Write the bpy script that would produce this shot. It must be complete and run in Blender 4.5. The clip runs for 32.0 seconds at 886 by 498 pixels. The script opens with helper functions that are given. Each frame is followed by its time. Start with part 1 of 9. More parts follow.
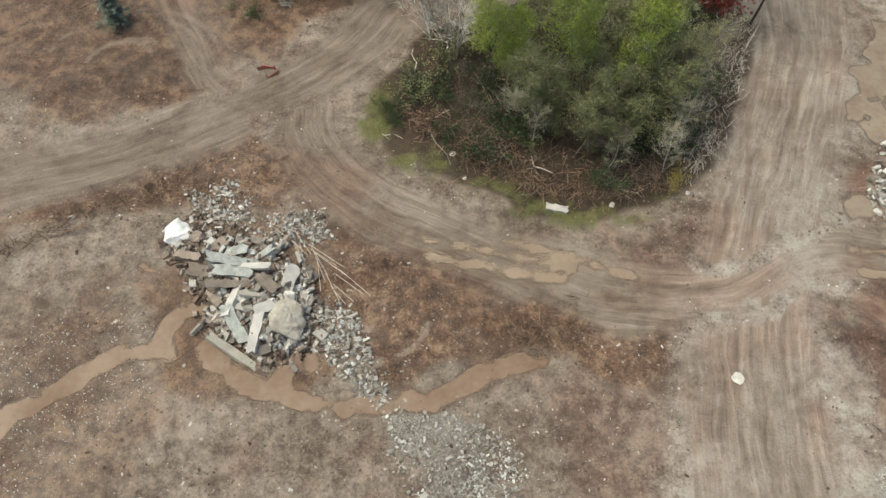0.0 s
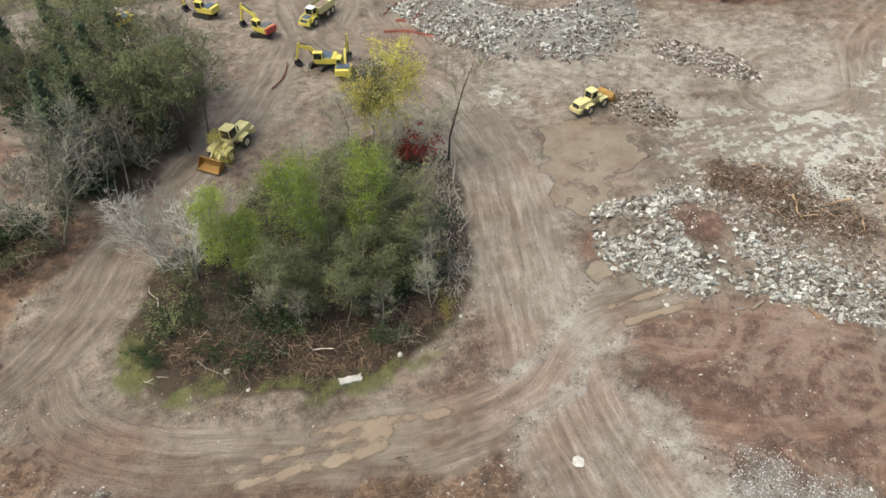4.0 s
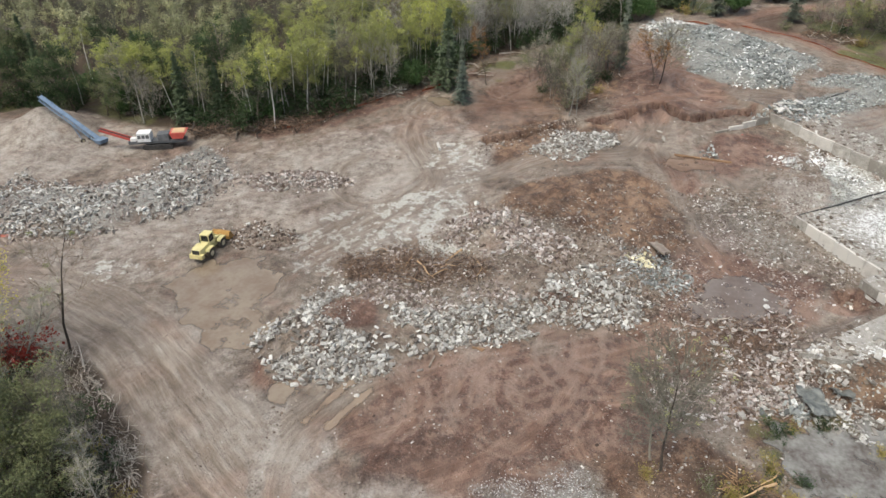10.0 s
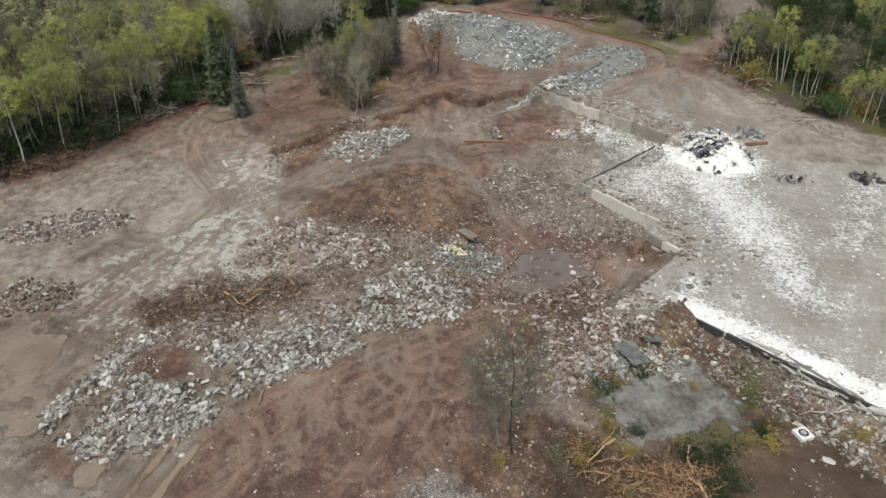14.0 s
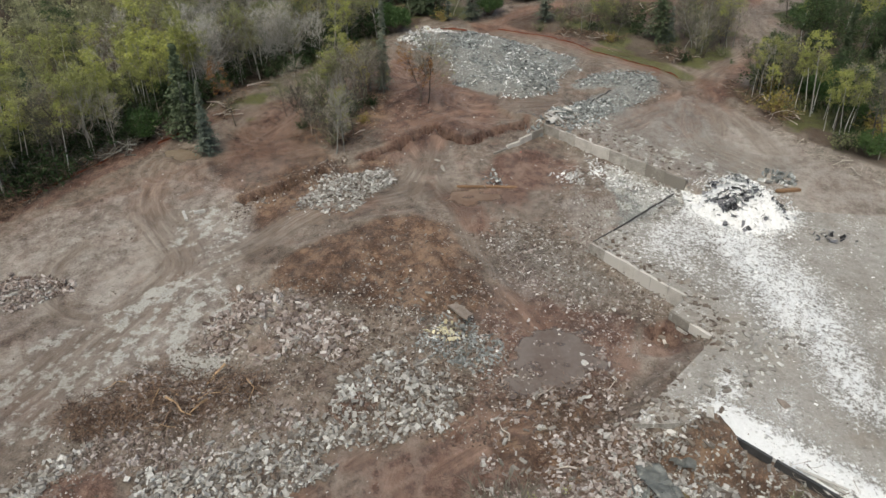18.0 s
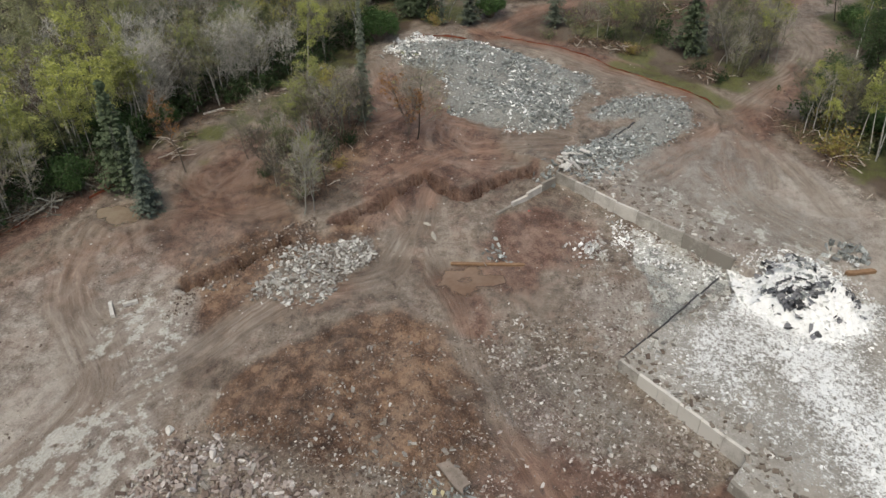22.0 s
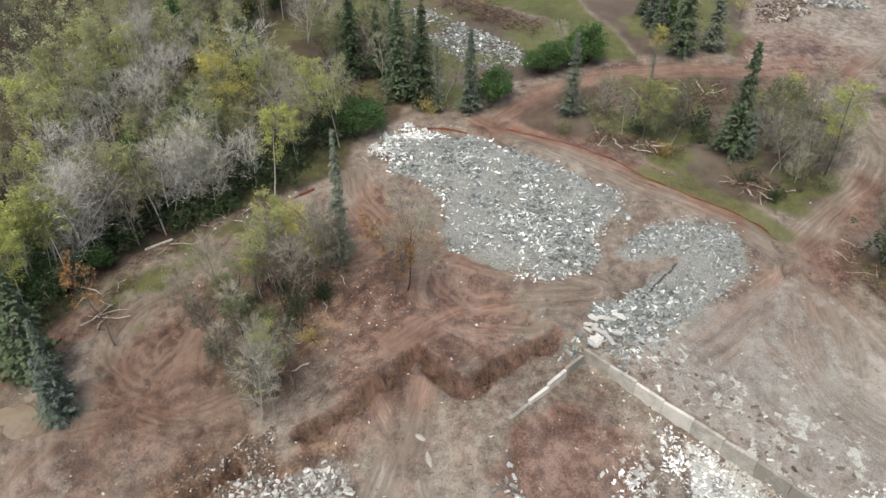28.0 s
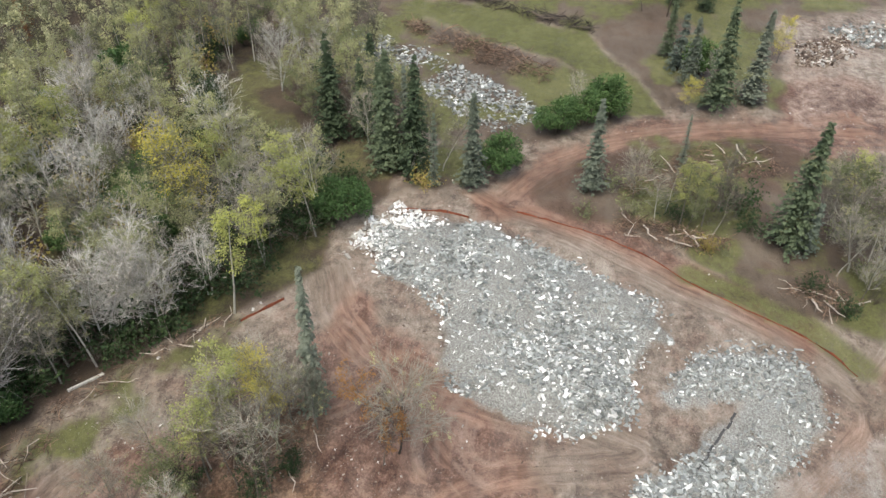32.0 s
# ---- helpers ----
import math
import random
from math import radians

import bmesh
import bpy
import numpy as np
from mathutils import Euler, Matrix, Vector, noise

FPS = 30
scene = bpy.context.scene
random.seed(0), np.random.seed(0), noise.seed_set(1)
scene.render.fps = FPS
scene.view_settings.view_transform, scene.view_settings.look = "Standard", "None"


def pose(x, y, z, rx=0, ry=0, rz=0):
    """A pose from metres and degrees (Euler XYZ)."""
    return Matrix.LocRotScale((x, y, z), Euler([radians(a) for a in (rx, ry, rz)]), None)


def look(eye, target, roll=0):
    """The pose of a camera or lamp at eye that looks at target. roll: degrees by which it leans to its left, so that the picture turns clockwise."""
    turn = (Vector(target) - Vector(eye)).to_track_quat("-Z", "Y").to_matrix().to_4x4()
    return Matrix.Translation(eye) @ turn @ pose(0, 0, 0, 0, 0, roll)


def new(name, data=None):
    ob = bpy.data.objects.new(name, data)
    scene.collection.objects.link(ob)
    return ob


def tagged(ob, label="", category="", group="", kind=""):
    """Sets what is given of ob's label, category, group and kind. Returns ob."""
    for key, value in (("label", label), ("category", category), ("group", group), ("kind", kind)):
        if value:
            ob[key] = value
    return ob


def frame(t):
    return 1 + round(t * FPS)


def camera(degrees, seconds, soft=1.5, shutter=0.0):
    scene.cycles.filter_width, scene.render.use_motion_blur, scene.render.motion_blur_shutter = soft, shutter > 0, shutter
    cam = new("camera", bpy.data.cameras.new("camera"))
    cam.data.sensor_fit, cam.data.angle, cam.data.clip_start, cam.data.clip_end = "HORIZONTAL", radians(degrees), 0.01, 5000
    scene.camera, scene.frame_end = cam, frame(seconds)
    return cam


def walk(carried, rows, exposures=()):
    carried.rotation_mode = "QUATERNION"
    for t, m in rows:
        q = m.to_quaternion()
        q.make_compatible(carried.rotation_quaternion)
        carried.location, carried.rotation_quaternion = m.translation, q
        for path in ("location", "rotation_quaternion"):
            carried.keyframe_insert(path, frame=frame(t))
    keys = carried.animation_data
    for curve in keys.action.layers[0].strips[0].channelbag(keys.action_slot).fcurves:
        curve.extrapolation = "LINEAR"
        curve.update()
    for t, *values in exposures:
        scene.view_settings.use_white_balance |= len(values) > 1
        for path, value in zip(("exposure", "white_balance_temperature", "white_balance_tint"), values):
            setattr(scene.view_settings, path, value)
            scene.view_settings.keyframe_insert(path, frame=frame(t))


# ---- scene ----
cam = camera(65.55, 32.0)
PATH = [
    (0.0, (-0.01, -0.04, 66.53), (-0.034, 24.770, 23.119), 0.75),
    (0.5, (0.28, -0.30, 66.43), (2.040, 26.048, 23.967), 0.57),
    (1.0, (0.54, -0.52, 66.32), (4.217, 27.121, 24.812), 0.38),
    (1.5, (0.76, -0.69, 66.18), (6.135, 28.098, 25.649), 0.24),
    (2.0, (0.97, -0.82, 66.03), (7.834, 29.021, 26.501), 0.12),
    (2.5, (1.16, -0.93, 65.87), (9.598, 29.809, 27.348), -0.05),
    (3.0, (1.33, -1.03, 65.67), (11.708, 30.420, 28.205), -0.13),
    (3.5, (1.47, -1.11, 65.41), (14.540, 30.677, 29.097), -0.18),
    (4.0, (1.56, -1.17, 65.07), (17.984, 30.434, 29.971), -0.18),
    (4.5, (1.61, -1.23, 64.65), (21.518, 29.711, 30.797), -0.22),
    (6.5, (0.14, -3.11, 61.15), (30.348, 25.843, 33.778), 0.59),
    (7.0, (0.09, -3.19, 60.81), (31.765, 25.380, 34.738), 0.52),
    (7.5, (0.08, -3.21, 60.54), (31.899, 25.249, 34.511), 0.58),
    (8.0, (0.11, -3.16, 60.30), (33.056, 24.041, 34.321), 0.50),
    (8.5, (0.14, -3.06, 60.06), (34.485, 22.406, 34.139), 0.47),
    (9.0, (0.15, -2.93, 59.81), (35.878, 20.637, 33.966), 0.45),
    (9.5, (0.19, -2.78, 59.53), (37.215, 18.747, 33.734), 0.22),
    (10.0, (0.28, -2.60, 59.22), (38.494, 16.841, 33.501), 0.14),
    (10.5, (0.40, -2.37, 58.88), (39.778, 14.715, 33.243), 0.01),
    (11.0, (0.51, -2.13, 58.54), (41.094, 11.949, 32.956), -0.18),
    (11.5, (0.62, -1.89, 58.25), (42.174, 9.019, 32.666), -0.32),
    (12.0, (0.78, -1.63, 58.03), (43.029, 6.134, 32.449), -0.43),
    (12.5, (1.02, -1.36, 57.92), (43.459, 5.167, 32.298), -0.43),
    (13.0, (1.42, -1.09, 57.89), (43.882, 5.226, 32.264), -0.31),
    (13.5, (2.30, -0.84, 58.12), (44.738, 5.400, 32.429), -0.29),
    (14.0, (3.41, -0.55, 58.30), (45.855, 5.612, 32.598), -0.24),
    (14.5, (4.78, -0.23, 58.43), (47.262, 5.864, 32.773), -0.14),
    (16.5, (14.26, 0.56, 59.02), (56.806, 6.536, 33.442), -0.14),
    (17.0, (17.17, 0.63, 59.26), (59.733, 6.645, 33.718), -0.10),
    (17.5, (20.26, 0.80, 59.51), (62.836, 6.821, 33.994), -0.16),
    (18.0, (23.53, 1.00, 59.74), (65.877, 6.978, 33.833), -0.15),
    (18.5, (26.99, 1.21, 59.98), (68.985, 7.146, 33.496), -0.21),
    (19.0, (30.56, 1.50, 60.29), (72.161, 7.360, 33.180), -0.21),
    (19.5, (34.32, 1.86, 60.69), (75.501, 7.645, 32.927), -0.18),
    (20.0, (38.21, 2.24, 61.23), (79.211, 8.000, 33.207), -0.21),
    (20.5, (42.11, 2.66, 61.93), (83.052, 8.380, 33.805), -0.21),
    (21.0, (46.12, 3.15, 62.65), (87.022, 8.848, 34.460), -0.22),
    (21.5, (50.22, 3.67, 63.28), (91.109, 9.326, 35.073), -0.14),
    (22.0, (54.24, 4.18, 63.83), (95.138, 9.815, 35.626), -0.09),
    (22.5, (57.91, 4.66, 64.34), (98.802, 10.261, 36.123), -0.16),
    (23.0, (61.28, 5.12, 64.87), (102.156, 10.692, 36.620), -0.14),
    (23.5, (64.40, 5.58, 65.44), (105.261, 11.091, 37.159), -0.12),
    (24.0, (67.28, 5.97, 66.06), (108.125, 11.469, 37.743), -0.11),
    (24.5, (70.03, 6.29, 66.73), (110.848, 11.797, 38.374), -0.13),
    (25.0, (72.79, 6.60, 67.50), (113.584, 12.081, 39.106), -0.08),
    (25.5, (75.59, 6.97, 68.28), (116.376, 12.429, 39.879), -0.13),
    (27.5, (87.58, 8.75, 71.61), (128.347, 14.133, 43.156), -0.13),
    (28.0, (91.02, 9.28, 72.48), (131.736, 14.607, 43.954), -0.15),
    (28.5, (94.54, 9.83, 73.34), (135.188, 15.122, 44.704), -0.13),
    (29.0, (98.18, 10.42, 74.12), (138.706, 15.630, 45.303), -0.10),
    (29.5, (101.99, 11.00, 74.64), (142.417, 16.109, 45.672), 0.01),
    (30.0, (105.80, 11.62, 74.88), (146.206, 16.648, 45.857), 0.06),
    (30.5, (109.55, 12.32, 74.98), (149.963, 17.247, 45.957), 0.04),
    (31.0, (113.32, 13.01, 75.06), (153.757, 17.829, 46.048), 0.11),
    (31.5, (116.98, 13.65, 75.24), (157.423, 18.366, 46.215), 0.22),
    (32.0, (120.55, 14.25, 75.54), (160.959, 18.851, 46.451), 0.31),
]
EXPOSURES = [(0.0, 0.70, 6850, -1), (1.0, 0.79, 6820, -1), (2.0, 0.83, 6780, -1), (4.0, 0.84, 6620, 0), (7.0, 0.87, 6320, 2), (9.0, 0.81, 6330, 4), (11.0, 0.53, 6400, 4), (13.0, 0.35, 6430, 3), (17.0, 0.26, 6450, 3), (20.0, 0.17, 6500, 4), (24.0, 0.31, 6490, 4), (28.0, 0.75, 6360, 4), (32.0, 0.94, 6330, 5)]
walk(cam, [(t, look(e, a, r)) for t, e, a, r in PATH], EXPOSURES)

# ---------------------------------------------------------------- light
SUN_ELEV, SUN_AZ = 64.0, 285.0
world = bpy.data.worlds.new("overcast_sky")
scene.world = world
world.use_nodes = True
wn = world.node_tree
wn.nodes.clear()
sky = wn.nodes.new("ShaderNodeTexSky")
sky.sky_type = "NISHITA"
sky.sun_disc = False
sky.sun_elevation, sky.sun_rotation = radians(SUN_ELEV), radians(SUN_AZ)
sky.air_density, sky.dust_density, sky.ozone_density = 1.0, 6.0, 0.6
wbg = wn.nodes.new("ShaderNodeBackground")
wbg.inputs["Strength"].default_value = 0.13
wout = wn.nodes.new("ShaderNodeOutputWorld")
wn.links.new(sky.outputs[0], wbg.inputs[0])
wn.links.new(wbg.outputs[0], wout.inputs[0])
sun = new("sun", bpy.data.lights.new("sun", "SUN"))
sun.data.energy, sun.data.angle, sun.data.color = 0.9, radians(40), (1.0, 0.96, 0.9)
sun_dir = Vector((math.sin(radians(SUN_AZ)) * math.cos(radians(SUN_ELEV)), math.cos(radians(SUN_AZ)) * math.cos(radians(SUN_ELEV)), math.sin(radians(SUN_ELEV))))
sun.matrix_world = look(sun_dir * 300, (0, 0, 0))


# ---------------------------------------------------------------- material helpers
class Mat:
    """A node material with short ways to add and join nodes."""

    def __init__(self, name):
        self.m = bpy.data.materials.new(name)
        self.m.use_nodes = True
        self.t = self.m.node_tree
        self.b = self.t.nodes["Principled BSDF"]

    def node(self, kind, **sets):
        n = self.t.nodes.new(kind)
        for k, v in sets.items():
            n.inputs[k.replace("_", " ")].default_value = v
        return n

    def link(self, a, b):
        self.t.links.new(a, b)

    def pos(self, scale=(1, 1, 1), local=False):
        c = self.t.nodes.new("ShaderNodeTexCoord") if local else self.t.nodes.new("ShaderNodeNewGeometry")
        mp = self.node("ShaderNodeMapping", Scale=scale)
        self.link(c.outputs["Object"] if local else c.outputs["Position"], mp.inputs[0])
        return mp.outputs[0]

    def noise(self, vec, scale, detail=4.0, rough=0.6):
        n = self.node("ShaderNodeTexNoise", Scale=scale, Detail=detail, Roughness=rough)
        self.link(vec, n.inputs["Vector"])
        return n.outputs[0]

    def ramp(self, val, stops):
        r = self.t.nodes.new("ShaderNodeValToRGB")
        e = r.color_ramp.elements
        while len(e) < len(stops):
            e.new(0.5)
        for el, (p, c) in zip(e, stops):
            el.position = p
            el.color = (*c, 1) if len(c) == 3 else c
        self.link(val, r.inputs[0])
        return r.outputs[0]

    def span(self, val, a, b, c=0.0, d=1.0):
        r = self.node("ShaderNodeMapRange")
        r.inputs[1].default_value, r.inputs[2].default_value = a, b
        r.inputs[3].default_value, r.inputs[4].default_value = c, d
        self.link(val, r.inputs[0])
        return r.outputs[0]

    def math(self, op, a, b=None):
        n = self.t.nodes.new("ShaderNodeMath")
        n.operation = op
        for i, v in enumerate((a, b)):
            if v is None:
                continue
            if isinstance(v, (int, float)):
                n.inputs[i].default_value = v
            else:
                self.link(v, n.inputs[i])
        return n.outputs[0]

    def mix(self, fac, a, b, mode="MIX"):
        n = self.t.nodes.new("ShaderNodeMix")
        n.data_type, n.blend_type = "RGBA", mode
        for sock, v in ((n.inputs[0], fac), (n.inputs[6], a), (n.inputs[7], b)):
            if isinstance(v, (int, float)):
                sock.default_value = v
            elif isinstance(v, tuple):
                sock.default_value = (*v, 1)
            else:
                self.link(v, sock)
        return n.outputs[2]

    def attr(self, name):
        n = self.t.nodes.new("ShaderNodeAttribute")
        n.attribute_name = name
        return n.outputs["Fac"]

    def rand(self, island=False):
        if island:
            return self.t.nodes.new("ShaderNodeNewGeometry").outputs["Random Per Island"]
        return self.t.nodes.new("ShaderNodeObjectInfo").outputs["Random"]

    def bump(self, height, strength=0.4, dist=0.05):
        n = self.node("ShaderNodeBump", Strength=strength, Distance=dist)
        self.link(height, n.inputs["Height"])
        self.link(n.outputs[0], self.b.inputs["Normal"])

    def done(self, col=None, rough=0.8, metal=0.0, spec=None):
        if col is not None:
            if isinstance(col, tuple):
                self.b.inputs["Base Color"].default_value = (*col, 1)
            else:
                self.link(col, self.b.inputs["Base Color"])
        if isinstance(rough, (int, float)):
            self.b.inputs["Roughness"].default_value = rough
        else:
            self.link(rough, self.b.inputs["Roughness"])
        self.b.inputs["Metallic"].default_value = metal
        if spec is not None:
            self.b.inputs["Specular IOR Level"].default_value = spec
        return self.m


def varied(name, a, b, scale=2.0, rough=0.85, island=False, obj=False, bump=0.3, local=False, metal=0.0, spread=0.35, dist=0.05):
    """Two-tone surface: noise at two scales between the colours a and b, and a shift from piece to piece."""
    k = Mat(name)
    p = k.pos(local=local)
    n1 = k.noise(p, scale, 5)
    n2 = k.noise(p, scale * 9, 3)
    f = k.math("ADD", k.math("MULTIPLY", n1, 0.65), k.math("MULTIPLY", n2, 0.35))
    if island or obj:
        f = k.math("ADD", f, k.math("MULTIPLY", k.math("SUBTRACT", k.rand(island), 0.5), spread * 2))
    col = k.mix(k.span(f, 0.3, 0.7), a, b)
    if bump:
        k.bump(n2, bump, dist)
    return k.done(col, rough, metal)


def foliage(name, a, b, c=None, rough=0.7, joined=False):
    """Leaves: colour shifts from tree to tree and from leaf to leaf, a little light shines through."""
    k = Mat(name)
    tuft = k.span(k.noise(k.pos(), 0.7, 2), 0.3, 0.7)
    f = k.math("ADD", k.math("MULTIPLY", k.rand(True), 0.2), k.math("ADD", k.math("MULTIPLY", k.span(k.noise(k.pos(), 0.16, 1), 0.36, 0.64) if joined else k.rand(), 0.5), k.math("MULTIPLY", tuft, 0.3)))
    stops = [(0.0, a), (1.0, b)] if c is None else [(0.0, a), (0.5, b), (1.0, c)]
    col = k.ramp(f, stops)
    k.done(col, rough, 0.0, 0.25)
    tr = k.t.nodes.new("ShaderNodeBsdfTranslucent")
    k.link(col, tr.inputs[0])
    mx = k.t.nodes.new("ShaderNodeMixShader")
    mx.inputs[0].default_value = 0.2
    k.link(k.b.outputs[0], mx.inputs[1])
    k.link(tr.outputs[0], mx.inputs[2])
    k.link(mx.outputs[0], k.t.nodes["Material Output"].inputs[0])
    return k.m


# ---------------------------------------------------------------- ground material
def ground_material():
    k = Mat("churned_mud")
    p = k.pos()
    big, mid, fine, grit = k.noise(p, 0.09, 4), k.noise(p, 0.6, 5, 0.65), k.noise(p, 3.2, 4, 0.7), k.noise(p, 11, 2, 0.7)
    patch = k.noise(p, 0.23, 4, 0.65)
    mottled = k.math("ADD", k.math("MULTIPLY", big, 0.28), k.math("ADD", k.math("MULTIPLY", mid, 0.43), k.math("ADD", k.math("MULTIPLY", fine, 0.3), k.math("MULTIPLY", grit, 0.14))))
    edge = k.math("SUBTRACT", k.math("ADD", k.math("MULTIPLY", mid, 0.5), k.math("MULTIPLY", fine, 0.5)), 0.5)
    col = k.ramp(mottled, [(0.47, (0.07, 0.05, 0.036)), (0.565, (0.19, 0.156, 0.124)), (0.66, (0.335, 0.295, 0.245))])

    def layer(col, name, colour, rough_edge=0.9):
        f = k.math("ADD", k.attr(name), k.math("MULTIPLY", edge, rough_edge))
        f = k.span(f, 0.3, 0.75)
        return k.mix(k.math("MULTIPLY", f, k.span(k.attr(name), 0.02, 0.12)), col, colour)

    red = k.ramp(mottled, [(0.47, (0.048, 0.023, 0.016)), (0.565, (0.138, 0.08, 0.058)), (0.66, (0.272, 0.185, 0.142))])
    # reddish clay shows through the plain soil in patches
    clay = k.math("MULTIPLY", k.span(k.math("ADD", patch, k.math("MULTIPLY", edge, 0.5)), 0.47, 0.66), 0.6)
    col = k.mix(clay, col, red)
    col = layer(col, "red", red)
    brown = k.ramp(mottled, [(0.47, (0.03, 0.016, 0.01)), (0.565, (0.112, 0.065, 0.041)), (0.66, (0.27, 0.18, 0.118))])
    col = layer(col, "brown", brown)
    grey = k.ramp(mottled, [(0.47, (0.15, 0.125, 0.104)), (0.56, (0.285, 0.252, 0.218)), (0.66, (0.43, 0.4, 0.355))])
    grey = k.mix(k.math("MULTIPLY", clay, 0.9), grey, k.mix(0.5, grey, red))
    col = layer(col, "grey", grey)
    # wheel streaks along the roads
    cmb = k.t.nodes.new("ShaderNodeCombineXYZ")
    warp = k.math("MULTIPLY", k.math("SUBTRACT", k.noise(p, 0.07, 3), 0.5), 2.4)
    k.link(k.math("MULTIPLY", k.math("ADD", k.attr("lat"), warp), 1.1), cmb.inputs[0])
    k.link(k.math("MULTIPLY", k.attr("arc"), 0.07), cmb.inputs[1])
    st = k.noise(cmb.outputs[0], 1.3, 4, 0.7)
    streak = k.ramp(st, [(0.33, (0.125, 0.097, 0.074)), (0.44, (0.21, 0.174, 0.139)), (0.54, (0.276, 0.238, 0.196)), (0.66, (0.375, 0.334, 0.284))])
    rd = k.math("MULTIPLY", k.span(k.math("ADD", k.attr("road"), k.math("MULTIPLY", k.math("SUBTRACT", mid, 0.5), 0.8)), 0.25, 0.95), k.span(k.noise(p, 0.16, 3), 0.35, 0.65, 0.4, 0.85))
    col = k.mix(rd, col, k.mix(k.attr("red"), streak, k.mix(1.0, streak, (1.0, 0.7, 0.6), "MULTIPLY")))
    rut = k.math("MULTIPLY", k.span(k.math("ADD", k.attr("rut"), k.math("MULTIPLY", k.math("SUBTRACT", fine, 0.5), 0.9)), 0.35, 0.8), k.span(big, 0.35, 0.6, 0.4, 0.9))
    col = k.mix(rut, col, k.mix(1.0, col, (0.74, 0.69, 0.65), "MULTIPLY"))
    worn = k.math("MULTIPLY", k.span(k.math("ADD", k.attr("track"), k.math("MULTIPLY", k.math("SUBTRACT", fine, 0.5), 1.0)), 0.35, 0.95), 0.45)
    col = k.mix(worn, col, k.mix(k.attr("red"), (0.34, 0.3, 0.25), (0.315, 0.225, 0.178)))
    litter = k.ramp(mottled, [(0.38, (0.024, 0.017, 0.011)), (0.7, (0.088, 0.064, 0.042))])
    col = layer(col, "litter", litter)
    grass = k.ramp(mottled, [(0.44, (0.047, 0.049, 0.018)), (0.57, (0.102, 0.111, 0.036)), (0.7, (0.168, 0.162, 0.075))])
    col = layer(col, "green", grass, 1.5)
    gravel = k.ramp(k.noise(p, 5, 2, 0.8), [(0.35, (0.120, 0.117, 0.105)), (0.5, (0.225, 0.232, 0.215)), (0.65, (0.400, 0.415, 0.390))])
    col = layer(col, "gravel", gravel, 1.4)
    # thin pale dust, drawn out along the way the machines pushed it
    c2 = k.t.nodes.new("ShaderNodeMapping")
    c2.inputs["Rotation"].default_value = (0, 0, radians(46))
    c2.inputs["Scale"].default_value = (0.42, 1.15, 1)
    k.link(p, c2.inputs[0])
    drawn = k.noise(c2.outputs[0], 0.34, 4, 0.62)
    smear = k.math("MULTIPLY", k.span(drawn, 0.38, 0.66, 0.0, 1.0), k.math("SUBTRACT", 1.0, k.math("MAXIMUM", k.attr("litter"), k.attr("green"))))
    col = k.mix(smear, k.mix(1.0, col, (0.92, 0.9, 0.89), "MULTIPLY"), k.mix(0.1, col, (0.4, 0.36, 0.31)))
    swept, torn = k.noise(c2.outputs[0], 0.3, 1.5, 0.5), k.noise(p, 0.8, 6, 0.6)
    wf = k.math("ADD", k.math("MULTIPLY", k.math("SUBTRACT", torn, 0.5), 2.9), k.math("ADD", k.attr("white"), k.math("MULTIPLY", k.math("SUBTRACT", swept, 0.5), 1.7)))
    wf = k.math("MULTIPLY", k.span(wf, 0.5, 0.78, 0.0, 0.72), k.span(k.attr("white"), 0.02, 0.15))
    col = k.mix(wf, col, k.ramp(fine, [(0.3, (0.38, 0.37, 0.325)), (0.65, (0.58, 0.585, 0.54))]))
    # pale crumbs too small to stand out singly
    crumb = k.math("MULTIPLY", k.span(k.noise(p, 6.5, 2, 0.6), 0.66, 0.72, 0.0, 0.5), k.math("SUBTRACT", 1.0, k.math("MAXIMUM", k.attr("litter"), k.attr("road"))))
    col = k.mix(crumb, col, (0.40, 0.36, 0.31))
    wet = k.attr("wet")
    col = k.mix(k.math("MULTIPLY", wet, 0.55), col, k.mix(1.0, col, (0.5, 0.43, 0.37), "MULTIPLY"))
    h = k.math("ADD", k.math("MULTIPLY", fine, 0.6), k.math("ADD", k.math("MULTIPLY", grit, 0.3), k.math("MULTIPLY", k.math("MULTIPLY", st, k.attr("road")), 0.9)))
    k.bump(k.math("ADD", h, k.math("MULTIPLY", mid, 0.9)), 1.0, 0.32)
    rough = k.math("SUBTRACT", k.span(mid, 0.3, 0.7, 0.62, 0.9), k.math("MULTIPLY", k.math("MAXIMUM", wet, k.math("MULTIPLY", rut, 0.7)), 0.45))
    return k.done(col, rough, 0.0, 0.3)


def rubble_material(name, stops, obj=False, rough=0.9):
    """Broken pieces: each has its own tone out of a range, with dust and dirt on it."""
    k = Mat(name)
    p = k.pos()
    n1, n2 = k.noise(p, 0.35, 3), k.noise(p, 4.0, 4, 0.7)
    f = k.math("ADD", k.rand(not obj), k.math("ADD", k.math("MULTIPLY", k.math("SUBTRACT", n1, 0.5), 0.9), k.math("MULTIPLY", k.math("SUBTRACT", n2, 0.5), 0.7)))
    k.bump(n2, 0.4, 0.05)
    return k.done(k.ramp(f, stops), rough)


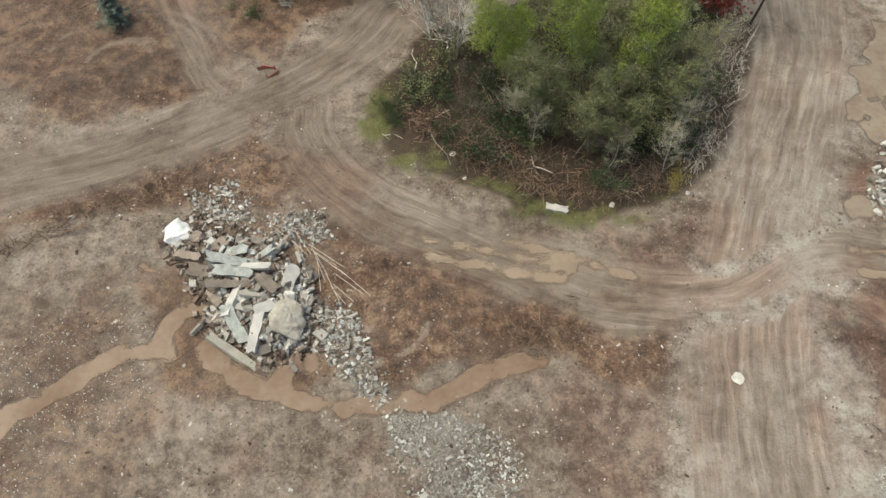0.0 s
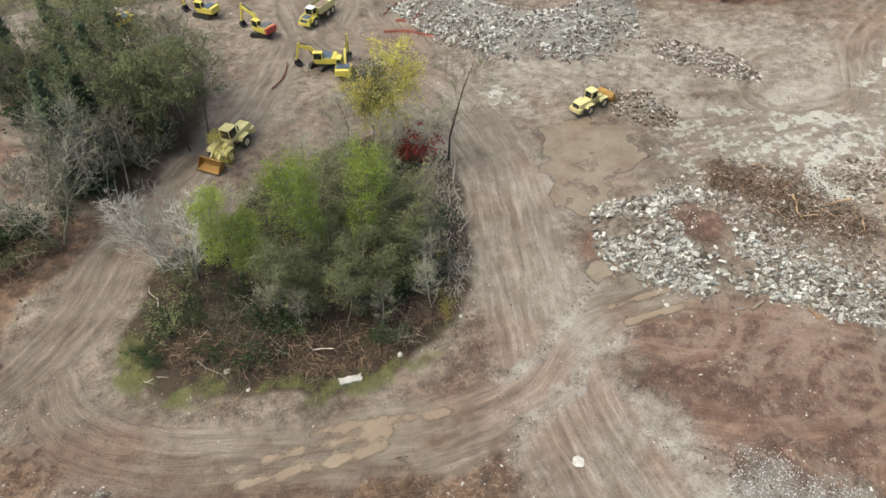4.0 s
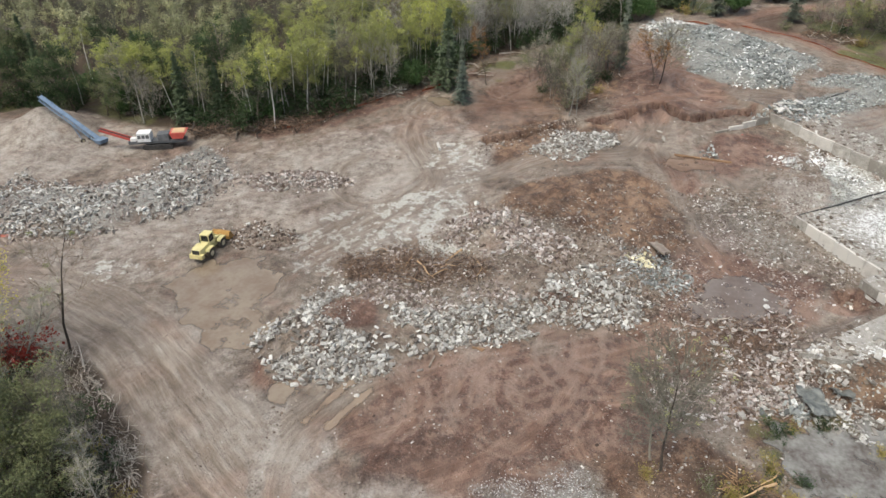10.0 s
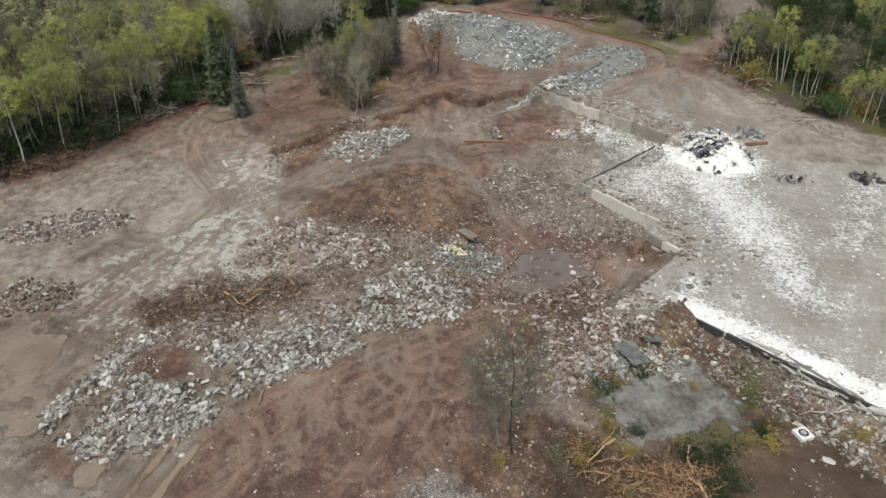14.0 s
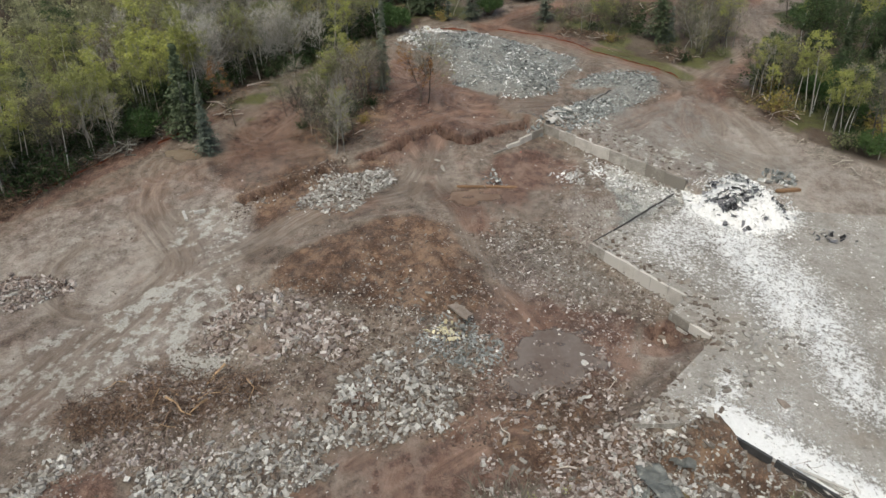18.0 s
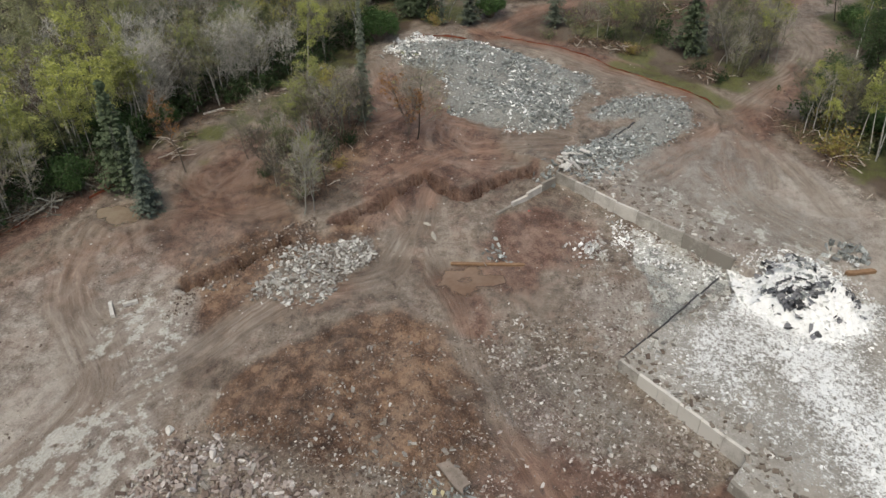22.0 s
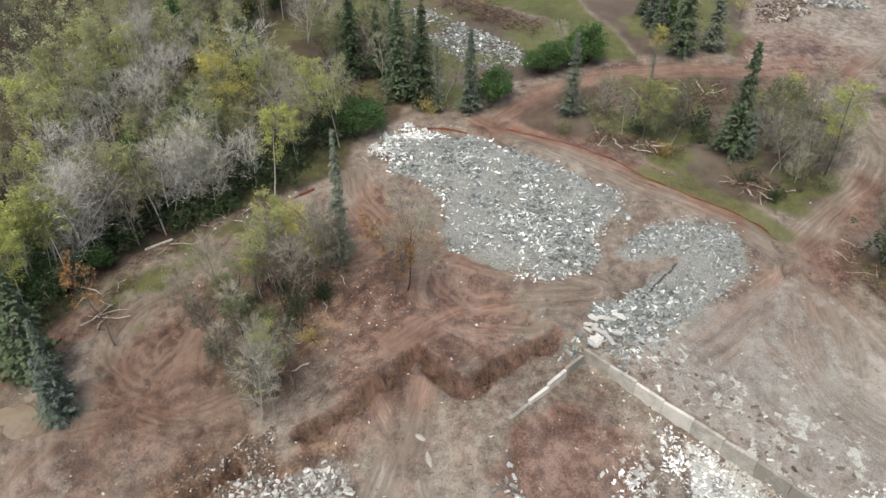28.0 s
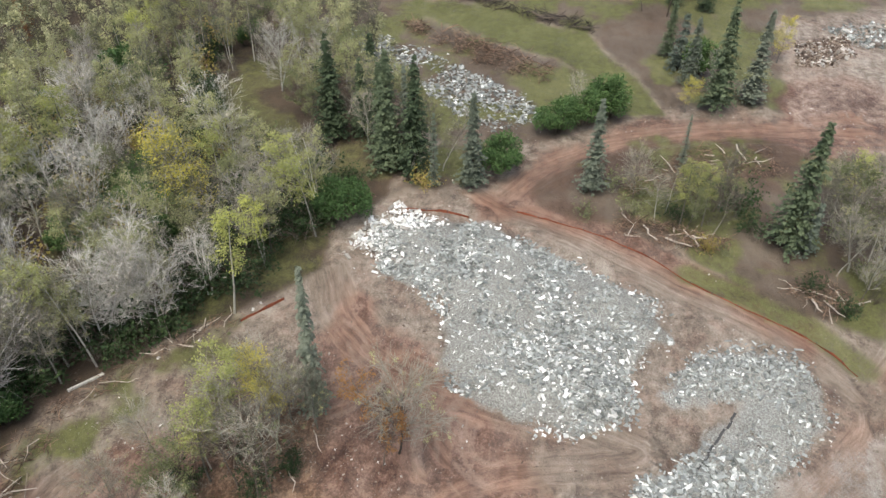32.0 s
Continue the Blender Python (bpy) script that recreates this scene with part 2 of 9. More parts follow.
M_GROUND = ground_material()
M_CONC = varied("weathered_concrete", (0.3, 0.29, 0.27), (0.55, 0.53, 0.5), 0.8, 0.9, bump=0.4)
M_CHUNK = rubble_material("broken_concrete", [(0.0, (0.105, 0.083, 0.066)), (0.18, (0.185, 0.168, 0.146)), (0.45, (0.272, 0.26, 0.236)), (0.8, (0.385, 0.375, 0.345)), (1.0, (0.585, 0.58, 0.545))])
M_CHUNK_O = rubble_material("broken_concrete_block", [(0.0, (0.11, 0.088, 0.07)), (0.25, (0.2, 0.182, 0.158)), (0.8, (0.355, 0.342, 0.312)), (1.0, (0.53, 0.525, 0.49))], True)
M_PINKCH = rubble_material("pinkish_broken_block", [(0.0, (0.11, 0.078, 0.062)), (0.3, (0.225, 0.18, 0.155)), (0.8, (0.36, 0.315, 0.285)), (1.0, (0.56, 0.53, 0.5))])
M_BROWNCH = rubble_material("muddy_rubble", [(0.0, (0.06, 0.04, 0.03)), (0.5, (0.145, 0.105, 0.08)), (0.85, (0.26, 0.215, 0.175)), (1.0, (0.5, 0.47, 0.43))])
M_GREENCH = rubble_material("crushed_grey_green_debris", [(0.0, (0.105, 0.108, 0.1)), (0.35, (0.2, 0.212, 0.203)), (0.8, (0.3, 0.318, 0.305)), (0.95, (0.42, 0.435, 0.418)), (1.0, (0.68, 0.69, 0.67))], rough=0.85)
M_GREENCH_O = rubble_material("grey_green_panel", [(0.0, (0.13, 0.137, 0.13)), (0.7, (0.3, 0.318, 0.305)), (1.0, (0.62, 0.635, 0.615))], True, 0.85)
M_WHITE = varied("white_powder", (0.62, 0.62, 0.6), (0.87, 0.87, 0.86), 1.5, 0.95)
M_WHITECH = varied("white_foam_lump", (0.45, 0.45, 0.43), (0.82, 0.82, 0.8), 1.5, 0.9, island=True, spread=0.4)
M_BLACK = varied("charred_black_membrane", (0.014, 0.014, 0.016), (0.16, 0.16, 0.17), 1.5, 0.6, island=True)
M_PEBBLE = rubble_material("pale_stone", [(0.0, (0.09, 0.066, 0.05)), (0.5, (0.19, 0.16, 0.13)), (0.85, (0.31, 0.285, 0.25)), (1.0, (0.6, 0.585, 0.55))])
M_GRAVEL = varied("grey_gravel_stone", (0.16, 0.15, 0.145), (0.5, 0.49, 0.47), 2.0, 0.9, island=True, spread=0.6, bump=0.0)
M_BARK = varied("grey_bark", (0.09, 0.085, 0.07), (0.34, 0.33, 0.29), 3.0, 0.9, obj=True, local=True)
M_PALEBARK = varied("pale_birch_bark", (0.24, 0.235, 0.21), (0.58, 0.57, 0.53), 3.0, 0.9, obj=True, local=True)
M_DARKBARK = varied("dark_bark", (0.035, 0.028, 0.022), (0.11, 0.09, 0.07), 3.0, 0.9, obj=True, local=True)
M_TWIG = varied("grey_twigs", (0.115, 0.105, 0.078), (0.32, 0.3, 0.242), 0.7, 0.9, obj=True, island=False, bump=0)
M_TWIGPALE = varied("bleached_fine_twigs", (0.26, 0.245, 0.215), (0.52, 0.5, 0.45), 0.7, 0.9, obj=True, bump=0)
M_TWIGMID = varied("olive_grey_twigs", (0.08, 0.072, 0.055), (0.22, 0.205, 0.16), 0.7, 0.9, obj=True, bump=0)
M_TWIGDARK = varied("brown_twigs", (0.06, 0.045, 0.034), (0.17, 0.135, 0.105), 0.7, 0.9, obj=True, bump=0)
M_DEADWOOD = varied("bleached_dead_wood", (0.2, 0.17, 0.135), (0.5, 0.45, 0.385), 1.5, 0.85, island=True, spread=0.5, bump=0)
M_BRUSH = varied("brown_brush", (0.055, 0.034, 0.024), (0.23, 0.155, 0.105), 1.5, 0.9, island=True, spread=0.5, bump=0)
M_MOSSBARK = varied("moss_green_bark", (0.11, 0.115, 0.07), (0.33, 0.34, 0.24), 1.2, 0.9, bump=0.3)
M_STRAW = varied("tan_splintered_wood", (0.22, 0.13, 0.07), (0.5, 0.35, 0.2), 1.5, 0.85, island=True, spread=0.5, bump=0)
L_BRIGHT = foliage("bright_green_leaves", (0.14, 0.19, 0.034), (0.27, 0.335, 0.066), (0.41, 0.46, 0.12))
L_OLIVE = foliage("grey_olive_leaves", (0.085, 0.098, 0.045), (0.155, 0.17, 0.078), (0.255, 0.265, 0.13))
L_PALE = foliage("pale_yellow_green_leaves", (0.15, 0.16, 0.065), (0.35, 0.37, 0.12), (0.53, 0.55, 0.135))
L_PINE = foliage("pine_needles", (0.022, 0.042, 0.016), (0.05, 0.082, 0.03), (0.095, 0.135, 0.055))
L_FROSTY = foliage("pale_grey_green_leaves", (0.175, 0.18, 0.095), (0.285, 0.292, 0.145), (0.4, 0.405, 0.185))
L_MUSTARD = foliage("mustard_leaves", (0.2, 0.17, 0.05), (0.38, 0.32, 0.09))
L_FAR = foliage("distant_grey_green_leaves", (0.15, 0.16, 0.085), (0.345, 0.345, 0.205), (0.56, 0.55, 0.285), joined=True)
L_EVERGREEN = foliage("evergreen_leaves", (0.035, 0.07, 0.022), (0.07, 0.125, 0.04), (0.11, 0.17, 0.055))
L_YELLOW = foliage("autumn_yellow_leaves", (0.34, 0.3, 0.06), (0.48, 0.43, 0.09), (0.6, 0.55, 0.17))
L_RUST = foliage("rust_brown_leaves", (0.16, 0.08, 0.03), (0.3, 0.16, 0.06))
L_RED = foliage("crimson_leaves", (0.2, 0.03, 0.02), (0.38, 0.07, 0.05))
# undergrowth green, darkened to carry the shade inside the woods
L_DARK = foliage("dark_green_shaded_leaves", (0.016, 0.033, 0.012), (0.055, 0.088, 0.032))
L_SPRUCE = foliage("spruce_needles", (0.03, 0.048, 0.024), (0.07, 0.096, 0.05), (0.135, 0.165, 0.095))
L_BLUESPRUCE = foliage("blue_grey_needles", (0.075, 0.095, 0.075), (0.165, 0.195, 0.155))
L_DEADNEEDLE = foliage("grey_needles", (0.08, 0.098, 0.07), (0.205, 0.228, 0.172))


# ---------------------------------------------------------------- geometry helpers
def part(name, bm, mat, parent=None, label=""):
    """Links a bmesh as one mesh object, under a thing where one is given."""
    me = bpy.data.meshes.new(name)
    bm.to_mesh(me)
    bm.free()
    me.materials.append(mat)
    ob = new(name, me)
    if parent is not None:
        ob.parent = parent
    if label:
        ob["label"] = label
    return ob


def grid_mesh(name, verts, faces, mat, smooth=False):
    """A mesh from numpy arrays of places and of faces with equal numbers of corners."""
    me = bpy.data.meshes.new(name)
    n, k = len(faces), faces.shape[1]
    me.vertices.add(len(verts))
    me.vertices.foreach_set("co", np.ascontiguousarray(verts, np.float32).ravel())
    me.loops.add(n * k)
    me.loops.foreach_set("vertex_index", np.ascontiguousarray(faces, np.int32).ravel())
    me.polygons.add(n)
    me.polygons.foreach_set("loop_start", np.arange(0, n * k, k, dtype=np.int32))
    me.polygons.foreach_set("loop_total", np.full(n, k, np.int32))
    me.polygons.foreach_set("use_smooth", np.full(n, smooth, bool))
    me.update(calc_edges=True)
    me.materials.append(mat)
    return me


def under(name, me, parent=None, label=""):
    ob = new(name, me)
    if parent is not None:
        ob.parent = parent
    if label:
        ob["label"] = label
    return ob


def thing(name, x, y, z=0.0, turn=0.0, label="", category="", group="", kind=""):
    ob = new(name)
    ob.matrix_world = pose(x, y, z, 0, 0, turn)
    return tagged(ob, label, category, group, kind)


def box(bm, size, at=(0, 0, 0), turn=(0, 0, 0), taper=(1, 1), bevel=0.0):
    """A box whose top is scaled by taper, with its edges bevelled."""
    tmp = bmesh.new()
    bmesh.ops.create_cube(tmp, size=1)
    for v in tmp.verts:
        if v.co.z > 0:
            v.co.x *= taper[0]
            v.co.y *= taper[1]
        v.co = Vector((v.co.x * size[0], v.co.y * size[1], v.co.z * size[2]))
    if bevel:
        bmesh.ops.bevel(tmp, geom=tmp.edges[:], offset=bevel, segments=2, affect="EDGES", profile=0.6)
    tmp.transform(pose(*at, *turn))
    join(bm, tmp)


def join(bm, tmp):
    vs = [bm.verts.new(v.co) for v in tmp.verts]
    tmp.verts.index_update()
    for f in tmp.faces:
        bm.faces.new([vs[v.index] for v in f.verts])
    tmp.free()


def cyl(bm, r, depth, at=(0, 0, 0), turn=(0, 0, 0), r2=None, seg=16, bevel=0.0):
    tmp = bmesh.new()
    bmesh.ops.create_cone(tmp, cap_ends=True, segments=seg, radius1=r, radius2=r if r2 is None else r2, depth=depth)
    if bevel:
        bmesh.ops.bevel(tmp, geom=[e for e in tmp.edges if len(e.link_faces) == 2 and e.calc_face_angle(0) > 0.9], offset=bevel, segments=2, affect="EDGES")
    tmp.transform(pose(*at, *turn))
    join(bm, tmp)


def beam(bm, a, b, w, h=None, w2=None):
    """A bar from a to b."""
    a, b = Vector(a), Vector(b)
    d = b - a
    m = Matrix.Translation((a + b) / 2) @ d.to_track_quat("X", "Z").to_matrix().to_4x4()
    tmp = bmesh.new()
    bmesh.ops.create_cube(tmp, size=1)
    h = h or w
    for v in tmp.verts:
        k = (w2 / w) if (w2 and v.co.x > 0) else 1
        v.co = Vector((v.co.x * d.length, v.co.y * w * k, v.co.z * h * k))
    tmp.transform(m)
    join(bm, tmp)


def prism(bm, outline, y0, y1):
    """Extrudes an outline in x and z from y0 to y1."""
    a = [bm.verts.new((x, y0, z)) for x, z in outline]
    b = [bm.verts.new((x, y1, z)) for x, z in outline]
    bm.faces.new(a)
    bm.faces.new(b[::-1])
    n = len(a)
    for i in range(n):
        bm.faces.new((a[i], b[i], b[(i + 1) % n], a[(i + 1) % n]))
    bmesh.ops.recalc_face_normals(bm, faces=bm.faces[:])

# ---------------------------------------------------------------- the lie of the land
def lattice(ix, iy, seed):
    h = (ix.astype(np.int64) * 374761393 + iy.astype(np.int64) * 668265263 + seed * 974634777) & 0xFFFFFFFF
    h = ((h ^ (h >> 13)) * 1274126177) & 0xFFFFFFFF
    return ((h ^ (h >> 16)) & 0xFFFF) / 65535.0


def vnoise(x, y, size, seed=0, octaves=3, gain=0.5):
    """Smooth value noise, 0 to 1, with features about that many metres across."""
    x, y = np.asarray(x, float), np.asarray(y, float)
    tot, amp, s = 0.0, 1.0, 0.0
    for o in range(octaves):
        u, v = x / size, y / size
        iu, iv = np.floor(u), np.floor(v)
        fu, fv = u - iu, v - iv
        fu, fv = fu * fu * (3 - 2 * fu), fv * fv * (3 - 2 * fv)
        a, b = lattice(iu, iv, seed + o), lattice(iu + 1, iv, seed + o)
        c, d = lattice(iu, iv + 1, seed + o), lattice(iu + 1, iv + 1, seed + o)
        tot = tot + amp * ((a * (1 - fu) + b * fu) * (1 - fv) + (c * (1 - fu) + d * fu) * fv)
        s += amp
        amp *= gain
        size /= 2.1
    return tot / s


def smooth(a, b, v):
    t = np.clip((v - a) / (b - a), 0, 1)
    return t * t * (3 - 2 * t)


def away(x, y, poly):
    """Signed distance to a closed outline, negative inside."""
    x, y = np.asarray(x, float), np.asarray(y, float)
    best = np.full(x.shape, 1e9)
    inside = np.zeros(x.shape, bool)
    for (x0, y0), (x1, y1) in zip(poly, poly[1:] + poly[:1]):
        dx, dy = x1 - x0, y1 - y0
        t = np.clip(((x - x0) * dx + (y - y0) * dy) / (dx * dx + dy * dy + 1e-9), 0, 1)
        best = np.minimum(best, (x - x0 - t * dx) ** 2 + (y - y0 - t * dy) ** 2)
        with np.errstate(divide="ignore", invalid="ignore"):
            inside ^= ((y0 > y) != (y1 > y)) & (x < (x1 - x0) * (y - y0) / (y1 - y0) + x0)
    d = np.sqrt(best)
    return np.where(inside, -d, d)


def along(x, y, line):
    """Distance to an open line."""
    best = np.full(np.shape(x), 1e9)
    for (x0, y0), (x1, y1) in zip(line, line[1:]):
        dx, dy = x1 - x0, y1 - y0
        t = np.clip(((x - x0) * dx + (y - y0) * dy) / (dx * dx + dy * dy + 1e-9), 0, 1)
        best = np.minimum(best, (x - x0 - t * dx) ** 2 + (y - y0 - t * dy) ** 2)
    return np.sqrt(best)


def curve_points(ctrl, step=1.5):
    """A smooth line through the given points."""
    p = [Vector(c) for c in ctrl]
    p = [p[0] * 2 - p[1]] + p + [p[-1] * 2 - p[-2]]
    out = []
    for i in range(1, len(p) - 2):
        n = max(2, int((p[i + 1] - p[i]).length / step))
        for j in range(n):
            t = j / n
            a, b, c, d = p[i - 1], p[i], p[i + 1], p[i + 2]
            q = 0.5 * ((2 * b) + (c - a) * t + (2 * a - 5 * b + 4 * c - d) * t * t + (3 * b - a - 3 * c + d) * t ** 3)
            out.append((q.x, q.y))
    out.append((p[-2].x, p[-2].y))
    return out


def rise(x):
    """The long slope that climbs towards the far end of the site."""
    u = (np.asarray(x, float) - 105) / 15
    return 1.62 * (np.log1p(np.exp(-np.abs(u))) + np.maximum(u, 0))


# outlines in plan
ISLAND = [(-10, 56), (-6, 51), (1, 48), (8, 44), (15, 42.5), (24, 43.5), (32, 50), (37, 60), (42, 74), (38, 84), (29, 87), (17, 80), (6, 76), (-3, 71), (-8, 64)]
WEST_WOOD = [(-12, 90), (-5, 86), (1, 90), (12, 103), (14, 118), (4, 132), (-20, 140), (-16, 112)]
NORTH_WOOD = [(-60, 175), (10, 152), (30, 152), (49, 163), (65, 163), (92, 170), (103, 163), (104, 147), (104, 130), (112, 102), (121, 92), (137, 88), (148, 81),
              (156, 76), (166, 73), (175, 71), (185, 62), (193, 53), (203, 43), (216, 42), (223, 36), (240, 30), (275, 60), (330, 110), (600, 700), (-300, 700)]
GLADE = [(158, 70), (170, 72), (186, 60), (192, 51), (184, 50), (172, 58), (160, 62)]
EAST_WOOD = [(226, 12), (238, 2), (247, -12), (249, -34), (240, -50), (222, -52), (206, -48), (196, -38), (204, -24), (214, -10), (221, 6)]
FAR_EAST = [(223, 36), (228, 22), (240, 12), (254, -10), (262, -28), (256, -40), (262, -75), (290, -120), (420, -260), (700, 0), (600, 700), (330, 110), (275, 60), (240, 30)]
FIELD = [(309, 46), (310, 34), (292, -2), (281, -7), (268, -12), (255, -16), (256, -8), (268, -4), (275, 4), (284, 17), (298, 38)]
YARD_EAST = [(254, -40), (276, -44), (304, -50), (316, -80), (280, -92), (258, -74), (252, -50)]
SOUTH_WOOD = [(185, -42), (176, -46), (162, -54), (147, -72), (130, -100), (200, -260), (600, -400), (330, -160), (262, -84), (240, -66), (215, -62), (200, -54)]
SLAB = [(120, -9), (107, -22), (103, -19), (98, -24), (81, -12), (82.5, -21), (65, -42), (47, -64), (70, -110), (136, -110), (136, -26), (126.5, -14.5)]
MOUND = [(112, 38), (122, 30), (127, 21), (124, 14), (106, 4), (99, 14), (101, 28), (104, 40)]
FAR_HEAP = [(55, 125), (57, 112), (62, 99), (75, 91), (90, 89), (99, 98), (101, 107), (89, 108), (79, 111), (72, 120), (64, 127)]
FAR_HEAP_B = [(90, 94), (91, 83), (95, 73), (101, 69), (103, 76), (96, 87)]
LOADER_HEAP = [(74, 79), (73, 71), (78, 65), (82, 68), (80, 76)]
BIG_HEAP = [(56, 51), (51, 44), (57, 37), (67, 28), (78, 21), (81, 12), (88, 9), (94, 4), (101, 13), (104, 29), (103, 41), (93, 43), (88, 36), (78, 45), (71, 51), (61, 53)]
SCRUB_HEAP = [(77, 55), (85, 48), (86, 38), (84, 31), (78, 31), (75, 40), (73, 50)]
TRENCH_HEAP = [(126, 43), (132, 41), (139, 38), (142, 28), (137, 26), (127, 33)]
CRUSHED = [(204, 33), (211, 36), (217, 32), (217, 18), (211, 9), (202, -7), (194, -10), (188, -3), (180, -3), (177, 4), (181, 16), (186, 22), (197, 23)]
CRUSHED_B = [(184.7, -6.5), (191.2, -12), (194.5, -19.3), (192.7, -25.6), (187.2, -28.4), (180.6, -26.5), (173.8, -18.1), (166.5, -11.3), (166, -3.6), (170.7, -2.8), (175.6, -8.8), (180, -14.5), (184.5, -17), (184.2, -13), (183, -8)]
FIRST_HEAP = [(-31, 39), (-28, 42), (-20, 38), (-13, 31), (-13, 26), (-18, 24), (-23, 27), (-29, 34)]
LOW_HEAP = [(-6, 20), (4, 19), (8, 13), (3, 8), (-2, 10)]
GRAVEL_WEST = [(-48, 26), (-32, 30), (-29, 23), (-33, 14), (-42, 8), (-52, 12)]
GRAVEL_PATCH = [(46, 17), (53, 8), (49, 1), (42, 4), (41, 13)]
POWDER = [(80, 67), (98, 61), (112, 50), (108, 42), (98, 40), (84, 47), (74, 56)]
POND_EDGE = [(68, -10), (76, -20), (73, -28), (64, -26), (60, -15)]
SHELF = [(95, -4), (80, -12), (81, -21), (64, -42), (52, -38), (56, -22), (66, -6), (84, 4)]

# pools of muddy water: outline and level
POOLS = {
    "loader": ([(60, 73), (67, 75), (71, 69), (68, 63), (63, 58), (57, 54), (52, 54), (51, 59), (54, 66)], 0.05),
    "boulder": ([(-17, 26), (-13, 26.5), (-12.5, 23.5), (-16, 23)], -0.02),
    "trash": ([(87, 4), (95, 2), (101, -1.5), (101, -7), (94, -10), (88, -7)], 0.15),
    "slab_foot": (POND_EDGE, -0.12),
    "east": ([(47, 46), (49.5, 46), (51, 43.5), (49, 42), (47.5, 43)], -0.04),
    "beam": ([(130, 14), (134.5, 16), (138, 12), (135.5, 7), (131.5, 9)], -0.1),
    "wood_edge": ([(147.5, 71.5), (144.5, 74), (141.5, 71), (139.8, 66.8), (142.8, 66)], -0.06),
}
# long puddles in ditches and wheel tracks: the line, half its width, the level
DITCHES = {
    "arc": ([(-24.5, 26), (-22.5, 24.3), (-20, 22.3), (-15, 20.8), (-10, 19.8), (-5, 20.2), (-1, 20.9), (3, 22.8), (7, 24.6), (10, 25)], 1.05, 0.0),
    "brook": ([(-28, 25.5), (-32, 25.2), (-35, 23.5), (-38, 21.3), (-42, 18.5), (-45, 15)], 1.0, -0.02),
    "heap": ([(-29.5, 25.5), (-28.6, 28), (-27.5, 30), (-25.5, 30.3)], 1.0, 0.0),
    "small": ([(-33.5, 35.4), (-31, 34.6), (-29.5, 33.2)], 0.5, 0.0),
    "road": ([(-1.5, 37), (4, 36.1), (9, 35), (13, 34.3)], 0.6, -0.01),
    "road_b": ([(-2, 39.3), (3, 38.3), (9, 37), (14, 35.9)], 0.45, -0.01),
    "road_c": ([(5, 39.6), (10, 38.4), (16, 36.6), (21, 34.6)], 0.4, -0.01),
    "track": ([(45.5, 38.7), (50, 38.2), (55, 37.2)], 0.5, 0.0),
    "track_b": ([(46, 35.8), (50, 35.3), (54, 34.6)], 0.3, 0.0),
}

ROADS = [  # width, then the line that it follows
    (10, [(-120, 20), (-70, 38), (-52, 46), (-40, 50), (-26, 58), (-14, 67), (-7, 77), (2, 87), (14, 98), (24, 110), (32, 122)]),
    (9, [(-19, 62), (-16.5, 52), (-9, 44), (1, 39), (11, 35), (19, 33), (31, 33), (41, 38), (52, 37)]),
    (14, [(28, -30), (30, 0), (31, 20), (33, 31), (37, 42), (41, 51), (45, 62), (49, 74), (50, 90), (45, 105), (38, 120), (40, 140)]),
    (6, [(-60, 110), (-38, 76), (-30, 63), (-22, 57)]),
    (5, [(41, 40), (50, 38), (60, 30), (72, 20), (80, 10), (84, -2)]),
    (5, [(44, 34), (52, 28), (62, 25), (74, 23)]),
    (6, [(44, 22), (54, 16), (64, 13), (76, 13)]),
    (4, [(57, 34), (62, 26), (61, 14), (54, 6)]),
    (4, [(50, 31), (57, 22), (68, 16), (80, 4)]),
    (12, [(34, 112), (44, 128), (58, 146), (72, 160), (84, 168)]),
    (10, [(52, 106), (56, 134), (66, 150)]),
    (9, [(76, 62), (92, 58), (108, 54), (122, 66), (134, 72), (142, 72)]),
    (7, [(104, 54), (114, 46), (126, 38), (134, 24), (146, 21), (156, 20)]),
    (5, [(100, -2), (108, 4), (114, 6), (119, 9), (127, 12), (136, 17), (146, 22), (155, 28)]),
    (6, [(138, 75), (146, 60), (152, 55), (164, 52), (176, 50), (184, 44)]),
    (5, [(150, 66), (146, 52), (150, 44)]),
    (8, [(160, 26), (170, 16), (176, -4), (184, 24), (192, 36), (204, 42)]),
    (7, [(226, 22), (221, 15), (217, 7), (207, -9), (198, -23), (190, -31), (183, -35), (174, -37), (162, -36)]),
    (7, [(172, -34), (187, -34.5), (191, -36), (200, -44), (209.5, -51.5), (219, -57), (228, -57.5), (237, -57), (249, -60), (265, -75), (290, -90)]),
    (6, [(237, -57), (250, -58), (257, -54), (254, -44)]),
    (7, [(217, 18), (222, 17), (236, 6), (246, -10), (251, -32), (253, -58), (256, -80)]),
    (10, [(182, -36), (170, -32), (158, -34), (148, -44)]),
    (8, [(190, -34), (182, -33), (172, -24), (164, -16)]),
    (6, [(188, -36), (178, -38), (168, -42), (156, -46)]),
]

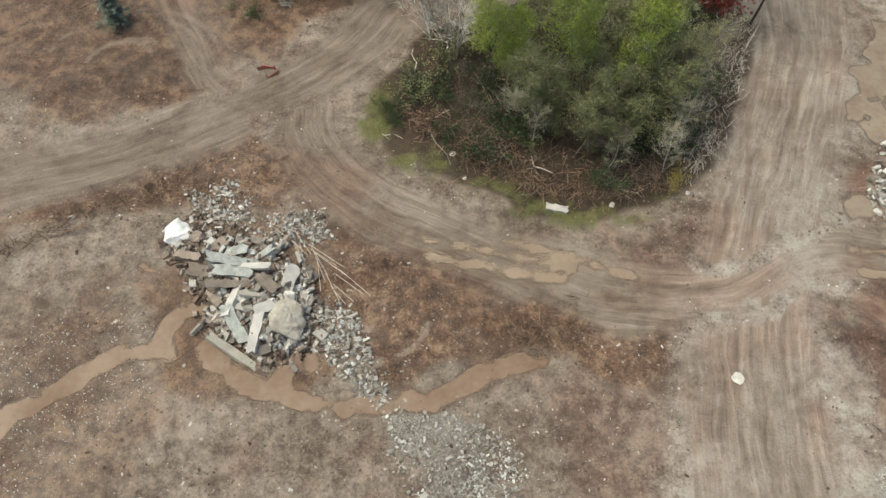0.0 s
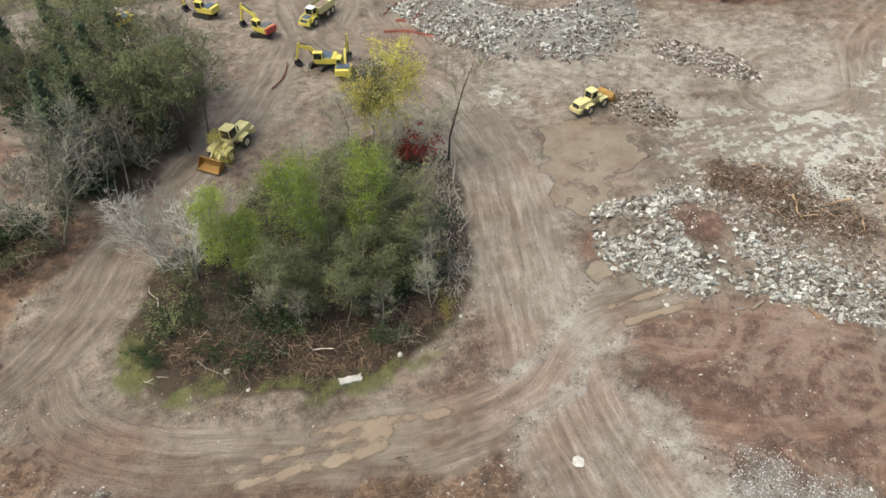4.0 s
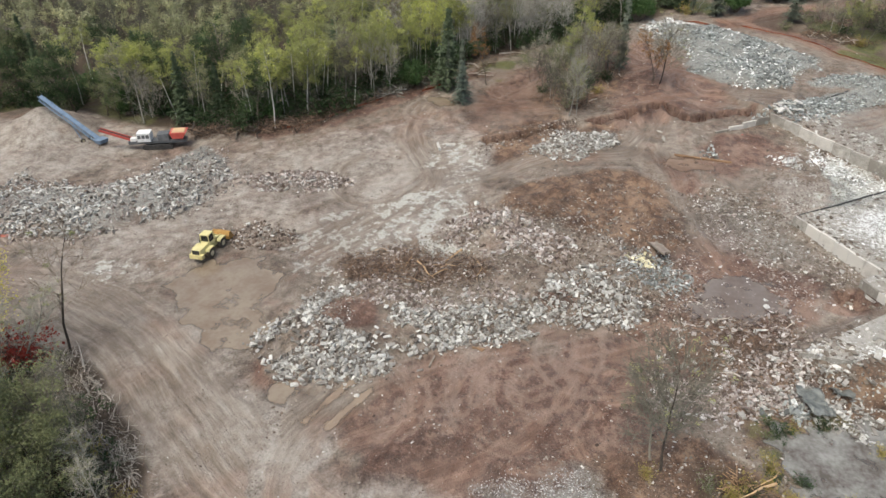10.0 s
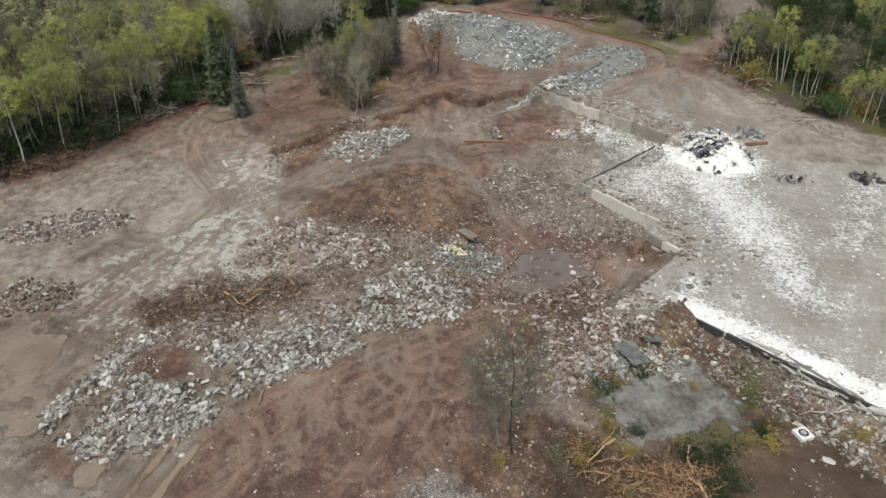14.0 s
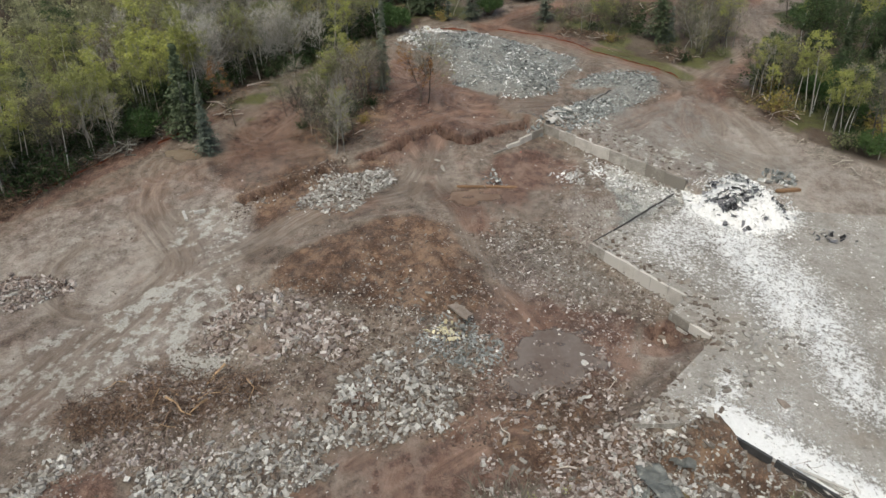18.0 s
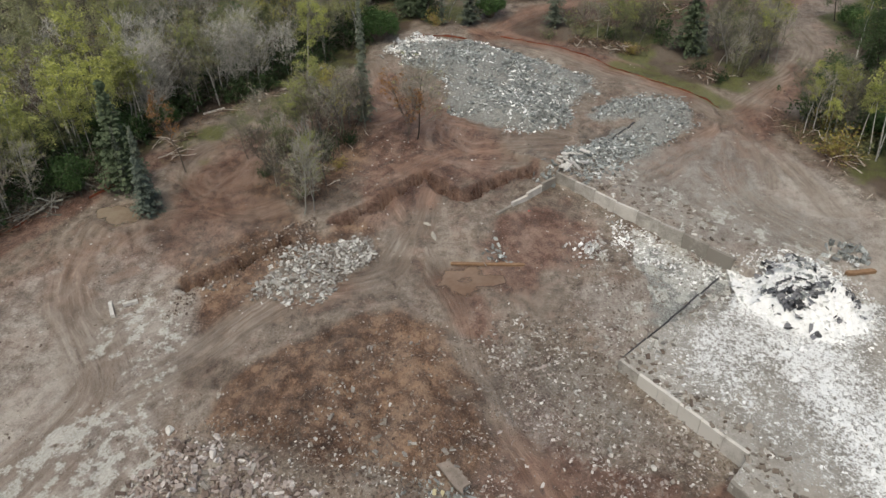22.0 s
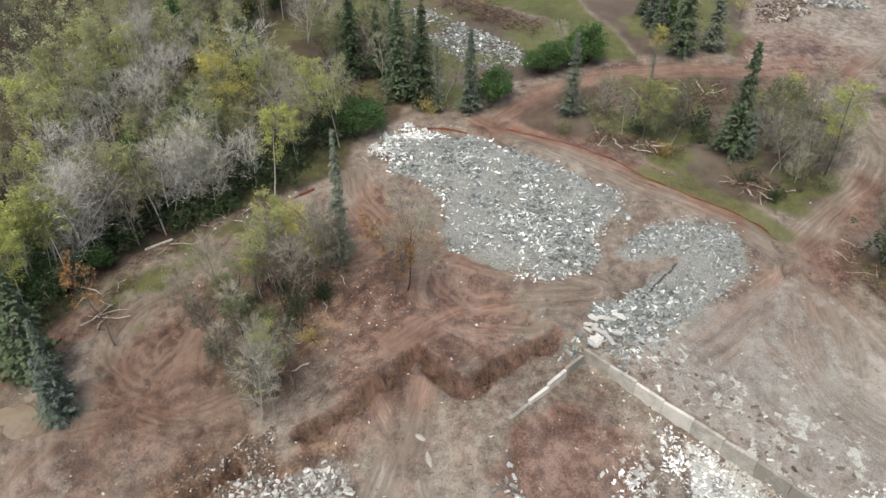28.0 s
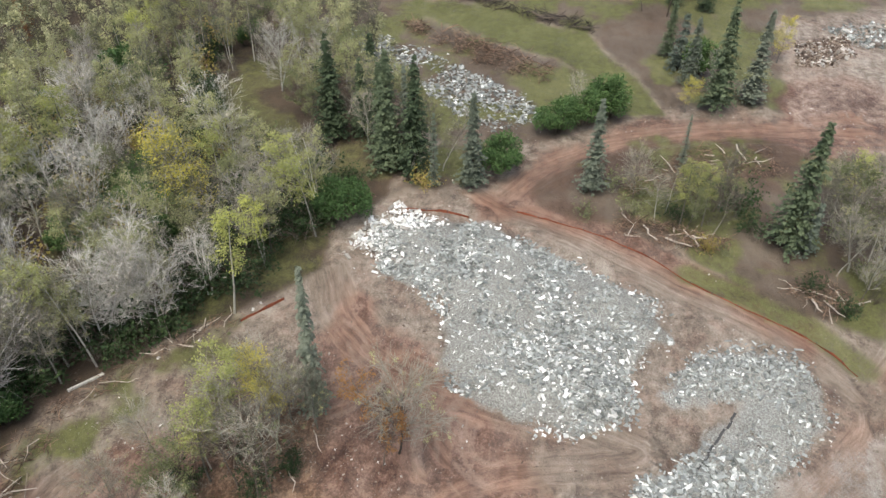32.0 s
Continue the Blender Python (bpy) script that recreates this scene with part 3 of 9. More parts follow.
# machines turning on the spot have left rings of tracks: centre, radius, the arc in degrees
for cx, cy, r, a0, a1, w in ((63, 17, 3.5, 20, 300, 3.2), (63, 17, 7.5, 60, 290, 3.4), (62, 16, 12, 70, 250, 3.4), (74, 12, 9, 90, 240, 3.6), (57, 26, 7, 180, 340, 3), (70, 20, 5, 0, 200, 3), (70, 24, 14, 200, 290, 3),
                             (46, 62, 14, 270, 380, 4), (134, 68, 7, 30, 250, 3.5), (140, 74, 9, 180, 330, 3.5), (176, 16, 9, 60, 260, 4), (182, 10, 14, 90, 210, 4), (160, 56, 10, 40, 200, 4), (188, 40, 10, 190, 330, 4), (172, -34, 9, 30, 160, 4), (120, 14, 8, 200, 330, 3.5), (106, 62, 12, 60, 190, 4)):
    ROADS.append((w, [(cx + r * math.cos(radians(a0 + (a1 - a0) * i / 9)), cy + r * math.sin(radians(a0 + (a1 - a0) * i / 9))) for i in range(10)]))

# the sheet: fine where the camera looks, coarser towards the horizon
def axis(lo, hi, step):
    core = np.arange(lo, hi, step)
    grow, s, e = [], step, 0.0
    while e < 2600:
        s *= 1.06
        e += s
        grow.append(e)
    grow = np.array(grow)
    return np.concatenate([(lo - grow)[::-1], core, core[-1] + grow])


GX, GY = axis(-64, 256, 0.52), axis(-64, 150, 0.52)
X, Y = np.meshgrid(GX, GY, indexing="ij")
Zg = rise(np.clip(X, -500, 420))
wob = vnoise(X, Y, 6, 3, 3)
fine_n = vnoise(X, Y, 1.6, 9, 2)
layers = {n: np.zeros(X.shape) for n in ("red", "brown", "grey", "green", "litter", "white", "gravel", "wet", "road", "lat", "arc", "rut", "track")}


def zone(poly, soft=1.5, ragged=3.0):
    sd = away(X, Y, poly) + (wob - 0.5) * ragged * 2
    return smooth(soft, -soft, sd)


def put(layer, poly, amount=1.0, soft=1.5, ragged=3.0):
    layers[layer] = np.maximum(layers[layer], zone(poly, soft, ragged) * amount)


# shape
Zg += (vnoise(X, Y, 14, 21, 3) - 0.5) * 0.7 + (wob - 0.5) * 0.35 + (fine_n - 0.5) * 0.16
Zg += zone(MOUND, 5, 1) * (1.1 + 2.5 * (vnoise(X, Y, 3.2, 31, 4, 0.65) - 0.4))
for heap, h in ((FAR_HEAP, 1.7), (FAR_HEAP_B, 1.3), (LOADER_HEAP, 0.6), (BIG_HEAP, 1.5), (TRENCH_HEAP, 0.9), (CRUSHED, 1.4), (CRUSHED_B, 0.7), (FIRST_HEAP, 1.2), (LOW_HEAP, 0.5), (SCRUB_HEAP, 0.8)):
    sd = away(X, Y, heap)
    Zg += smooth(0.5, -4.5, sd) * h * (0.55 + 0.9 * vnoise(X, Y, 5, 41))
cone = np.hypot(X - 91, Y - 144.8)
Zg += np.clip(5.6 - np.sqrt(cone ** 2 + 2) * 0.46, 0, 9) * (0.85 + 0.3 * wob)
Zg += smooth(34, 12, np.hypot(X - 74, Y - 148)) * 1.5
before = ((X - 163) * -26 + (Y + 1) * 21) / 33.4  # metres in front of the long wall
near_wall = along(X, Y, [(163, -1), (142, -27)])
Zg -= smooth(-0.3, 0.2, before) * smooth(20, 3, near_wall) * 1.2
Zg += smooth(0.3, -0.2, before) * smooth(16, 3, near_wall) * 0.5
foot = along(X, Y, [(82.5, -21), (65, -42), (47, -64)])
Zg += smooth(5.0, 0.4, foot) * 2.5 * (0.7 + 0.6 * fine_n)
foot = along(X, Y, [(98, -24), (81, -12), (82.5, -21)])
Zg += smooth(4.5, 0.4, foot) * 2.3 * (0.85 + 0.3 * fine_n)
Zg -= smooth(2.8, 1.2, np.hypot(X - 101.3, Y + 18.6)) * 1.8
inside_slab = smooth(0.2, -0.3, away(X, Y, SLAB))
Zg = np.where(inside_slab > 0, Zg * (1 - inside_slab) + 3.3 * inside_slab, Zg)
for line, depth in (([(128, 52), (133, 46.5), (139.5, 41)], 1.5), ([(145, 34), (149, 29.5), (157, 24), (160, 22), (154, 15), (162, 8), (165, 3.5)], 1.6)):
    d = along(X, Y, line) + (fine_n - 0.5) * 1.2
    Zg -= smooth(1.25, 0.75, d) * (depth + 1.1)
    # the wet layer here only makes the cut darker and glossier below its lip
    layers["wet"] = np.maximum(layers["wet"], smooth(1.7, 1.1, d))
    Zg += smooth(5.0, 1.7, d) * (0.2 + 0.7 * fine_n)
    layers["red"] = np.maximum(layers["red"], smooth(2.6, 1.0, d))
for line in ([(-4, 34), (4, 26)], [(-6, 33), (-1, 24)], [(0, 36), (9, 28)]):
    Zg -= smooth(1.2, 0.2, along(X, Y, line)) * 0.25

# wheel ruts
for width, ctrl in ROADS:
    line, run = curve_points(ctrl), 0.0
    best = {}
    for (x0, y0), (x1, y1) in zip(line, line[1:]):
        seg = math.hypot(x1 - x0, y1 - y0)
        r = width / 2 + 3
        i0, i1 = np.searchsorted(GX, (min(x0, x1) - r, max(x0, x1) + r))
        j0, j1 = np.searchsorted(GY, (min(y0, y1) - r, max(y0, y1) + r))
        if i1 > i0 and j1 > j0:
            sx, sy = X[i0:i1, j0:j1], Y[i0:i1, j0:j1]
            dx, dy = (x1 - x0) / seg, (y1 - y0) / seg
            t = (sx - x0) * dx + (sy - y0) * dy
            lat = (sx - x0) * -dy + (sy - y0) * dx
            ok = (t >= -0.1) & (t <= seg + 0.1) & (np.abs(lat) < r)
            m = np.where(ok, smooth(width / 2 + 1.5, width / 2 - 2.0, np.abs(lat) + (wob[i0:i1, j0:j1] - 0.5) * 3), 0)
            old = layers["road"][i0:i1, j0:j1]
            upd = m > old
            layers["road"][i0:i1, j0:j1] = np.where(upd, m, old)
            for nm, v in (("lat", lat + width * 7.3), ("arc", run + t)):
                layers[nm][i0:i1, j0:j1] = np.where(upd, v, layers[nm][i0:i1, j0:j1])
        run += seg
# where two roads meet, the streaks of one fade into bare soil before the other's begin
jump = np.zeros(X.shape)
for ax in (0, 1):
    step_ = np.abs(np.diff(layers["lat"], axis=ax))
    both = np.minimum(*((layers["road"][1:], layers["road"][:-1]) if ax == 0 else (layers["road"][:, 1:], layers["road"][:, :-1]))) > 0.01
    hit = (step_ > 1.5) & both
    jump[tuple(slice(0, n) for n in hit.shape)] += hit
for ax in (0, 1):
    jump = (np.roll(jump, 1, ax) + jump + np.roll(jump, -1, ax)) / 3
layers["road"] *= 1 - smooth(0.0, 0.3, jump)
# single vehicles' wheel marks, crossing and leaving the roads
mark_rng = random.Random(9)
MARKS = []
for width, ctrl in ROADS:
    for _ in range(4 if width > 6 else 2):
        o = mark_rng.uniform(-0.45, 0.45) * width
        MARKS.append([(x + o * 0.7 + mark_rng.uniform(-1.5, 1.5), y + o * 0.7 + mark_rng.uniform(-1.5, 1.5)) for x, y in ctrl])
for cx, cy, r, n in ((60, 20, 16, 4), (66, 16, 12, 3), (46, 100, 10, 4), (50, 130, 12, 4), (62, 84, 9, 3), (28, 20, 9, 4), (38, 30, 8, 4), (178, 10, 8, 4), (168, 34, 9, 3), (148, 58, 8, 4), (158, 56, 7, 3), (165, -30, 9, 4), (130, 66, 9, 3), (-44, 62, 12, 4), (-20, 14, 9, 3), (40, 10, 8, 3), (120, 20, 9, 3), (100, 60, 12, 4), (84, 84, 9, 3), (110, 78, 12, 3)):
    for _ in range(n):
        a0, rr = mark_rng.uniform(0, 6.3), r * mark_rng.uniform(0.5, 1.4)
        ox, oy = cx + mark_rng.uniform(-5, 5), cy + mark_rng.uniform(-5, 5)
        sweep = mark_rng.uniform(0.8, 2.2)
        MARKS.append([(ox + math.cos(a0 + k * sweep / 4) * rr, oy + math.sin(a0 + k * sweep / 4) * rr) for k in range(5)])
MARKS += [[(1, 38 - i), (5 + i * 0.6, 31 - i * 0.4), (9 + i, 25)] for i in range(-6, 3, 2)]
for ctrl in MARKS:
    line = curve_points(ctrl, 1.6)
    for (x0, y0), (x1, y1) in zip(line, line[1:]):
        seg = math.hypot(x1 - x0, y1 - y0) + 1e-6
        i0, i1 = np.searchsorted(GX, (min(x0, x1) - 2, max(x0, x1) + 2))
        j0, j1 = np.searchsorted(GY, (min(y0, y1) - 2, max(y0, y1) + 2))
        if i1 > i0 and j1 > j0:
            sx, sy = X[i0:i1, j0:j1], Y[i0:i1, j0:j1]
            dx, dy = (x1 - x0) / seg, (y1 - y0) / seg
            t = (sx - x0) * dx + (sy - y0) * dy
            lat = (sx - x0) * -dy + (sy - y0) * dx
            m = np.where((t > -0.2) & (t < seg + 0.2), smooth(0.62, 0.2, np.abs(np.abs(lat) - 1.1)), 0)
            layers["rut"][i0:i1, j0:j1] = np.maximum(layers["rut"][i0:i1, j0:j1], m)
# narrow pale tracks pressed into the red clay by turning machines
PALE = []
for cx, cy, r0, r1, a0, a1 in ((63, 17, 2.5, 12.5, 30, 290), (73, 12, 3, 9, 80, 260), (57, 27, 3, 8, 170, 330), (70, 23, 8, 15, 200, 300), (51, 33, 3, 9, 240, 350), (138, 71, 2.5, 8, 20, 280), (158, 57, 3, 10, 60, 210), (176, 14, 3, 12, 50, 250), (186, 38, 4, 10, 190, 320), (126, 12, 3, 8, 190, 330), (-8, 30, 3, 9, 200, 330), (-42, 66, 4, 12, 0, 160)):
    r = r0
    while r < r1:
        a = a0 + mark_rng.uniform(-25, 40)
        b = a1 + mark_rng.uniform(-60, 25)
        ox, oy = cx + mark_rng.uniform(-0.8, 0.8), cy + mark_rng.uniform(-0.8, 0.8)
        PALE.append([(ox + r * math.cos(radians(a + (b - a) * i / 8)), oy + r * math.sin(radians(a + (b - a) * i / 8)) * 0.85) for i in range(9)])
        r += mark_rng.uniform(1.1, 1.9)
for ox, oy, dx, dy, n, gap in ((50, 37, 26, -17, 4, 1.4), (47, 38, 12, -4, 3, 1.2), (56, 31, 24, -26, 3, 1.6), (72, 30, 8, -22, 3, 1.5), (149.5, 53.2, 12, -4.2, 5, 1.25), (142.6, 54.4, 4.2, -9.5, 3, 0.8), (136, 62, 10, 6, 4, 1.4), (154, 50, 22, 2, 4, 1.5), (98, 66, 24, -14, 3, 1.8)):
    q = math.hypot(dx, dy)
    for i in range(n):
        k0, k1 = -dy / q * gap * i, dx / q * gap * i
        PALE.append([(ox + k0 + dx * u + mark_rng.uniform(-0.4, 0.4), oy + k1 + dy * u + mark_rng.uniform(-0.4, 0.4)) for u in (0.0, 0.35, 0.7, 1.0)])
for ctrl in PALE:
    line = curve_points(ctrl, 1.4)
    for (x0, y0), (x1, y1) in zip(line, line[1:]):
        i0, i1 = np.searchsorted(GX, (min(x0, x1) - 1.2, max(x0, x1) + 1.2))
        j0, j1 = np.searchsorted(GY, (min(y0, y1) - 1.2, max(y0, y1) + 1.2))
        if i1 > i0 and j1 > j0:
            d = along(X[i0:i1, j0:j1], Y[i0:i1, j0:j1], [(x0, y0), (x1, y1)])
            layers["track"][i0:i1, j0:j1] = np.maximum(layers["track"][i0:i1, j0:j1], smooth(0.75, 0.1, d))
layers["track"] *= smooth(0.25, 0.5, vnoise(X, Y, 4, 89))
Zg -= layers["track"] * 0.07
layers["rut"] *= smooth(0.3, 0.5, vnoise(X, Y, 7, 88))
Zg -= layers["rut"] * 0.1
rd = layers["road"]
ruts = vnoise(layers["lat"], layers["arc"] * 0.06, 1.1, 77, 2)
Zg += rd * ((ruts - 0.5) * 0.3 - 0.05)
layers["wet"] = np.maximum(layers["wet"], rd * smooth(0.36, 0.22, ruts) * 0.6)
layers["wet"] = np.maximum(layers["wet"], rd * smooth(4, -14, X) * 0.6)

# colours of the soil
put("litter", ISLAND, 1.0, 1.5, 2)
put("litter", WEST_WOOD, 0.9, 3, 3)
put("litter", NORTH_WOOD, 0.85, 2, 2)
for w in (EAST_WOOD, FAR_EAST, SOUTH_WOOD):
    put("litter", w, 0.6, 2, 3)
    layers["green"] = np.maximum(layers["green"], zone(w, 2, 3) * 0.75 * smooth(0.35, 0.6, vnoise(X, Y, 9, 51)))
layers["green"] = np.maximum(layers["green"], zone(NORTH_WOOD, 2, 2) * 0.6 * smooth(0.45, 0.7, vnoise(X, Y, 12, 52)))
layers["green"] = np.maximum(layers["green"], zone(GLADE, 2.5, 4) * (0.25 + 0.5 * smooth(0.35, 0.62, vnoise(X, Y, 5, 54))))
put("green", FIELD, 0.85, 2, 2)
layers["litter"] *= 1 - zone(FIELD, 2, 2)
layers["litter"] *= 1 - 0.9 * zone(YARD_EAST, 2, 2)
layers["green"] *= 1 - 0.9 * zone(YARD_EAST, 2, 2)
layers["litter"] *= 1 - zone(GLADE, 2, 2) * 0.8
rim = away(X, Y, ISLAND)
layers["green"] = np.maximum(layers["green"], smooth(4.0, 0.5, np.abs(rim + 0.5)) * smooth(30, 20, X) * smooth(66, 58, Y) * 0.85 * smooth(0.3, 0.6, vnoise(X, Y, 2.6, 53)))
layers["green"] = np.maximum(layers["green"], smooth(4.0, 1.0, along(X, Y, [(192, -34), (199, -29), (208, -14)])) * 0.7)
layers["green"] = np.maximum(layers["green"], smooth(3.5, 1.5, along(X, Y, POND_EDGE + POND_EDGE[:1])) * 0.6 * smooth(0.4, 0.6, wob))
put("brown", MOUND, 1.0, 3, 3)
put("brown", [(-34, 60), (-22, 66), (-12, 82), (-22, 90), (-42, 82)], 0.6, 3, 4)
put("brown", [(-12, 42), (2, 38), (14, 32), (24, 30), (22, 22), (8, 26), (-6, 22), (-14, 32)], 0.9, 2, 3)
put("brown", [(-36, 50), (-24, 54), (-16, 48), (-20, 42), (-32, 44), (-46, 40), (-56, 34), (-50, 42)], 0.85, 2, 2)
put("brown", SHELF, 0.7, 2, 4)
put("brown", [(-33, 88), (-28, 91), (-14, 90), (-6, 84), (-8, 79), (-20, 72), (-28, 67), (-32, 70), (-30, 78)], 0.8, 2, 3)
put("red", [(-60, 92), (-36, 96), (-20, 100), (-16, 112), (-40, 130), (-80, 120)], 0.95, 5, 8)
put("green", [(-62, 94), (-46, 98), (-50, 112), (-66, 108)], 0.6, 3, 4)
put("litter", [(47, -4), (60, -5), (61, -24), (66, -36), (56, -42), (46, -30)], 0.62, 3, 5)
put("brown", SCRUB_HEAP, 0.8, 2, 3)
put("red", [(138, 40), (150, 34), (168, 30), (180, 22), (176, 6), (164, 12), (150, 20)], 0.85, 3, 4)
put("red", [(128, 8), (150, 10), (158, 0), (148, -10), (138, -2)], 0.8, 3, 4)
put("red", [(150, 66), (168, 60), (182, 48), (180, 40), (166, 44), (152, 50), (142, 50), (140, 60)], 0.8, 3, 4)
layers["red"] = np.maximum(layers["red"], smooth(5.0, 1.0, along(X, Y, [(115, 112), (113, 99), (121, 90), (136, 84), (154, 77), (162, 70)]) + (wob - 0.5) * 4) * 0.9)
put("red", [(192, -28), (206, -12), (216, 6), (220, 20), (226, 22), (224, 4), (212, -14), (198, -32)], 1.0, 3, 2)
put("red", [(164, -20), (174, -32), (184, -34), (188, -28), (176, -28)], 0.55, 2, 3)
put("red", [(274, -38), (267, -62), (254, -64), (254, -45), (262, -38)], 0.9, 2, 3)
put("red", [(218, 20), (240, 10), (253, -12), (255, -40), (247, -36), (240, -12), (226, 8), (218, 10)], 0.85, 3, 3)
put("red", [(230, -5), (243, -19), (244, -34), (234, -34), (230, -20), (216, -20), (216, -4)], 0.6, 2, 3)
put("red", [(46, 36), (60, 27), (80, 14), (84, 2), (70, 8), (54, 18), (40, 26)], 0.7, 3, 5)
put("red", [(96, 10), (110, 8), (114, -2), (100, -9), (94, 4)], 0.62, 3, 5)
put("gravel", [(108, 6), (122, 10), (128, 4), (120, -7), (108, -19), (104, -10)], 0.46, 3, 4)
put("red", [(84, 6), (98, 8), (106, 2), (105, -14), (94, -14), (85, -9)], 0.95, 2, 3)
put("red", [(61, 48), (66, 49), (69, 43), (64, 40), (60, 44)], 1.0, 1, 1.5)
put("red", [(80, 24), (84, 23), (86, 18), (82, 17), (79, 20)], 1.0, 1, 1.5)
put("red", [(47, 45), (48, 49), (51, 51), (53, 50), (50, 48), (49, 44)], 1.0, 0.8, 1)
put("red", [(100, -6), (108, 2), (116, 6), (126, 12), (134, 18), (138, 12), (128, 6), (116, 0), (106, -8)], 0.8, 2, 3)
put("red", [(97, -15), (103, -16), (105, -20), (101, -22), (97, -20)], 1.0, 1, 1)
put("red", [(112, 92), (128, 82), (146, 66), (138, 60), (124, 70), (110, 82)], 0.6, 4, 6)
put("red", [(148, 30), (170, 36), (190, 40), (200, 36), (180, 14), (164, 10), (150, 18)], 0.9, 4, 6)
put("brown", [(-22, 44), (-8, 40), (-10, 30), (-4, 25), (-14, 20), (-28, 22), (-34, 34)], 0.7, 2, 4)
layers["red"] = np.maximum(layers["red"], smooth(0.6, 0.78, vnoise(X, Y, 16, 61)) * 0.5)
put("red", [(38, 30), (56, 34), (70, 26), (80, 12), (90, 0), (80, -6), (64, 0), (50, -4), (40, 6)], 0.8, 4, 6)
put("brown", [(40, 4), (56, 6), (66, -4), (58, -14), (52, -32), (44, -40), (34, -20)], 0.8, 3, 5)
put("brown", [(116, 60), (134, 52), (146, 42), (146, 30), (134, 24), (124, 34), (114, 46)], 0.75, 4, 6)
put("red", [(128, 74), (150, 62), (160, 52), (146, 44), (132, 54), (120, 66)], 0.6, 4, 6)
put("brown", [(150, 36), (166, 34), (182, 36), (184, 46), (168, 52), (152, 52)], 0.8, 3, 4)
put("brown", [(-62, 60), (-44, 56), (-28, 62), (-34, 74), (-46, 90), (-70, 86)], 0.85, 4, 6)
put("grey", [(24, 34), (38, 44), (46, 70), (52, 80), (72, 80), (100, 62), (128, 56), (140, 66), (120, 86), (96, 100), (60, 108), (46, 96), (40, 60), (30, 44), (22, 10), (44, 6), (42, 26)], 0.62, 4, 8)
put("grey", [(22, 4), (26, 34), (38, 46), (44, 70), (54, 78), (56, 60), (48, 46), (42, 30), (44, 6)], 0.8, 4, 5)
put("grey", [(74, 60), (86, 70), (104, 66), (122, 62), (128, 50), (118, 44), (106, 44), (92, 44), (84, 50)], 0.85, 4, 5)
put("grey", [(108, -20), (121, -8), (134, -4), (145, -22), (137, -27), (126, -14), (120, -9)], 0.8, 2, 3)
put("grey", [(142, -27), (163, -4), (172, -14), (180, -30), (160, -38), (148, -50), (134, -60), (134, -30)], 0.8, 3, 4)
put("grey", [(134, -28), (150, -20), (172, -14), (182, -34), (165, -50), (150, -70), (140, -110), (130, -110)], 1.0, 3, 4)
put("gravel", [(137, -30), (150, -24), (168, -20), (176, -34), (160, -48), (146, -66), (137, -80)], 0.26, 4, 5)
put("grey", YARD_EAST, 0.4, 3, 4)
put("red", [(230, -30), (240, -44), (249, -64), (258, -70), (276, -60), (272, -40), (258, -40), (251, -20), (236, 4)], 0.95, 4, 4)
put("red", [(186, -31), (200, -46), (212, -52), (206, -58), (174, -40)], 0.8, 3, 4)
put("grey", [(60, 165), (92, 166), (104, 140), (100, 116), (70, 122), (54, 140)], 0.6, 4, 5)
put("grey", [(92, 226), (116, 234), (132, 236), (152, 250), (150, 300), (90, 300)], 0.9, 3, 3)
for w in ("litter", "green"):
    layers[w] *= 1 - 0.9 * zone([(92, 226), (116, 234), (132, 236), (152, 250), (150, 300), (90, 300)], 3, 3)
put("green", [(222, 42), (227, 40), (240, 55), (257, 71), (262, 80), (250, 80), (237, 66), (226, 58)], 0.6, 2, 3)
put("gravel", GRAVEL_PATCH, 0.62, 3, 4)
put("gravel", GRAVEL_WEST, 0.12, 3, 4)
put("brown", [(-56, 30), (-36, 34), (-28, 24), (-30, 12), (-50, 6)], 0.55, 4, 5)
for heap, a in ((FAR_HEAP, 0.6), (FAR_HEAP_B, 0.45), (BIG_HEAP, 0.28), (TRENCH_HEAP, 0.5), (FIRST_HEAP, 0.4), (LOW_HEAP, 0.6)):
    put("gravel", heap, a, 2, 4)
put("gravel", CRUSHED, 0.95, 1.5, 2)
put("gravel", CRUSHED_B, 0.8, 1.5, 3)
put("gravel", [(164, -4), (170, -3), (175, -8), (176, -15), (172, -18), (166, -12), (162, -8)], 0.6, 2, 3)
layers["gravel"] *= 1 - 0.9 * smooth(4.5, 2.5, np.hypot((X - 68) / 1.8, Y - 42 + (X - 68) * 0.3))
put("white", POWDER, 0.52, 5, 6)
put("white", [(86, 67), (96, 61), (103, 55), (108, 48), (104, 46), (97, 54), (91, 62), (84, 65)], 0.62, 2.5, 3)
put("white", [(78, 66), (84, 63), (90, 57), (93, 48), (90, 40), (84, 42), (83, 52), (75, 58)], 0.46, 3, 4)
put("white", [(84, 45), (89, 46), (91, 42), (90, 38), (86, 40)], 0.95, 1.2, 2)
put("white", [(52, 84), (60, 82), (66, 80), (62, 88), (54, 92)], 0.4, 3, 4)
put("white", [(206, 42), (213, 38), (219, 33), (216, 31), (208, 37)], 0.6, 2, 3)
put("white", [(112, 61), (127, 60), (124, 48), (110, 48)], 0.52, 3, 4)
put("white", [(120, -9), (130, -17), (146, -28), (152, -34), (146, -46), (134, -48)], 0.5, 3, 4)
put("white", [(143, -27), (163, -5), (168, -12), (160, -28), (148, -44), (138, -46)], 0.34, 5, 5)
put("red", [(168, -12), (178, -20), (186, -30), (180, -40), (168, -34), (160, -24)], 0.55, 3, 5)
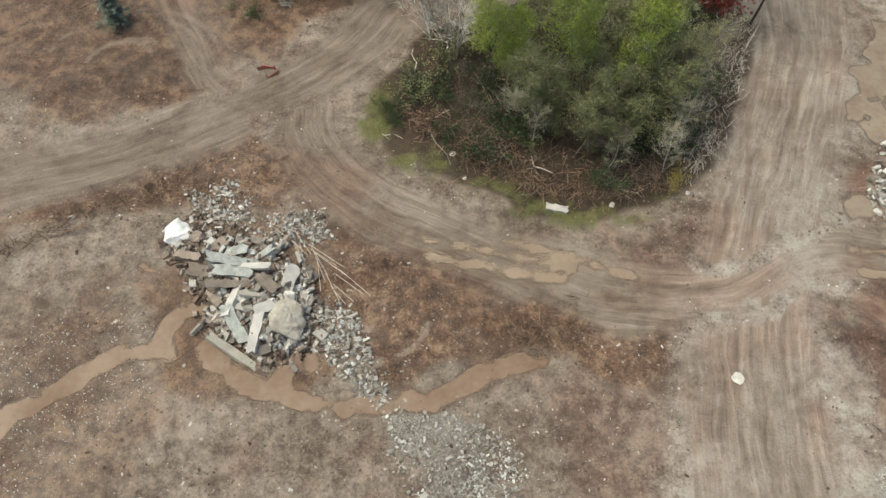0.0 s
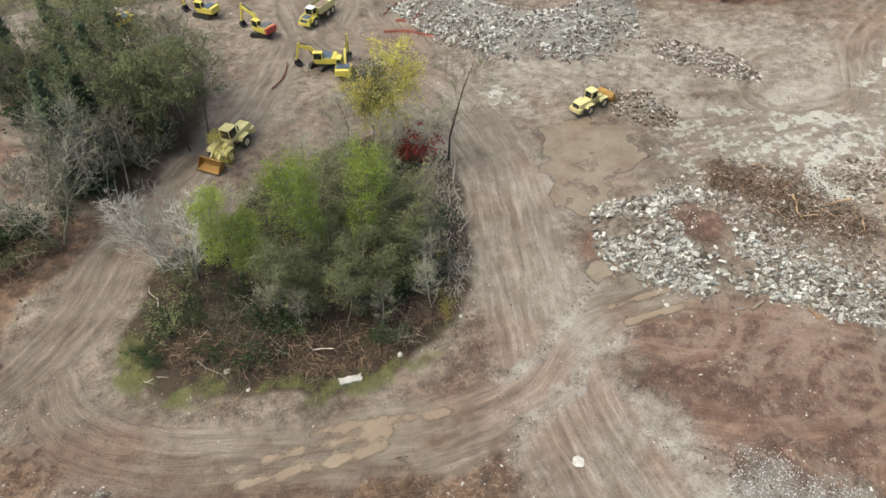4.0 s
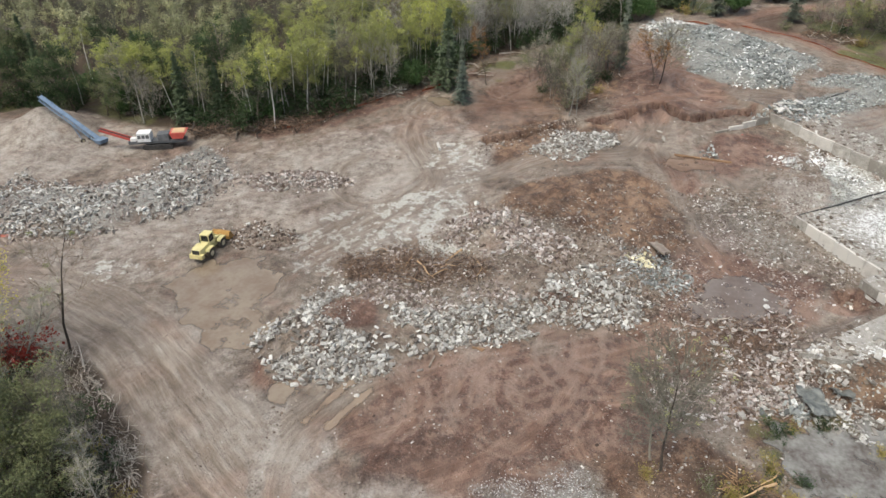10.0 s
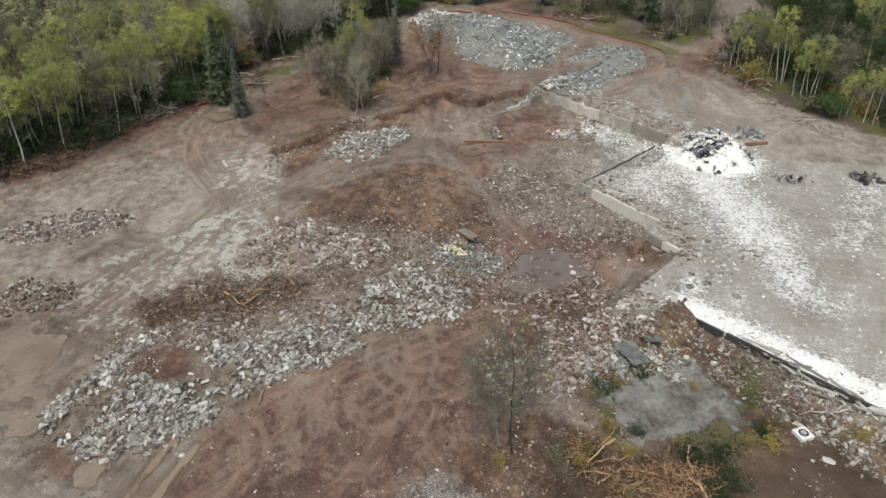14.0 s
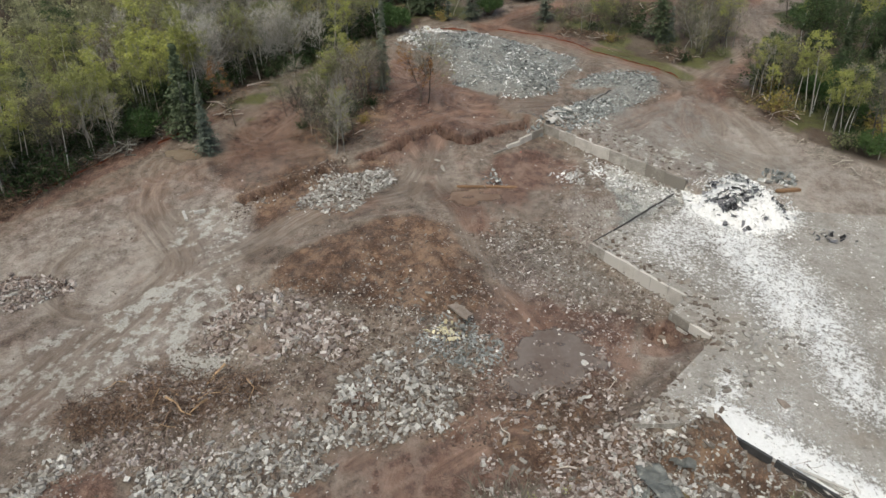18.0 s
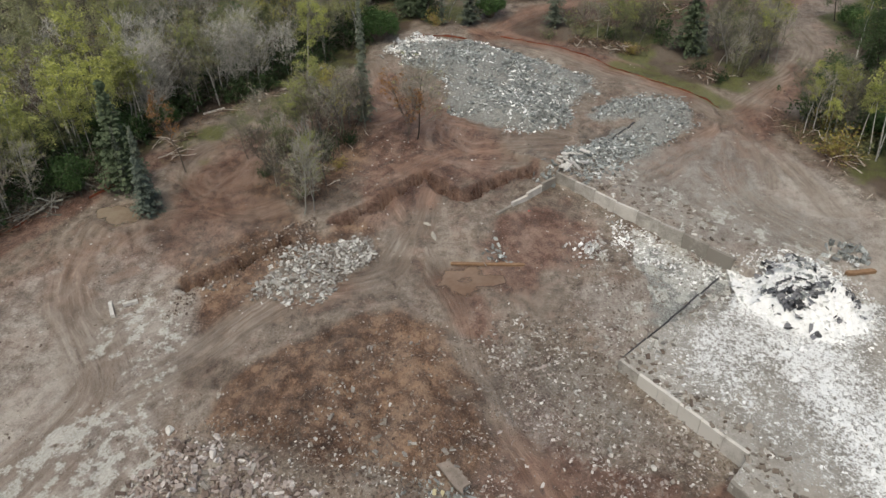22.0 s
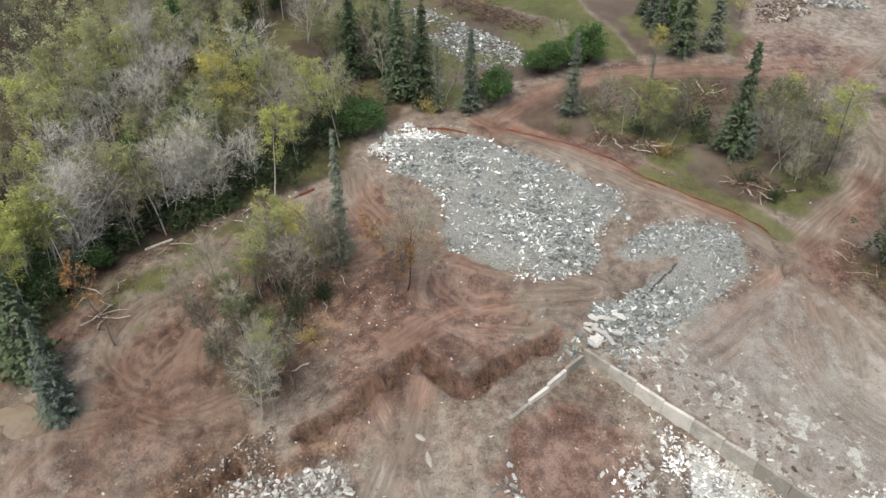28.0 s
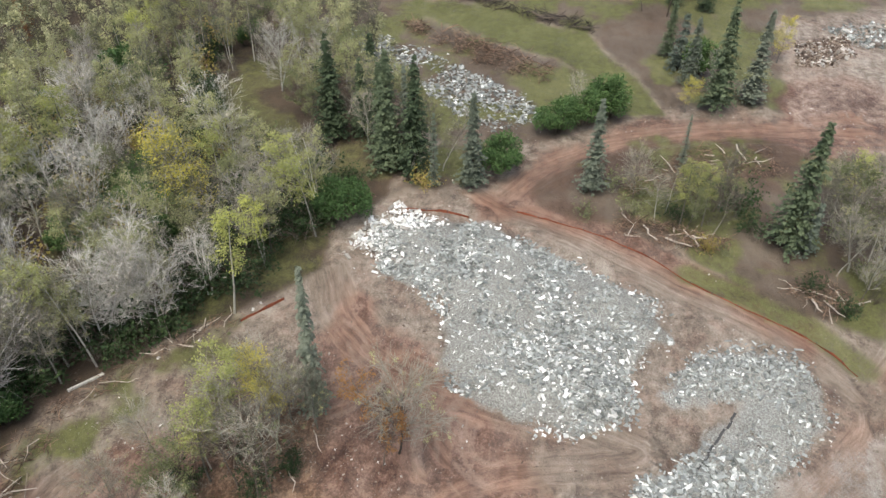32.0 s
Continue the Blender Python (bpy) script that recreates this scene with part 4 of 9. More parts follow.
put("gravel", [(144, -26), (163, -6), (172, -14), (180, -30), (162, -40), (148, -52)], 0.42, 4, 5)
put("white", [(140, -12), (134, -20), (142, -27), (150, -20), (152, -12)], 0.8, 3, 4)
put("gravel", [(149, -13), (142.5, -26.5), (134, -23), (128, -17), (131, -12.5), (140, -13.5)], 1.0, 1.5, 4)
put("white", [(148, -15), (142, -26), (135, -22), (130, -17), (140, -15)], 0.85, 2.5, 4)
put("wet", [(134, 63), (149, 70), (163, 58), (163, 49), (148, 45), (140, 56)], 0.75, 3, 4)
put("white", [(124, -8), (140, -8), (150, -4), (146, -18), (134, -22)], 0.34, 3, 4)
Zg += layers["brown"] * (vnoise(X, Y, 1.7, 95, 2) - 0.5) * 0.5 + layers["red"] * (1 - layers["brown"]) * (vnoise(X, Y, 1.9, 96, 2) - 0.5) * 0.18
POOL_SD = {}
for nm, (line, half, lvl) in DITCHES.items():
    POOL_SD[nm] = (along(X, Y, line) - half + (wob - 0.5) * 0.9 + (fine_n - 0.5) * 0.7, lvl + float(rise(line[0][0])), 0.5)
for nm, (pool, lvl) in POOLS.items():
    POOL_SD[nm] = (away(X, Y, pool) + (wob - 0.5) * (6.5 if nm in ("loader", "slab_foot", "trash") else 3.2) + (fine_n - 0.5) * 3.0, lvl + float(rise(pool[0][0] * 0.5 + pool[len(pool) // 2][0] * 0.5)), 1.0)
for nm, (sd, mid_lvl, wide) in POOL_SD.items():  # banks first, then the beds
    Zg = np.where(sd < 6 * wide, np.maximum(Zg, mid_lvl + 0.03 + 0.05 * np.clip(sd, 0, 3) - 0.6 * smooth(3 * wide, 6 * wide, sd)), Zg)
for nm, (sd, mid_lvl, wide) in POOL_SD.items():
    dip = smooth(1.3 * wide, -1.2 * wide, sd)
    Zg = Zg * (1 - dip) + ((mid_lvl - 0.17 + (fine_n - 0.5) * 0.28 + (wob - 0.5) * 0.22 + (ruts - 0.5) * rd * 0.3) if wide == 1.0 else (mid_lvl - 0.17 + (fine_n - 0.5) * 0.22)) * dip
    layers["wet"] = np.maximum(layers["wet"], smooth(2.5 * wide, 0.0, sd) * 0.4)
for poly, a in (([(-70, 54), (-30, 61), (-10, 82), (-28, 100), (-70, 106)], 0.6), ([(132, 19), (138, 19), (139, 13), (130, 8), (127, 12)], 0.8), ([(129, 9), (136, 5), (135, -2), (128, 0)], 0.7), ([(60, 56), (72, 64), (84, 72), (100, 66), (96, 60), (76, 54)], 0.5)):
    layers["wet"] = np.maximum(layers["wet"], zone(poly, 2, 3) * a)
layers["wet"] = np.maximum(layers["wet"], smooth(0.62, 0.8, vnoise(X, Y, 8, 71)) * 0.6 * (1 - layers["litter"]))

nx, ny = len(GX), len(GY)
idx = np.arange(nx * ny).reshape(nx, ny)
quads = np.stack([idx[:-1, :-1], idx[1:, :-1], idx[1:, 1:], idx[:-1, 1:]], -1).reshape(-1, 4)
ground_me = grid_mesh("ground", np.stack([X, Y, Zg], -1).reshape(-1, 3), quads, M_GROUND, True)
for n, v in layers.items():
    a = ground_me.attributes.new(n, "FLOAT", "POINT")
    a.data.foreach_set("value", np.ascontiguousarray(v, np.float32).ravel())
ground = tagged(under("ground", ground_me), "churned reddish-brown mud with wheel ruts, grey dust and grass", "ground", "", "structure")


def ground_z(x, y):
    """The height of the sheet at given places."""
    x, y = np.asarray(x, float), np.asarray(y, float)
    i = np.clip(np.searchsorted(GX, x) - 1, 0, nx - 2)
    j = np.clip(np.searchsorted(GY, y) - 1, 0, ny - 2)
    u, v = (x - GX[i]) / (GX[i + 1] - GX[i]), (y - GY[j]) / (GY[j + 1] - GY[j])
    return (Zg[i, j] * (1 - u) + Zg[i + 1, j] * u) * (1 - v) + (Zg[i, j + 1] * (1 - u) + Zg[i + 1, j + 1] * u) * v


def gz(x, y):
    return float(ground_z(x, y))


def layer_at(name, x, y):
    i = np.clip(np.searchsorted(GX, x), 0, nx - 1)
    j = np.clip(np.searchsorted(GY, y), 0, ny - 1)
    return layers[name][i, j]


# ---------------------------------------------------------------- pools
def water_material(name, col, rough, spec=0.5, other=None):
    """Muddy water that thins out over the shoals at its rim."""
    k = Mat(name)
    p = k.pos()
    deep = k.attr("deep")
    shoal = k.span(k.math("ADD", k.math("MULTIPLY", k.noise(p, 0.22, 4, 0.6), 0.7), k.math("MULTIPLY", k.noise(p, 1.6, 3), 0.3)), 0.4, 0.62)
    c = k.mix(shoal, col, other or tuple(v * f for v, f in zip(col, (0.72, 0.66, 0.62))))
    k.bump(k.noise(p, 2.5, 2), 0.05, 0.05)
    k.link(k.span(k.math("ADD", deep, k.math("MULTIPLY", k.math("SUBTRACT", k.noise(p, 1.1, 4, 0.7), 0.5), 0.16)), 0.0, 0.12, 0.0, 0.88), k.b.inputs["Alpha"])
    return k.done(c, k.span(shoal, 0.2, 1.0, rough, rough + 0.18), 0.0, spec)


M_POOL = water_material("muddy_water", (0.265, 0.215, 0.16), 0.04)
M_POOL_ORANGE = water_material("orange_muddy_water", (0.238, 0.172, 0.127), 0.3, 0.12)
M_POOL_TAN = water_material("tan_muddy_water", (0.285, 0.222, 0.163), 0.2, 0.3, (0.225, 0.165, 0.118))
# pale patches are the sky's reflection, put into the water colour by noise
M_POOL_SHEEN = water_material("still_water_with_painted_sky_sheen", (0.285, 0.278, 0.255), 0.03, 0.5, (0.105, 0.09, 0.074))
M_POOL_DARK = water_material("dark_still_water", (0.2, 0.167, 0.142), 0.03)
for nm, (sd, lvl, wide) in POOL_SD.items():
    wetc = (sd < 1.4) & (Zg < lvl + 0.02)
    cell = wetc[:-1, :-1] | wetc[1:, :-1] | wetc[1:, 1:] | wetc[:-1, 1:]
    q = quads.reshape(nx - 1, ny - 1, 4)[cell]
    used, inv = np.unique(q, return_inverse=True)
    v = np.stack([X.ravel()[used], Y.ravel()[used], np.full(len(used), lvl)], -1)
    mat = M_POOL_TAN if nm.startswith(("road", "track")) else M_POOL_SHEEN if nm == "slab_foot" else M_POOL_DARK if nm == "trash" else M_POOL if nm in ("wood_edge", "loader", "east", "mound_foot") else M_POOL_ORANGE
    lab = {"trash": "dark shallow puddle beside the dirt mound", "slab_foot": "still grey pool at the foot of the slab", "arc": "curved ditch of orange muddy water"}.get(nm, "brown muddy puddle on the churned ground")
    me = grid_mesh("puddle", v, inv.reshape(-1, 4), mat)
    me.attributes.new("deep", "FLOAT", "POINT").data.foreach_set("value", np.ascontiguousarray(lvl - Zg.ravel()[used], np.float32))
    tagged(under("puddle", me), lab, "puddle", "puddles", "structure")

# ---------------------------------------------------------------- slab and walls
# lines of white plaster over the slab: from, to, full within, gone past, how thick
DUST_LINES = [((136, -34.5), (137, -35.5), 6.5, 14, 0.95), ((137, -33), (122, -22), 3, 13, 0.56), ((128, -32), (104, -37), 2.5, 12, 0.68), ((106, -37), (88, -39), 1.2, 8, 0.66),
              ((119, -22), (110, -30), 2, 9, 0.42), ((118, -60), (92, -56), 2, 8, 0.34), ((83.6, -22), (48.5, -64), 1.1, 5.2, 1.0), ((83.5, -23), (90, -24), 0.5, 3.5, 0.6),
              ((104, -50), (128, -62), 1.5, 6, 0.5)]


def slab_material():
    k = Mat("dusty_concrete_slab")
    p = k.pos()
    big, mid, fine, grit = k.noise(p, 0.11, 4), k.noise(p, 0.45, 5, 0.7), k.noise(p, 2.4, 4, 0.75), k.noise(p, 9, 2)
    m = k.math("ADD", k.math("MULTIPLY", big, 0.42), k.math("ADD", k.math("MULTIPLY", mid, 0.33), k.math("MULTIPLY", fine, 0.25)))
    col = k.ramp(m, [(0.4, (0.21, 0.192, 0.165)), (0.48, (0.3, 0.282, 0.25)), (0.55, (0.345, 0.327, 0.296)), (0.64, (0.47, 0.455, 0.42))])
    # damp tan stains
    col = k.mix(k.span(k.noise(p, 0.17, 5, 0.65), 0.54, 0.66, 0.0, 0.45), col, (0.26, 0.225, 0.178))

    def vec(op, a, b):
        n = k.t.nodes.new("ShaderNodeVectorMath")
        n.operation = op
        for sock, v in zip(n.inputs, (a, b)):
            if isinstance(v, tuple):
                sock.default_value = v
            else:
                k.link(v, sock)
        return n

    def band(a, b, r0, r1, amount):
        """How near a place is to the line from a to b: amount within r0, nothing past r1."""
        d = (b[0] - a[0], b[1] - a[1])
        rel = vec("SUBTRACT", vec("MULTIPLY", p, (1.0, 1.0, 0.0)).outputs[0], (a[0], a[1], 0.0)).outputs[0]
        t = k.span(vec("DOT_PRODUCT", rel, (d[0], d[1], 0.0)).outputs["Value"], 0.0, d[0] ** 2 + d[1] ** 2)
        foot = k.t.nodes.new("ShaderNodeVectorMath")
        foot.operation = "SCALE"
        foot.inputs[0].default_value = (d[0], d[1], 0.0)
        k.link(t, foot.inputs["Scale"])
        return k.span(vec("DISTANCE", rel, foot.outputs[0]).outputs["Value"], r0, r1, amount, 0.0)

    want = k.span(big, 0.4, 0.62, 0.05, 0.38)
    for args in DUST_LINES:
        want = k.math("MAXIMUM", want, band(*args))
    flake, scrap = k.noise(p, 1.7, 6, 0.74), k.noise(p, 4.6, 4, 0.72)
    speck = k.math("ADD", k.math("MULTIPLY", flake, 0.44), k.math("ADD", k.math("MULTIPLY", scrap, 0.34), k.math("MULTIPLY", mid, 0.22)))
    # torn dark felt and grit between the plaster
    dark = k.math("MULTIPLY", k.span(k.noise(p, 1.7, 5, 0.75), 0.36, 0.44, 1.0, 0.0), k.span(want, 0.05, 0.3, 0.35, 0.8))
    col = k.mix(dark, col, k.mix(0.75, col, (0.07, 0.066, 0.058)))
    f = k.span(k.math("ADD", want, k.math("MULTIPLY", k.math("SUBTRACT", speck, 0.5), 4.6)), 0.45, 0.68)
    col = k.mix(f, col, k.mix(fine, (0.6, 0.605, 0.585), (0.9, 0.905, 0.89)))
    col = k.mix(k.span(grit, 0.62, 0.7, 0.0, 0.4), col, (0.6, 0.59, 0.55))
    k.bump(k.math("ADD", fine, k.math("MULTIPLY", f, 0.8)), 0.8, 0.1)
    return k.done(col, k.span(mid, 0.3, 0.7, 0.6, 0.9), 0.0, 0.3)


M_SLAB = slab_material()
M_WALL = varied("stained_cast_concrete", (0.22, 0.2, 0.17), (0.56, 0.53, 0.48), 0.6, 0.9, obj=True, spread=0.3)
M_EDGE = varied("dark_steel_edge", (0.02, 0.02, 0.022), (0.07, 0.068, 0.065), 1.0, 0.6)

bm = bmesh.new()
top = [bm.verts.new((x, y, 3.62)) for x, y in SLAB]
low = [bm.verts.new((x, y, 2.5)) for x, y in SLAB]
bm.faces.new(top)
for i in range(len(top)):
    j = (i + 1) % len(top)
    bm.faces.new((top[i], low[i], low[j], top[j]))
bmesh.ops.recalc_face_normals(bm, faces=bm.faces[:])
bmesh.ops.triangulate(bm, faces=[f for f in bm.faces if len(f.verts) > 4])
tagged(part("slab_floor", bm, M_SLAB), "cracked concrete floor slab strewn with white powder", "floor slab", "", "structure")


def wall_run(name, a, b, n, tops, depth, thick, label, gap=0.05, mat=None, seed=1):
    """A cast wall in n panels from a to b; tops gives its height above the sea of mud at both ends."""
    rng = random.Random(seed)
    root = thing(name, (a[0] + b[0]) / 2, (a[1] + b[1]) / 2, 0, 0, label, "wall", "", "structure")
    ox, oy = root.location.x, root.location.y
    a, b = Vector(a), Vector(b)
    d = (b - a).normalized()
    ln = (b - a).length / n
    ang = math.degrees(math.atan2(d.y, d.x))
    for i in range(n):
        c = a + d * (ln * (i + 0.5))
        h = tops[0] + (tops[1] - tops[0]) * (i + 0.5) / n + rng.uniform(-0.12, 0.12)
        bm = bmesh.new()
        box(bm, (ln - gap, thick, depth), (0, 0, 0), bevel=0.035)
        for v in bm.verts:  # broken upper edge
            if v.co.z > 0:
                v.co.z += (noise.noise(Vector((v.co.x * 0.8 + i * 7, i, 0))) * 0.22)
        bmesh.ops.transform(bm, matrix=pose(c.x - ox, c.y - oy, h - depth / 2, 0, 0, ang), verts=bm.verts[:])
        part("panel", bm, mat or M_WALL, root)
    return root


wall_run("wall_long", (163, -1), (142, -27), 8, (7.0, 5.7), 3.6, 0.5, "long cast-concrete retaining wall with stained broken panels", seed=2)
wall_run("wall_stub", (148, 11), (162.5, -0.8), 5, (4.5, 6.6), 2.2, 0.45, "low broken concrete wall end half buried in soil", seed=3)
wall_run("wall_low", (119.8, -9.2), (107, -21.8), 6, (4.0, 3.85), 2.6, 0.45, "low concrete retaining wall along the slab", seed=4)
wall_run("wall_hole", (103.2, -19.2), (98.2, -23.6), 2, (3.7, 3.7), 1.4, 0.5, "broken concrete edge over an open pit", seed=5)
# small concrete chamber with a square opening in the notch of the slab
root = thing("concrete_chamber", 101.4, -20.9, 1.6, 43, "small concrete chamber with a dark square opening", "chamber", "", "structure")
for nm, size, at in (("side_wall", (0.35, 2.2, 2.0), (-1.1, -0.9, 1.0)), ("side_wall", (0.35, 2.2, 2.0), (1.1, -0.9, 1.0)), ("back_wall", (2.5, 0.3, 2.0), (0, -2.0, 1.0)), ("lintel", (2.6, 2.4, 0.32), (0, -0.95, 2.1)), ("sill", (1.9, 0.4, 0.5), (0, 0.05, 0.2))):
    bm = bmesh.new()
    box(bm, size, at, bevel=0.04)
    part(nm, bm, M_WALL, root)
# steel-edged near side of the slab
root = thing("slab_edge", 74, -31, 0, 0, "dark steel edging along the slab", "edging", "", "structure")
for (x0, y0), (x1, y1), drop in (((82.4, -21.2), (78.2, -26.2), 0.0), ((77.9, -26.5), (72.0, -33.6), 0.12), ((71.8, -33.9), (65.0, -42.0), -0.05), ((64.8, -42.3), (56, -53), 0.05)):
    bm = bmesh.new()
    beam(bm, (x0 - 74 - 0.2, y0 + 31 + 0.15, 3.2 + drop), (x1 - 74 - 0.2, y1 + 31 + 0.15, 3.2 + drop), 0.35, 0.95)
    part("edge_plate", bm, M_EDGE, root)
# raised joint between slab and ramp
root = thing("slab_joint", 130, -17, 0, 0, "dark cracked joint along the slab", "joint", "", "structure")
for i in range(9):
    t0, t1 = i / 9, (i + 0.93) / 9
    bm = bmesh.new()
    a, b = Vector((120.5, -9.6)), Vector((139, -24.6))
    p0, p1 = a.lerp(b, t0), a.lerp(b, t1)
    off = random.uniform(-0.15, 0.15)
    beam(bm, (p0.x - 130, p0.y + 17 + off, 3.6 + t0 * 0.5), (p1.x - 130, p1.y + 17 + off, 3.6 + t1 * 0.5), 0.13, 0.3)
    part("joint_strip", bm, M_EDGE, root)


# ---------------------------------------------------------------- loose pieces
PROTO = []
for i in range(16):
    rng = np.random.RandomState(100 + i)
    c = np.array([(x, y, z) for x in (-1, 1) for y in (-1, 1) for z in (-1, 1)], float) * 0.5
    c += rng.uniform(-0.14, 0.14, c.shape)
    c[:, 2] *= rng.uniform(0.22, 0.55)
    c[:, 1] *= rng.uniform(0.4, 0.85)
    c[:, 0] *= rng.uniform(1.0, 1.35)
    PROTO.append(c)
PROTO = np.array(PROTO)
CUBE = np.array([(0, 1, 3, 2), (4, 6, 7, 5), (0, 4, 5, 1), (2, 3, 7, 6), (0, 2, 6, 4), (1, 5, 7, 3)])


def turns(n, rng, lean=1.0):
    """Random rotations; lean below 1 keeps pieces near flat."""
    a, b, c = rng.uniform(0, 6.283, n), rng.normal(0, 0.6 * lean, n), rng.normal(0, 0.6 * lean, n)
    ca, sa, cb, sb, cc, sc = np.cos(a), np.sin(a), np.cos(b), np.sin(b), np.cos(c), np.sin(c)
    m = np.empty((n, 3, 3))
    m[:, 0] = np.stack([ca * cb, ca * sb * sc - sa * cc, ca * sb * cc + sa * sc], -1)
    m[:, 1] = np.stack([sa * cb, sa * sb * sc + ca * cc, sa * sb * cc - ca * sc], -1)
    m[:, 2] = np.stack([-sb, cb * sc, cb * cc], -1)
    return m


def scatter_in(poly, n, rng, clump=0.0, size=5.0, seed=5, edge=1.0):
    """n places inside an outline with a ragged edge, thicker where the noise is high."""
    xs, ys = [p[0] for p in poly], [p[1] for p in poly]
    out = np.zeros((0, 2))
    while len(out) < n:
        q = np.stack([rng.uniform(min(xs) - 1, max(xs) + 1, n * 2), rng.uniform(min(ys) - 1, max(ys) + 1, n * 2)], -1)
        ok = away(q[:, 0], q[:, 1], poly) + (vnoise(q[:, 0], q[:, 1], 3, seed) - 0.5) * 4 * edge < rng.exponential(0.35, len(q))
        if clump:
            ok &= rng.uniform(0, 1, len(q)) < np.clip((vnoise(q[:, 0], q[:, 1], size, seed + 3) - 0.5) * 5 * clump + (1 - clump * 0.55), 0.02, 1)
        out = np.concatenate([out, q[ok]])
    return out[:n]


def chunk_mesh(name, at, sizes, mat, rng, lean=1.0, flat=1.0, lift=0.25, zadd=None):
    n = len(at)
    v = PROTO[rng.randint(0, len(PROTO), n)] * sizes[:, None, None]
    v[:, :, 2] *= flat
    v = np.einsum("nij,nkj->nki", turns(n, rng, lean), v)
    z = ground_z(at[:, 0], at[:, 1]) + sizes * lift * flat
    if zadd is not None:
        z = z + zadd
    v += np.stack([at[:, 0], at[:, 1], z], -1)[:, None, :]
    f = (CUBE[None] + (np.arange(n) * 8)[:, None, None]).reshape(-1, 4)
    return grid_mesh(name, v.reshape(-1, 3), f, mat)


BLOCKS = []
for i in range(8):
    me = grid_mesh("chunk", PROTO[i], CUBE, M_CHUNK_O)
    BLOCKS.append(me)
BLOCKS_GREEN = []
for i in range(8):
    v = PROTO[i + 8] * np.array([1, 0.8, 0.35])
    BLOCKS_GREEN.append(grid_mesh("chunk", v, CUBE, M_GREENCH_O))


def heap(name, poly, n, lo, hi, mat, label, blocks=60, block_size=(0.8, 1.5), clump=0.5, seed=1, lean=1.0, flat=1.0, green=False, power=2.2, layer2=0.25):
    """A heap of broken pieces: the larger blocks one by one, the small stuff joined."""
    rng = np.random.RandomState(seed)
    cx, cy = sum(p[0] for p in poly) / len(poly), sum(p[1] for p in poly) / len(poly)
    root = thing(name, cx, cy, gz(cx, cy), 0, label, "rubble")
    at = scatter_in(poly, n, rng, clump, 7, seed)
    s = lo + (hi - lo) * rng.uniform(0, 1, n) ** power
    me = chunk_mesh("rubble", at, s, mat, rng, lean, flat, zadd=(rng.uniform(0, 1, n) < layer2) * s * 0.4)
    ob = under("rubble", me, root)
    ob.matrix_parent_inverse = Matrix.Translation((-cx, -cy, -root.location.z))
    tagged(ob, kind="stuff")
    at = scatter_in(poly, blocks, rng, clump, 5, seed)
    for x, y in at:
        b = under("chunk", (BLOCKS_GREEN if green else BLOCKS)[rng.randint(8)], root)
        k = rng.uniform(*block_size)
        b.location = (x - cx, y - cy, gz(x, y) - root.location.z + 0.22 * k * (0.4 if green else 1))
        b.rotation_euler = (rng.normal(0, 0.3), rng.normal(0, 0.3), rng.uniform(0, 6.3))
        b.scale = (k, k * rng.uniform(0.5, 1.0), k * rng.uniform(0.5, 1.0))
    return root


heap("rubble_heap", FAR_HEAP, 4600, 0.12, 0.8, M_CHUNK, "long heap of broken grey concrete on the mud", 90, (0.6, 1.2), 0.8, 11)
heap("rubble_heap", [(58, 126), (56, 108), (64, 96), (80, 88), (96, 90), (104, 104), (92, 112), (78, 116), (70, 128)], 3000, 0.08, 0.5, M_PINKCH, "pinkish brick and soil worked into the long heap", 30, (0.5, 0.9), 0.6, 61)
heap("rubble_heap", [(74, 130), (76, 122), (74, 108), (69, 112), (64, 124)], 700, 0.1, 0.6, M_CHUNK, "spur of broken concrete beside the long heap", 14, (0.5, 0.9), 0.5, 36)
heap("rubble_heap", FAR_HEAP_B, 1700, 0.12, 0.7, M_PINKCH, "low ridge of broken concrete and brown soil", 30, (0.52, 1.0), 0.6, 12)
heap("rubble_heap", LOADER_HEAP, 651, 0.12, 0.58, M_BROWNCH, "small heap of muddy rubble beside the wheel loader", 16, (0.45, 0.94), 0.4, 13)
heap("rubble_heap", [(50, 47), (54, 54), (61, 53.5), (68, 52.5), (71, 49), (67, 48.5), (62, 49.5), (60.5, 44), (63, 40), (68, 39), (70, 33), (75, 29), (78, 24), (73, 21), (68, 27), (63, 32), (57, 35), (52, 40)], 5200, 0.12, 0.72, M_CHUNK, "bank of broken grey-white concrete blocks curling round bare soil", 110, (0.55, 1.05), 0.85, 14)
heap("rubble_heap", [(67, 48), (76, 46), (80, 34), (79, 25), (75, 30), (70, 34), (69, 40)], 1700, 0.08, 0.55, M_PINKCH, "mixed rubble, soil and laths on the bank", 26, (0.4, 0.9), 0.7, 35)
heap("rubble_heap", [(77, 22), (85, 22), (92, 17), (89, 9), (83, 8), (78, 14)], 1700, 0.12, 0.75, M_CHUNK, "pale rubble heap beside tracked red soil", 40, (0.55, 1.1), 0.4, 37)
heap("rubble_heap", [(91, 43), (98, 44), (103, 40), (99, 29), (95, 22), (90, 22), (88, 30), (89, 39)], 2300, 0.12, 0.8, M_PINKCH, "pinkish broken blocks below the dirt mound", 46, (0.52, 1.1), 0.5, 15)
heap("rubble_heap", [(79, 4), (79, 25), (88, 32), (100, 24), (108, 14), (100, 6), (88, -4)], 3400, 0.06, 0.42, M_BROWNCH, "muddy broken brick and stone among the concrete", 24, (0.38, 0.77), 0.6, 16)
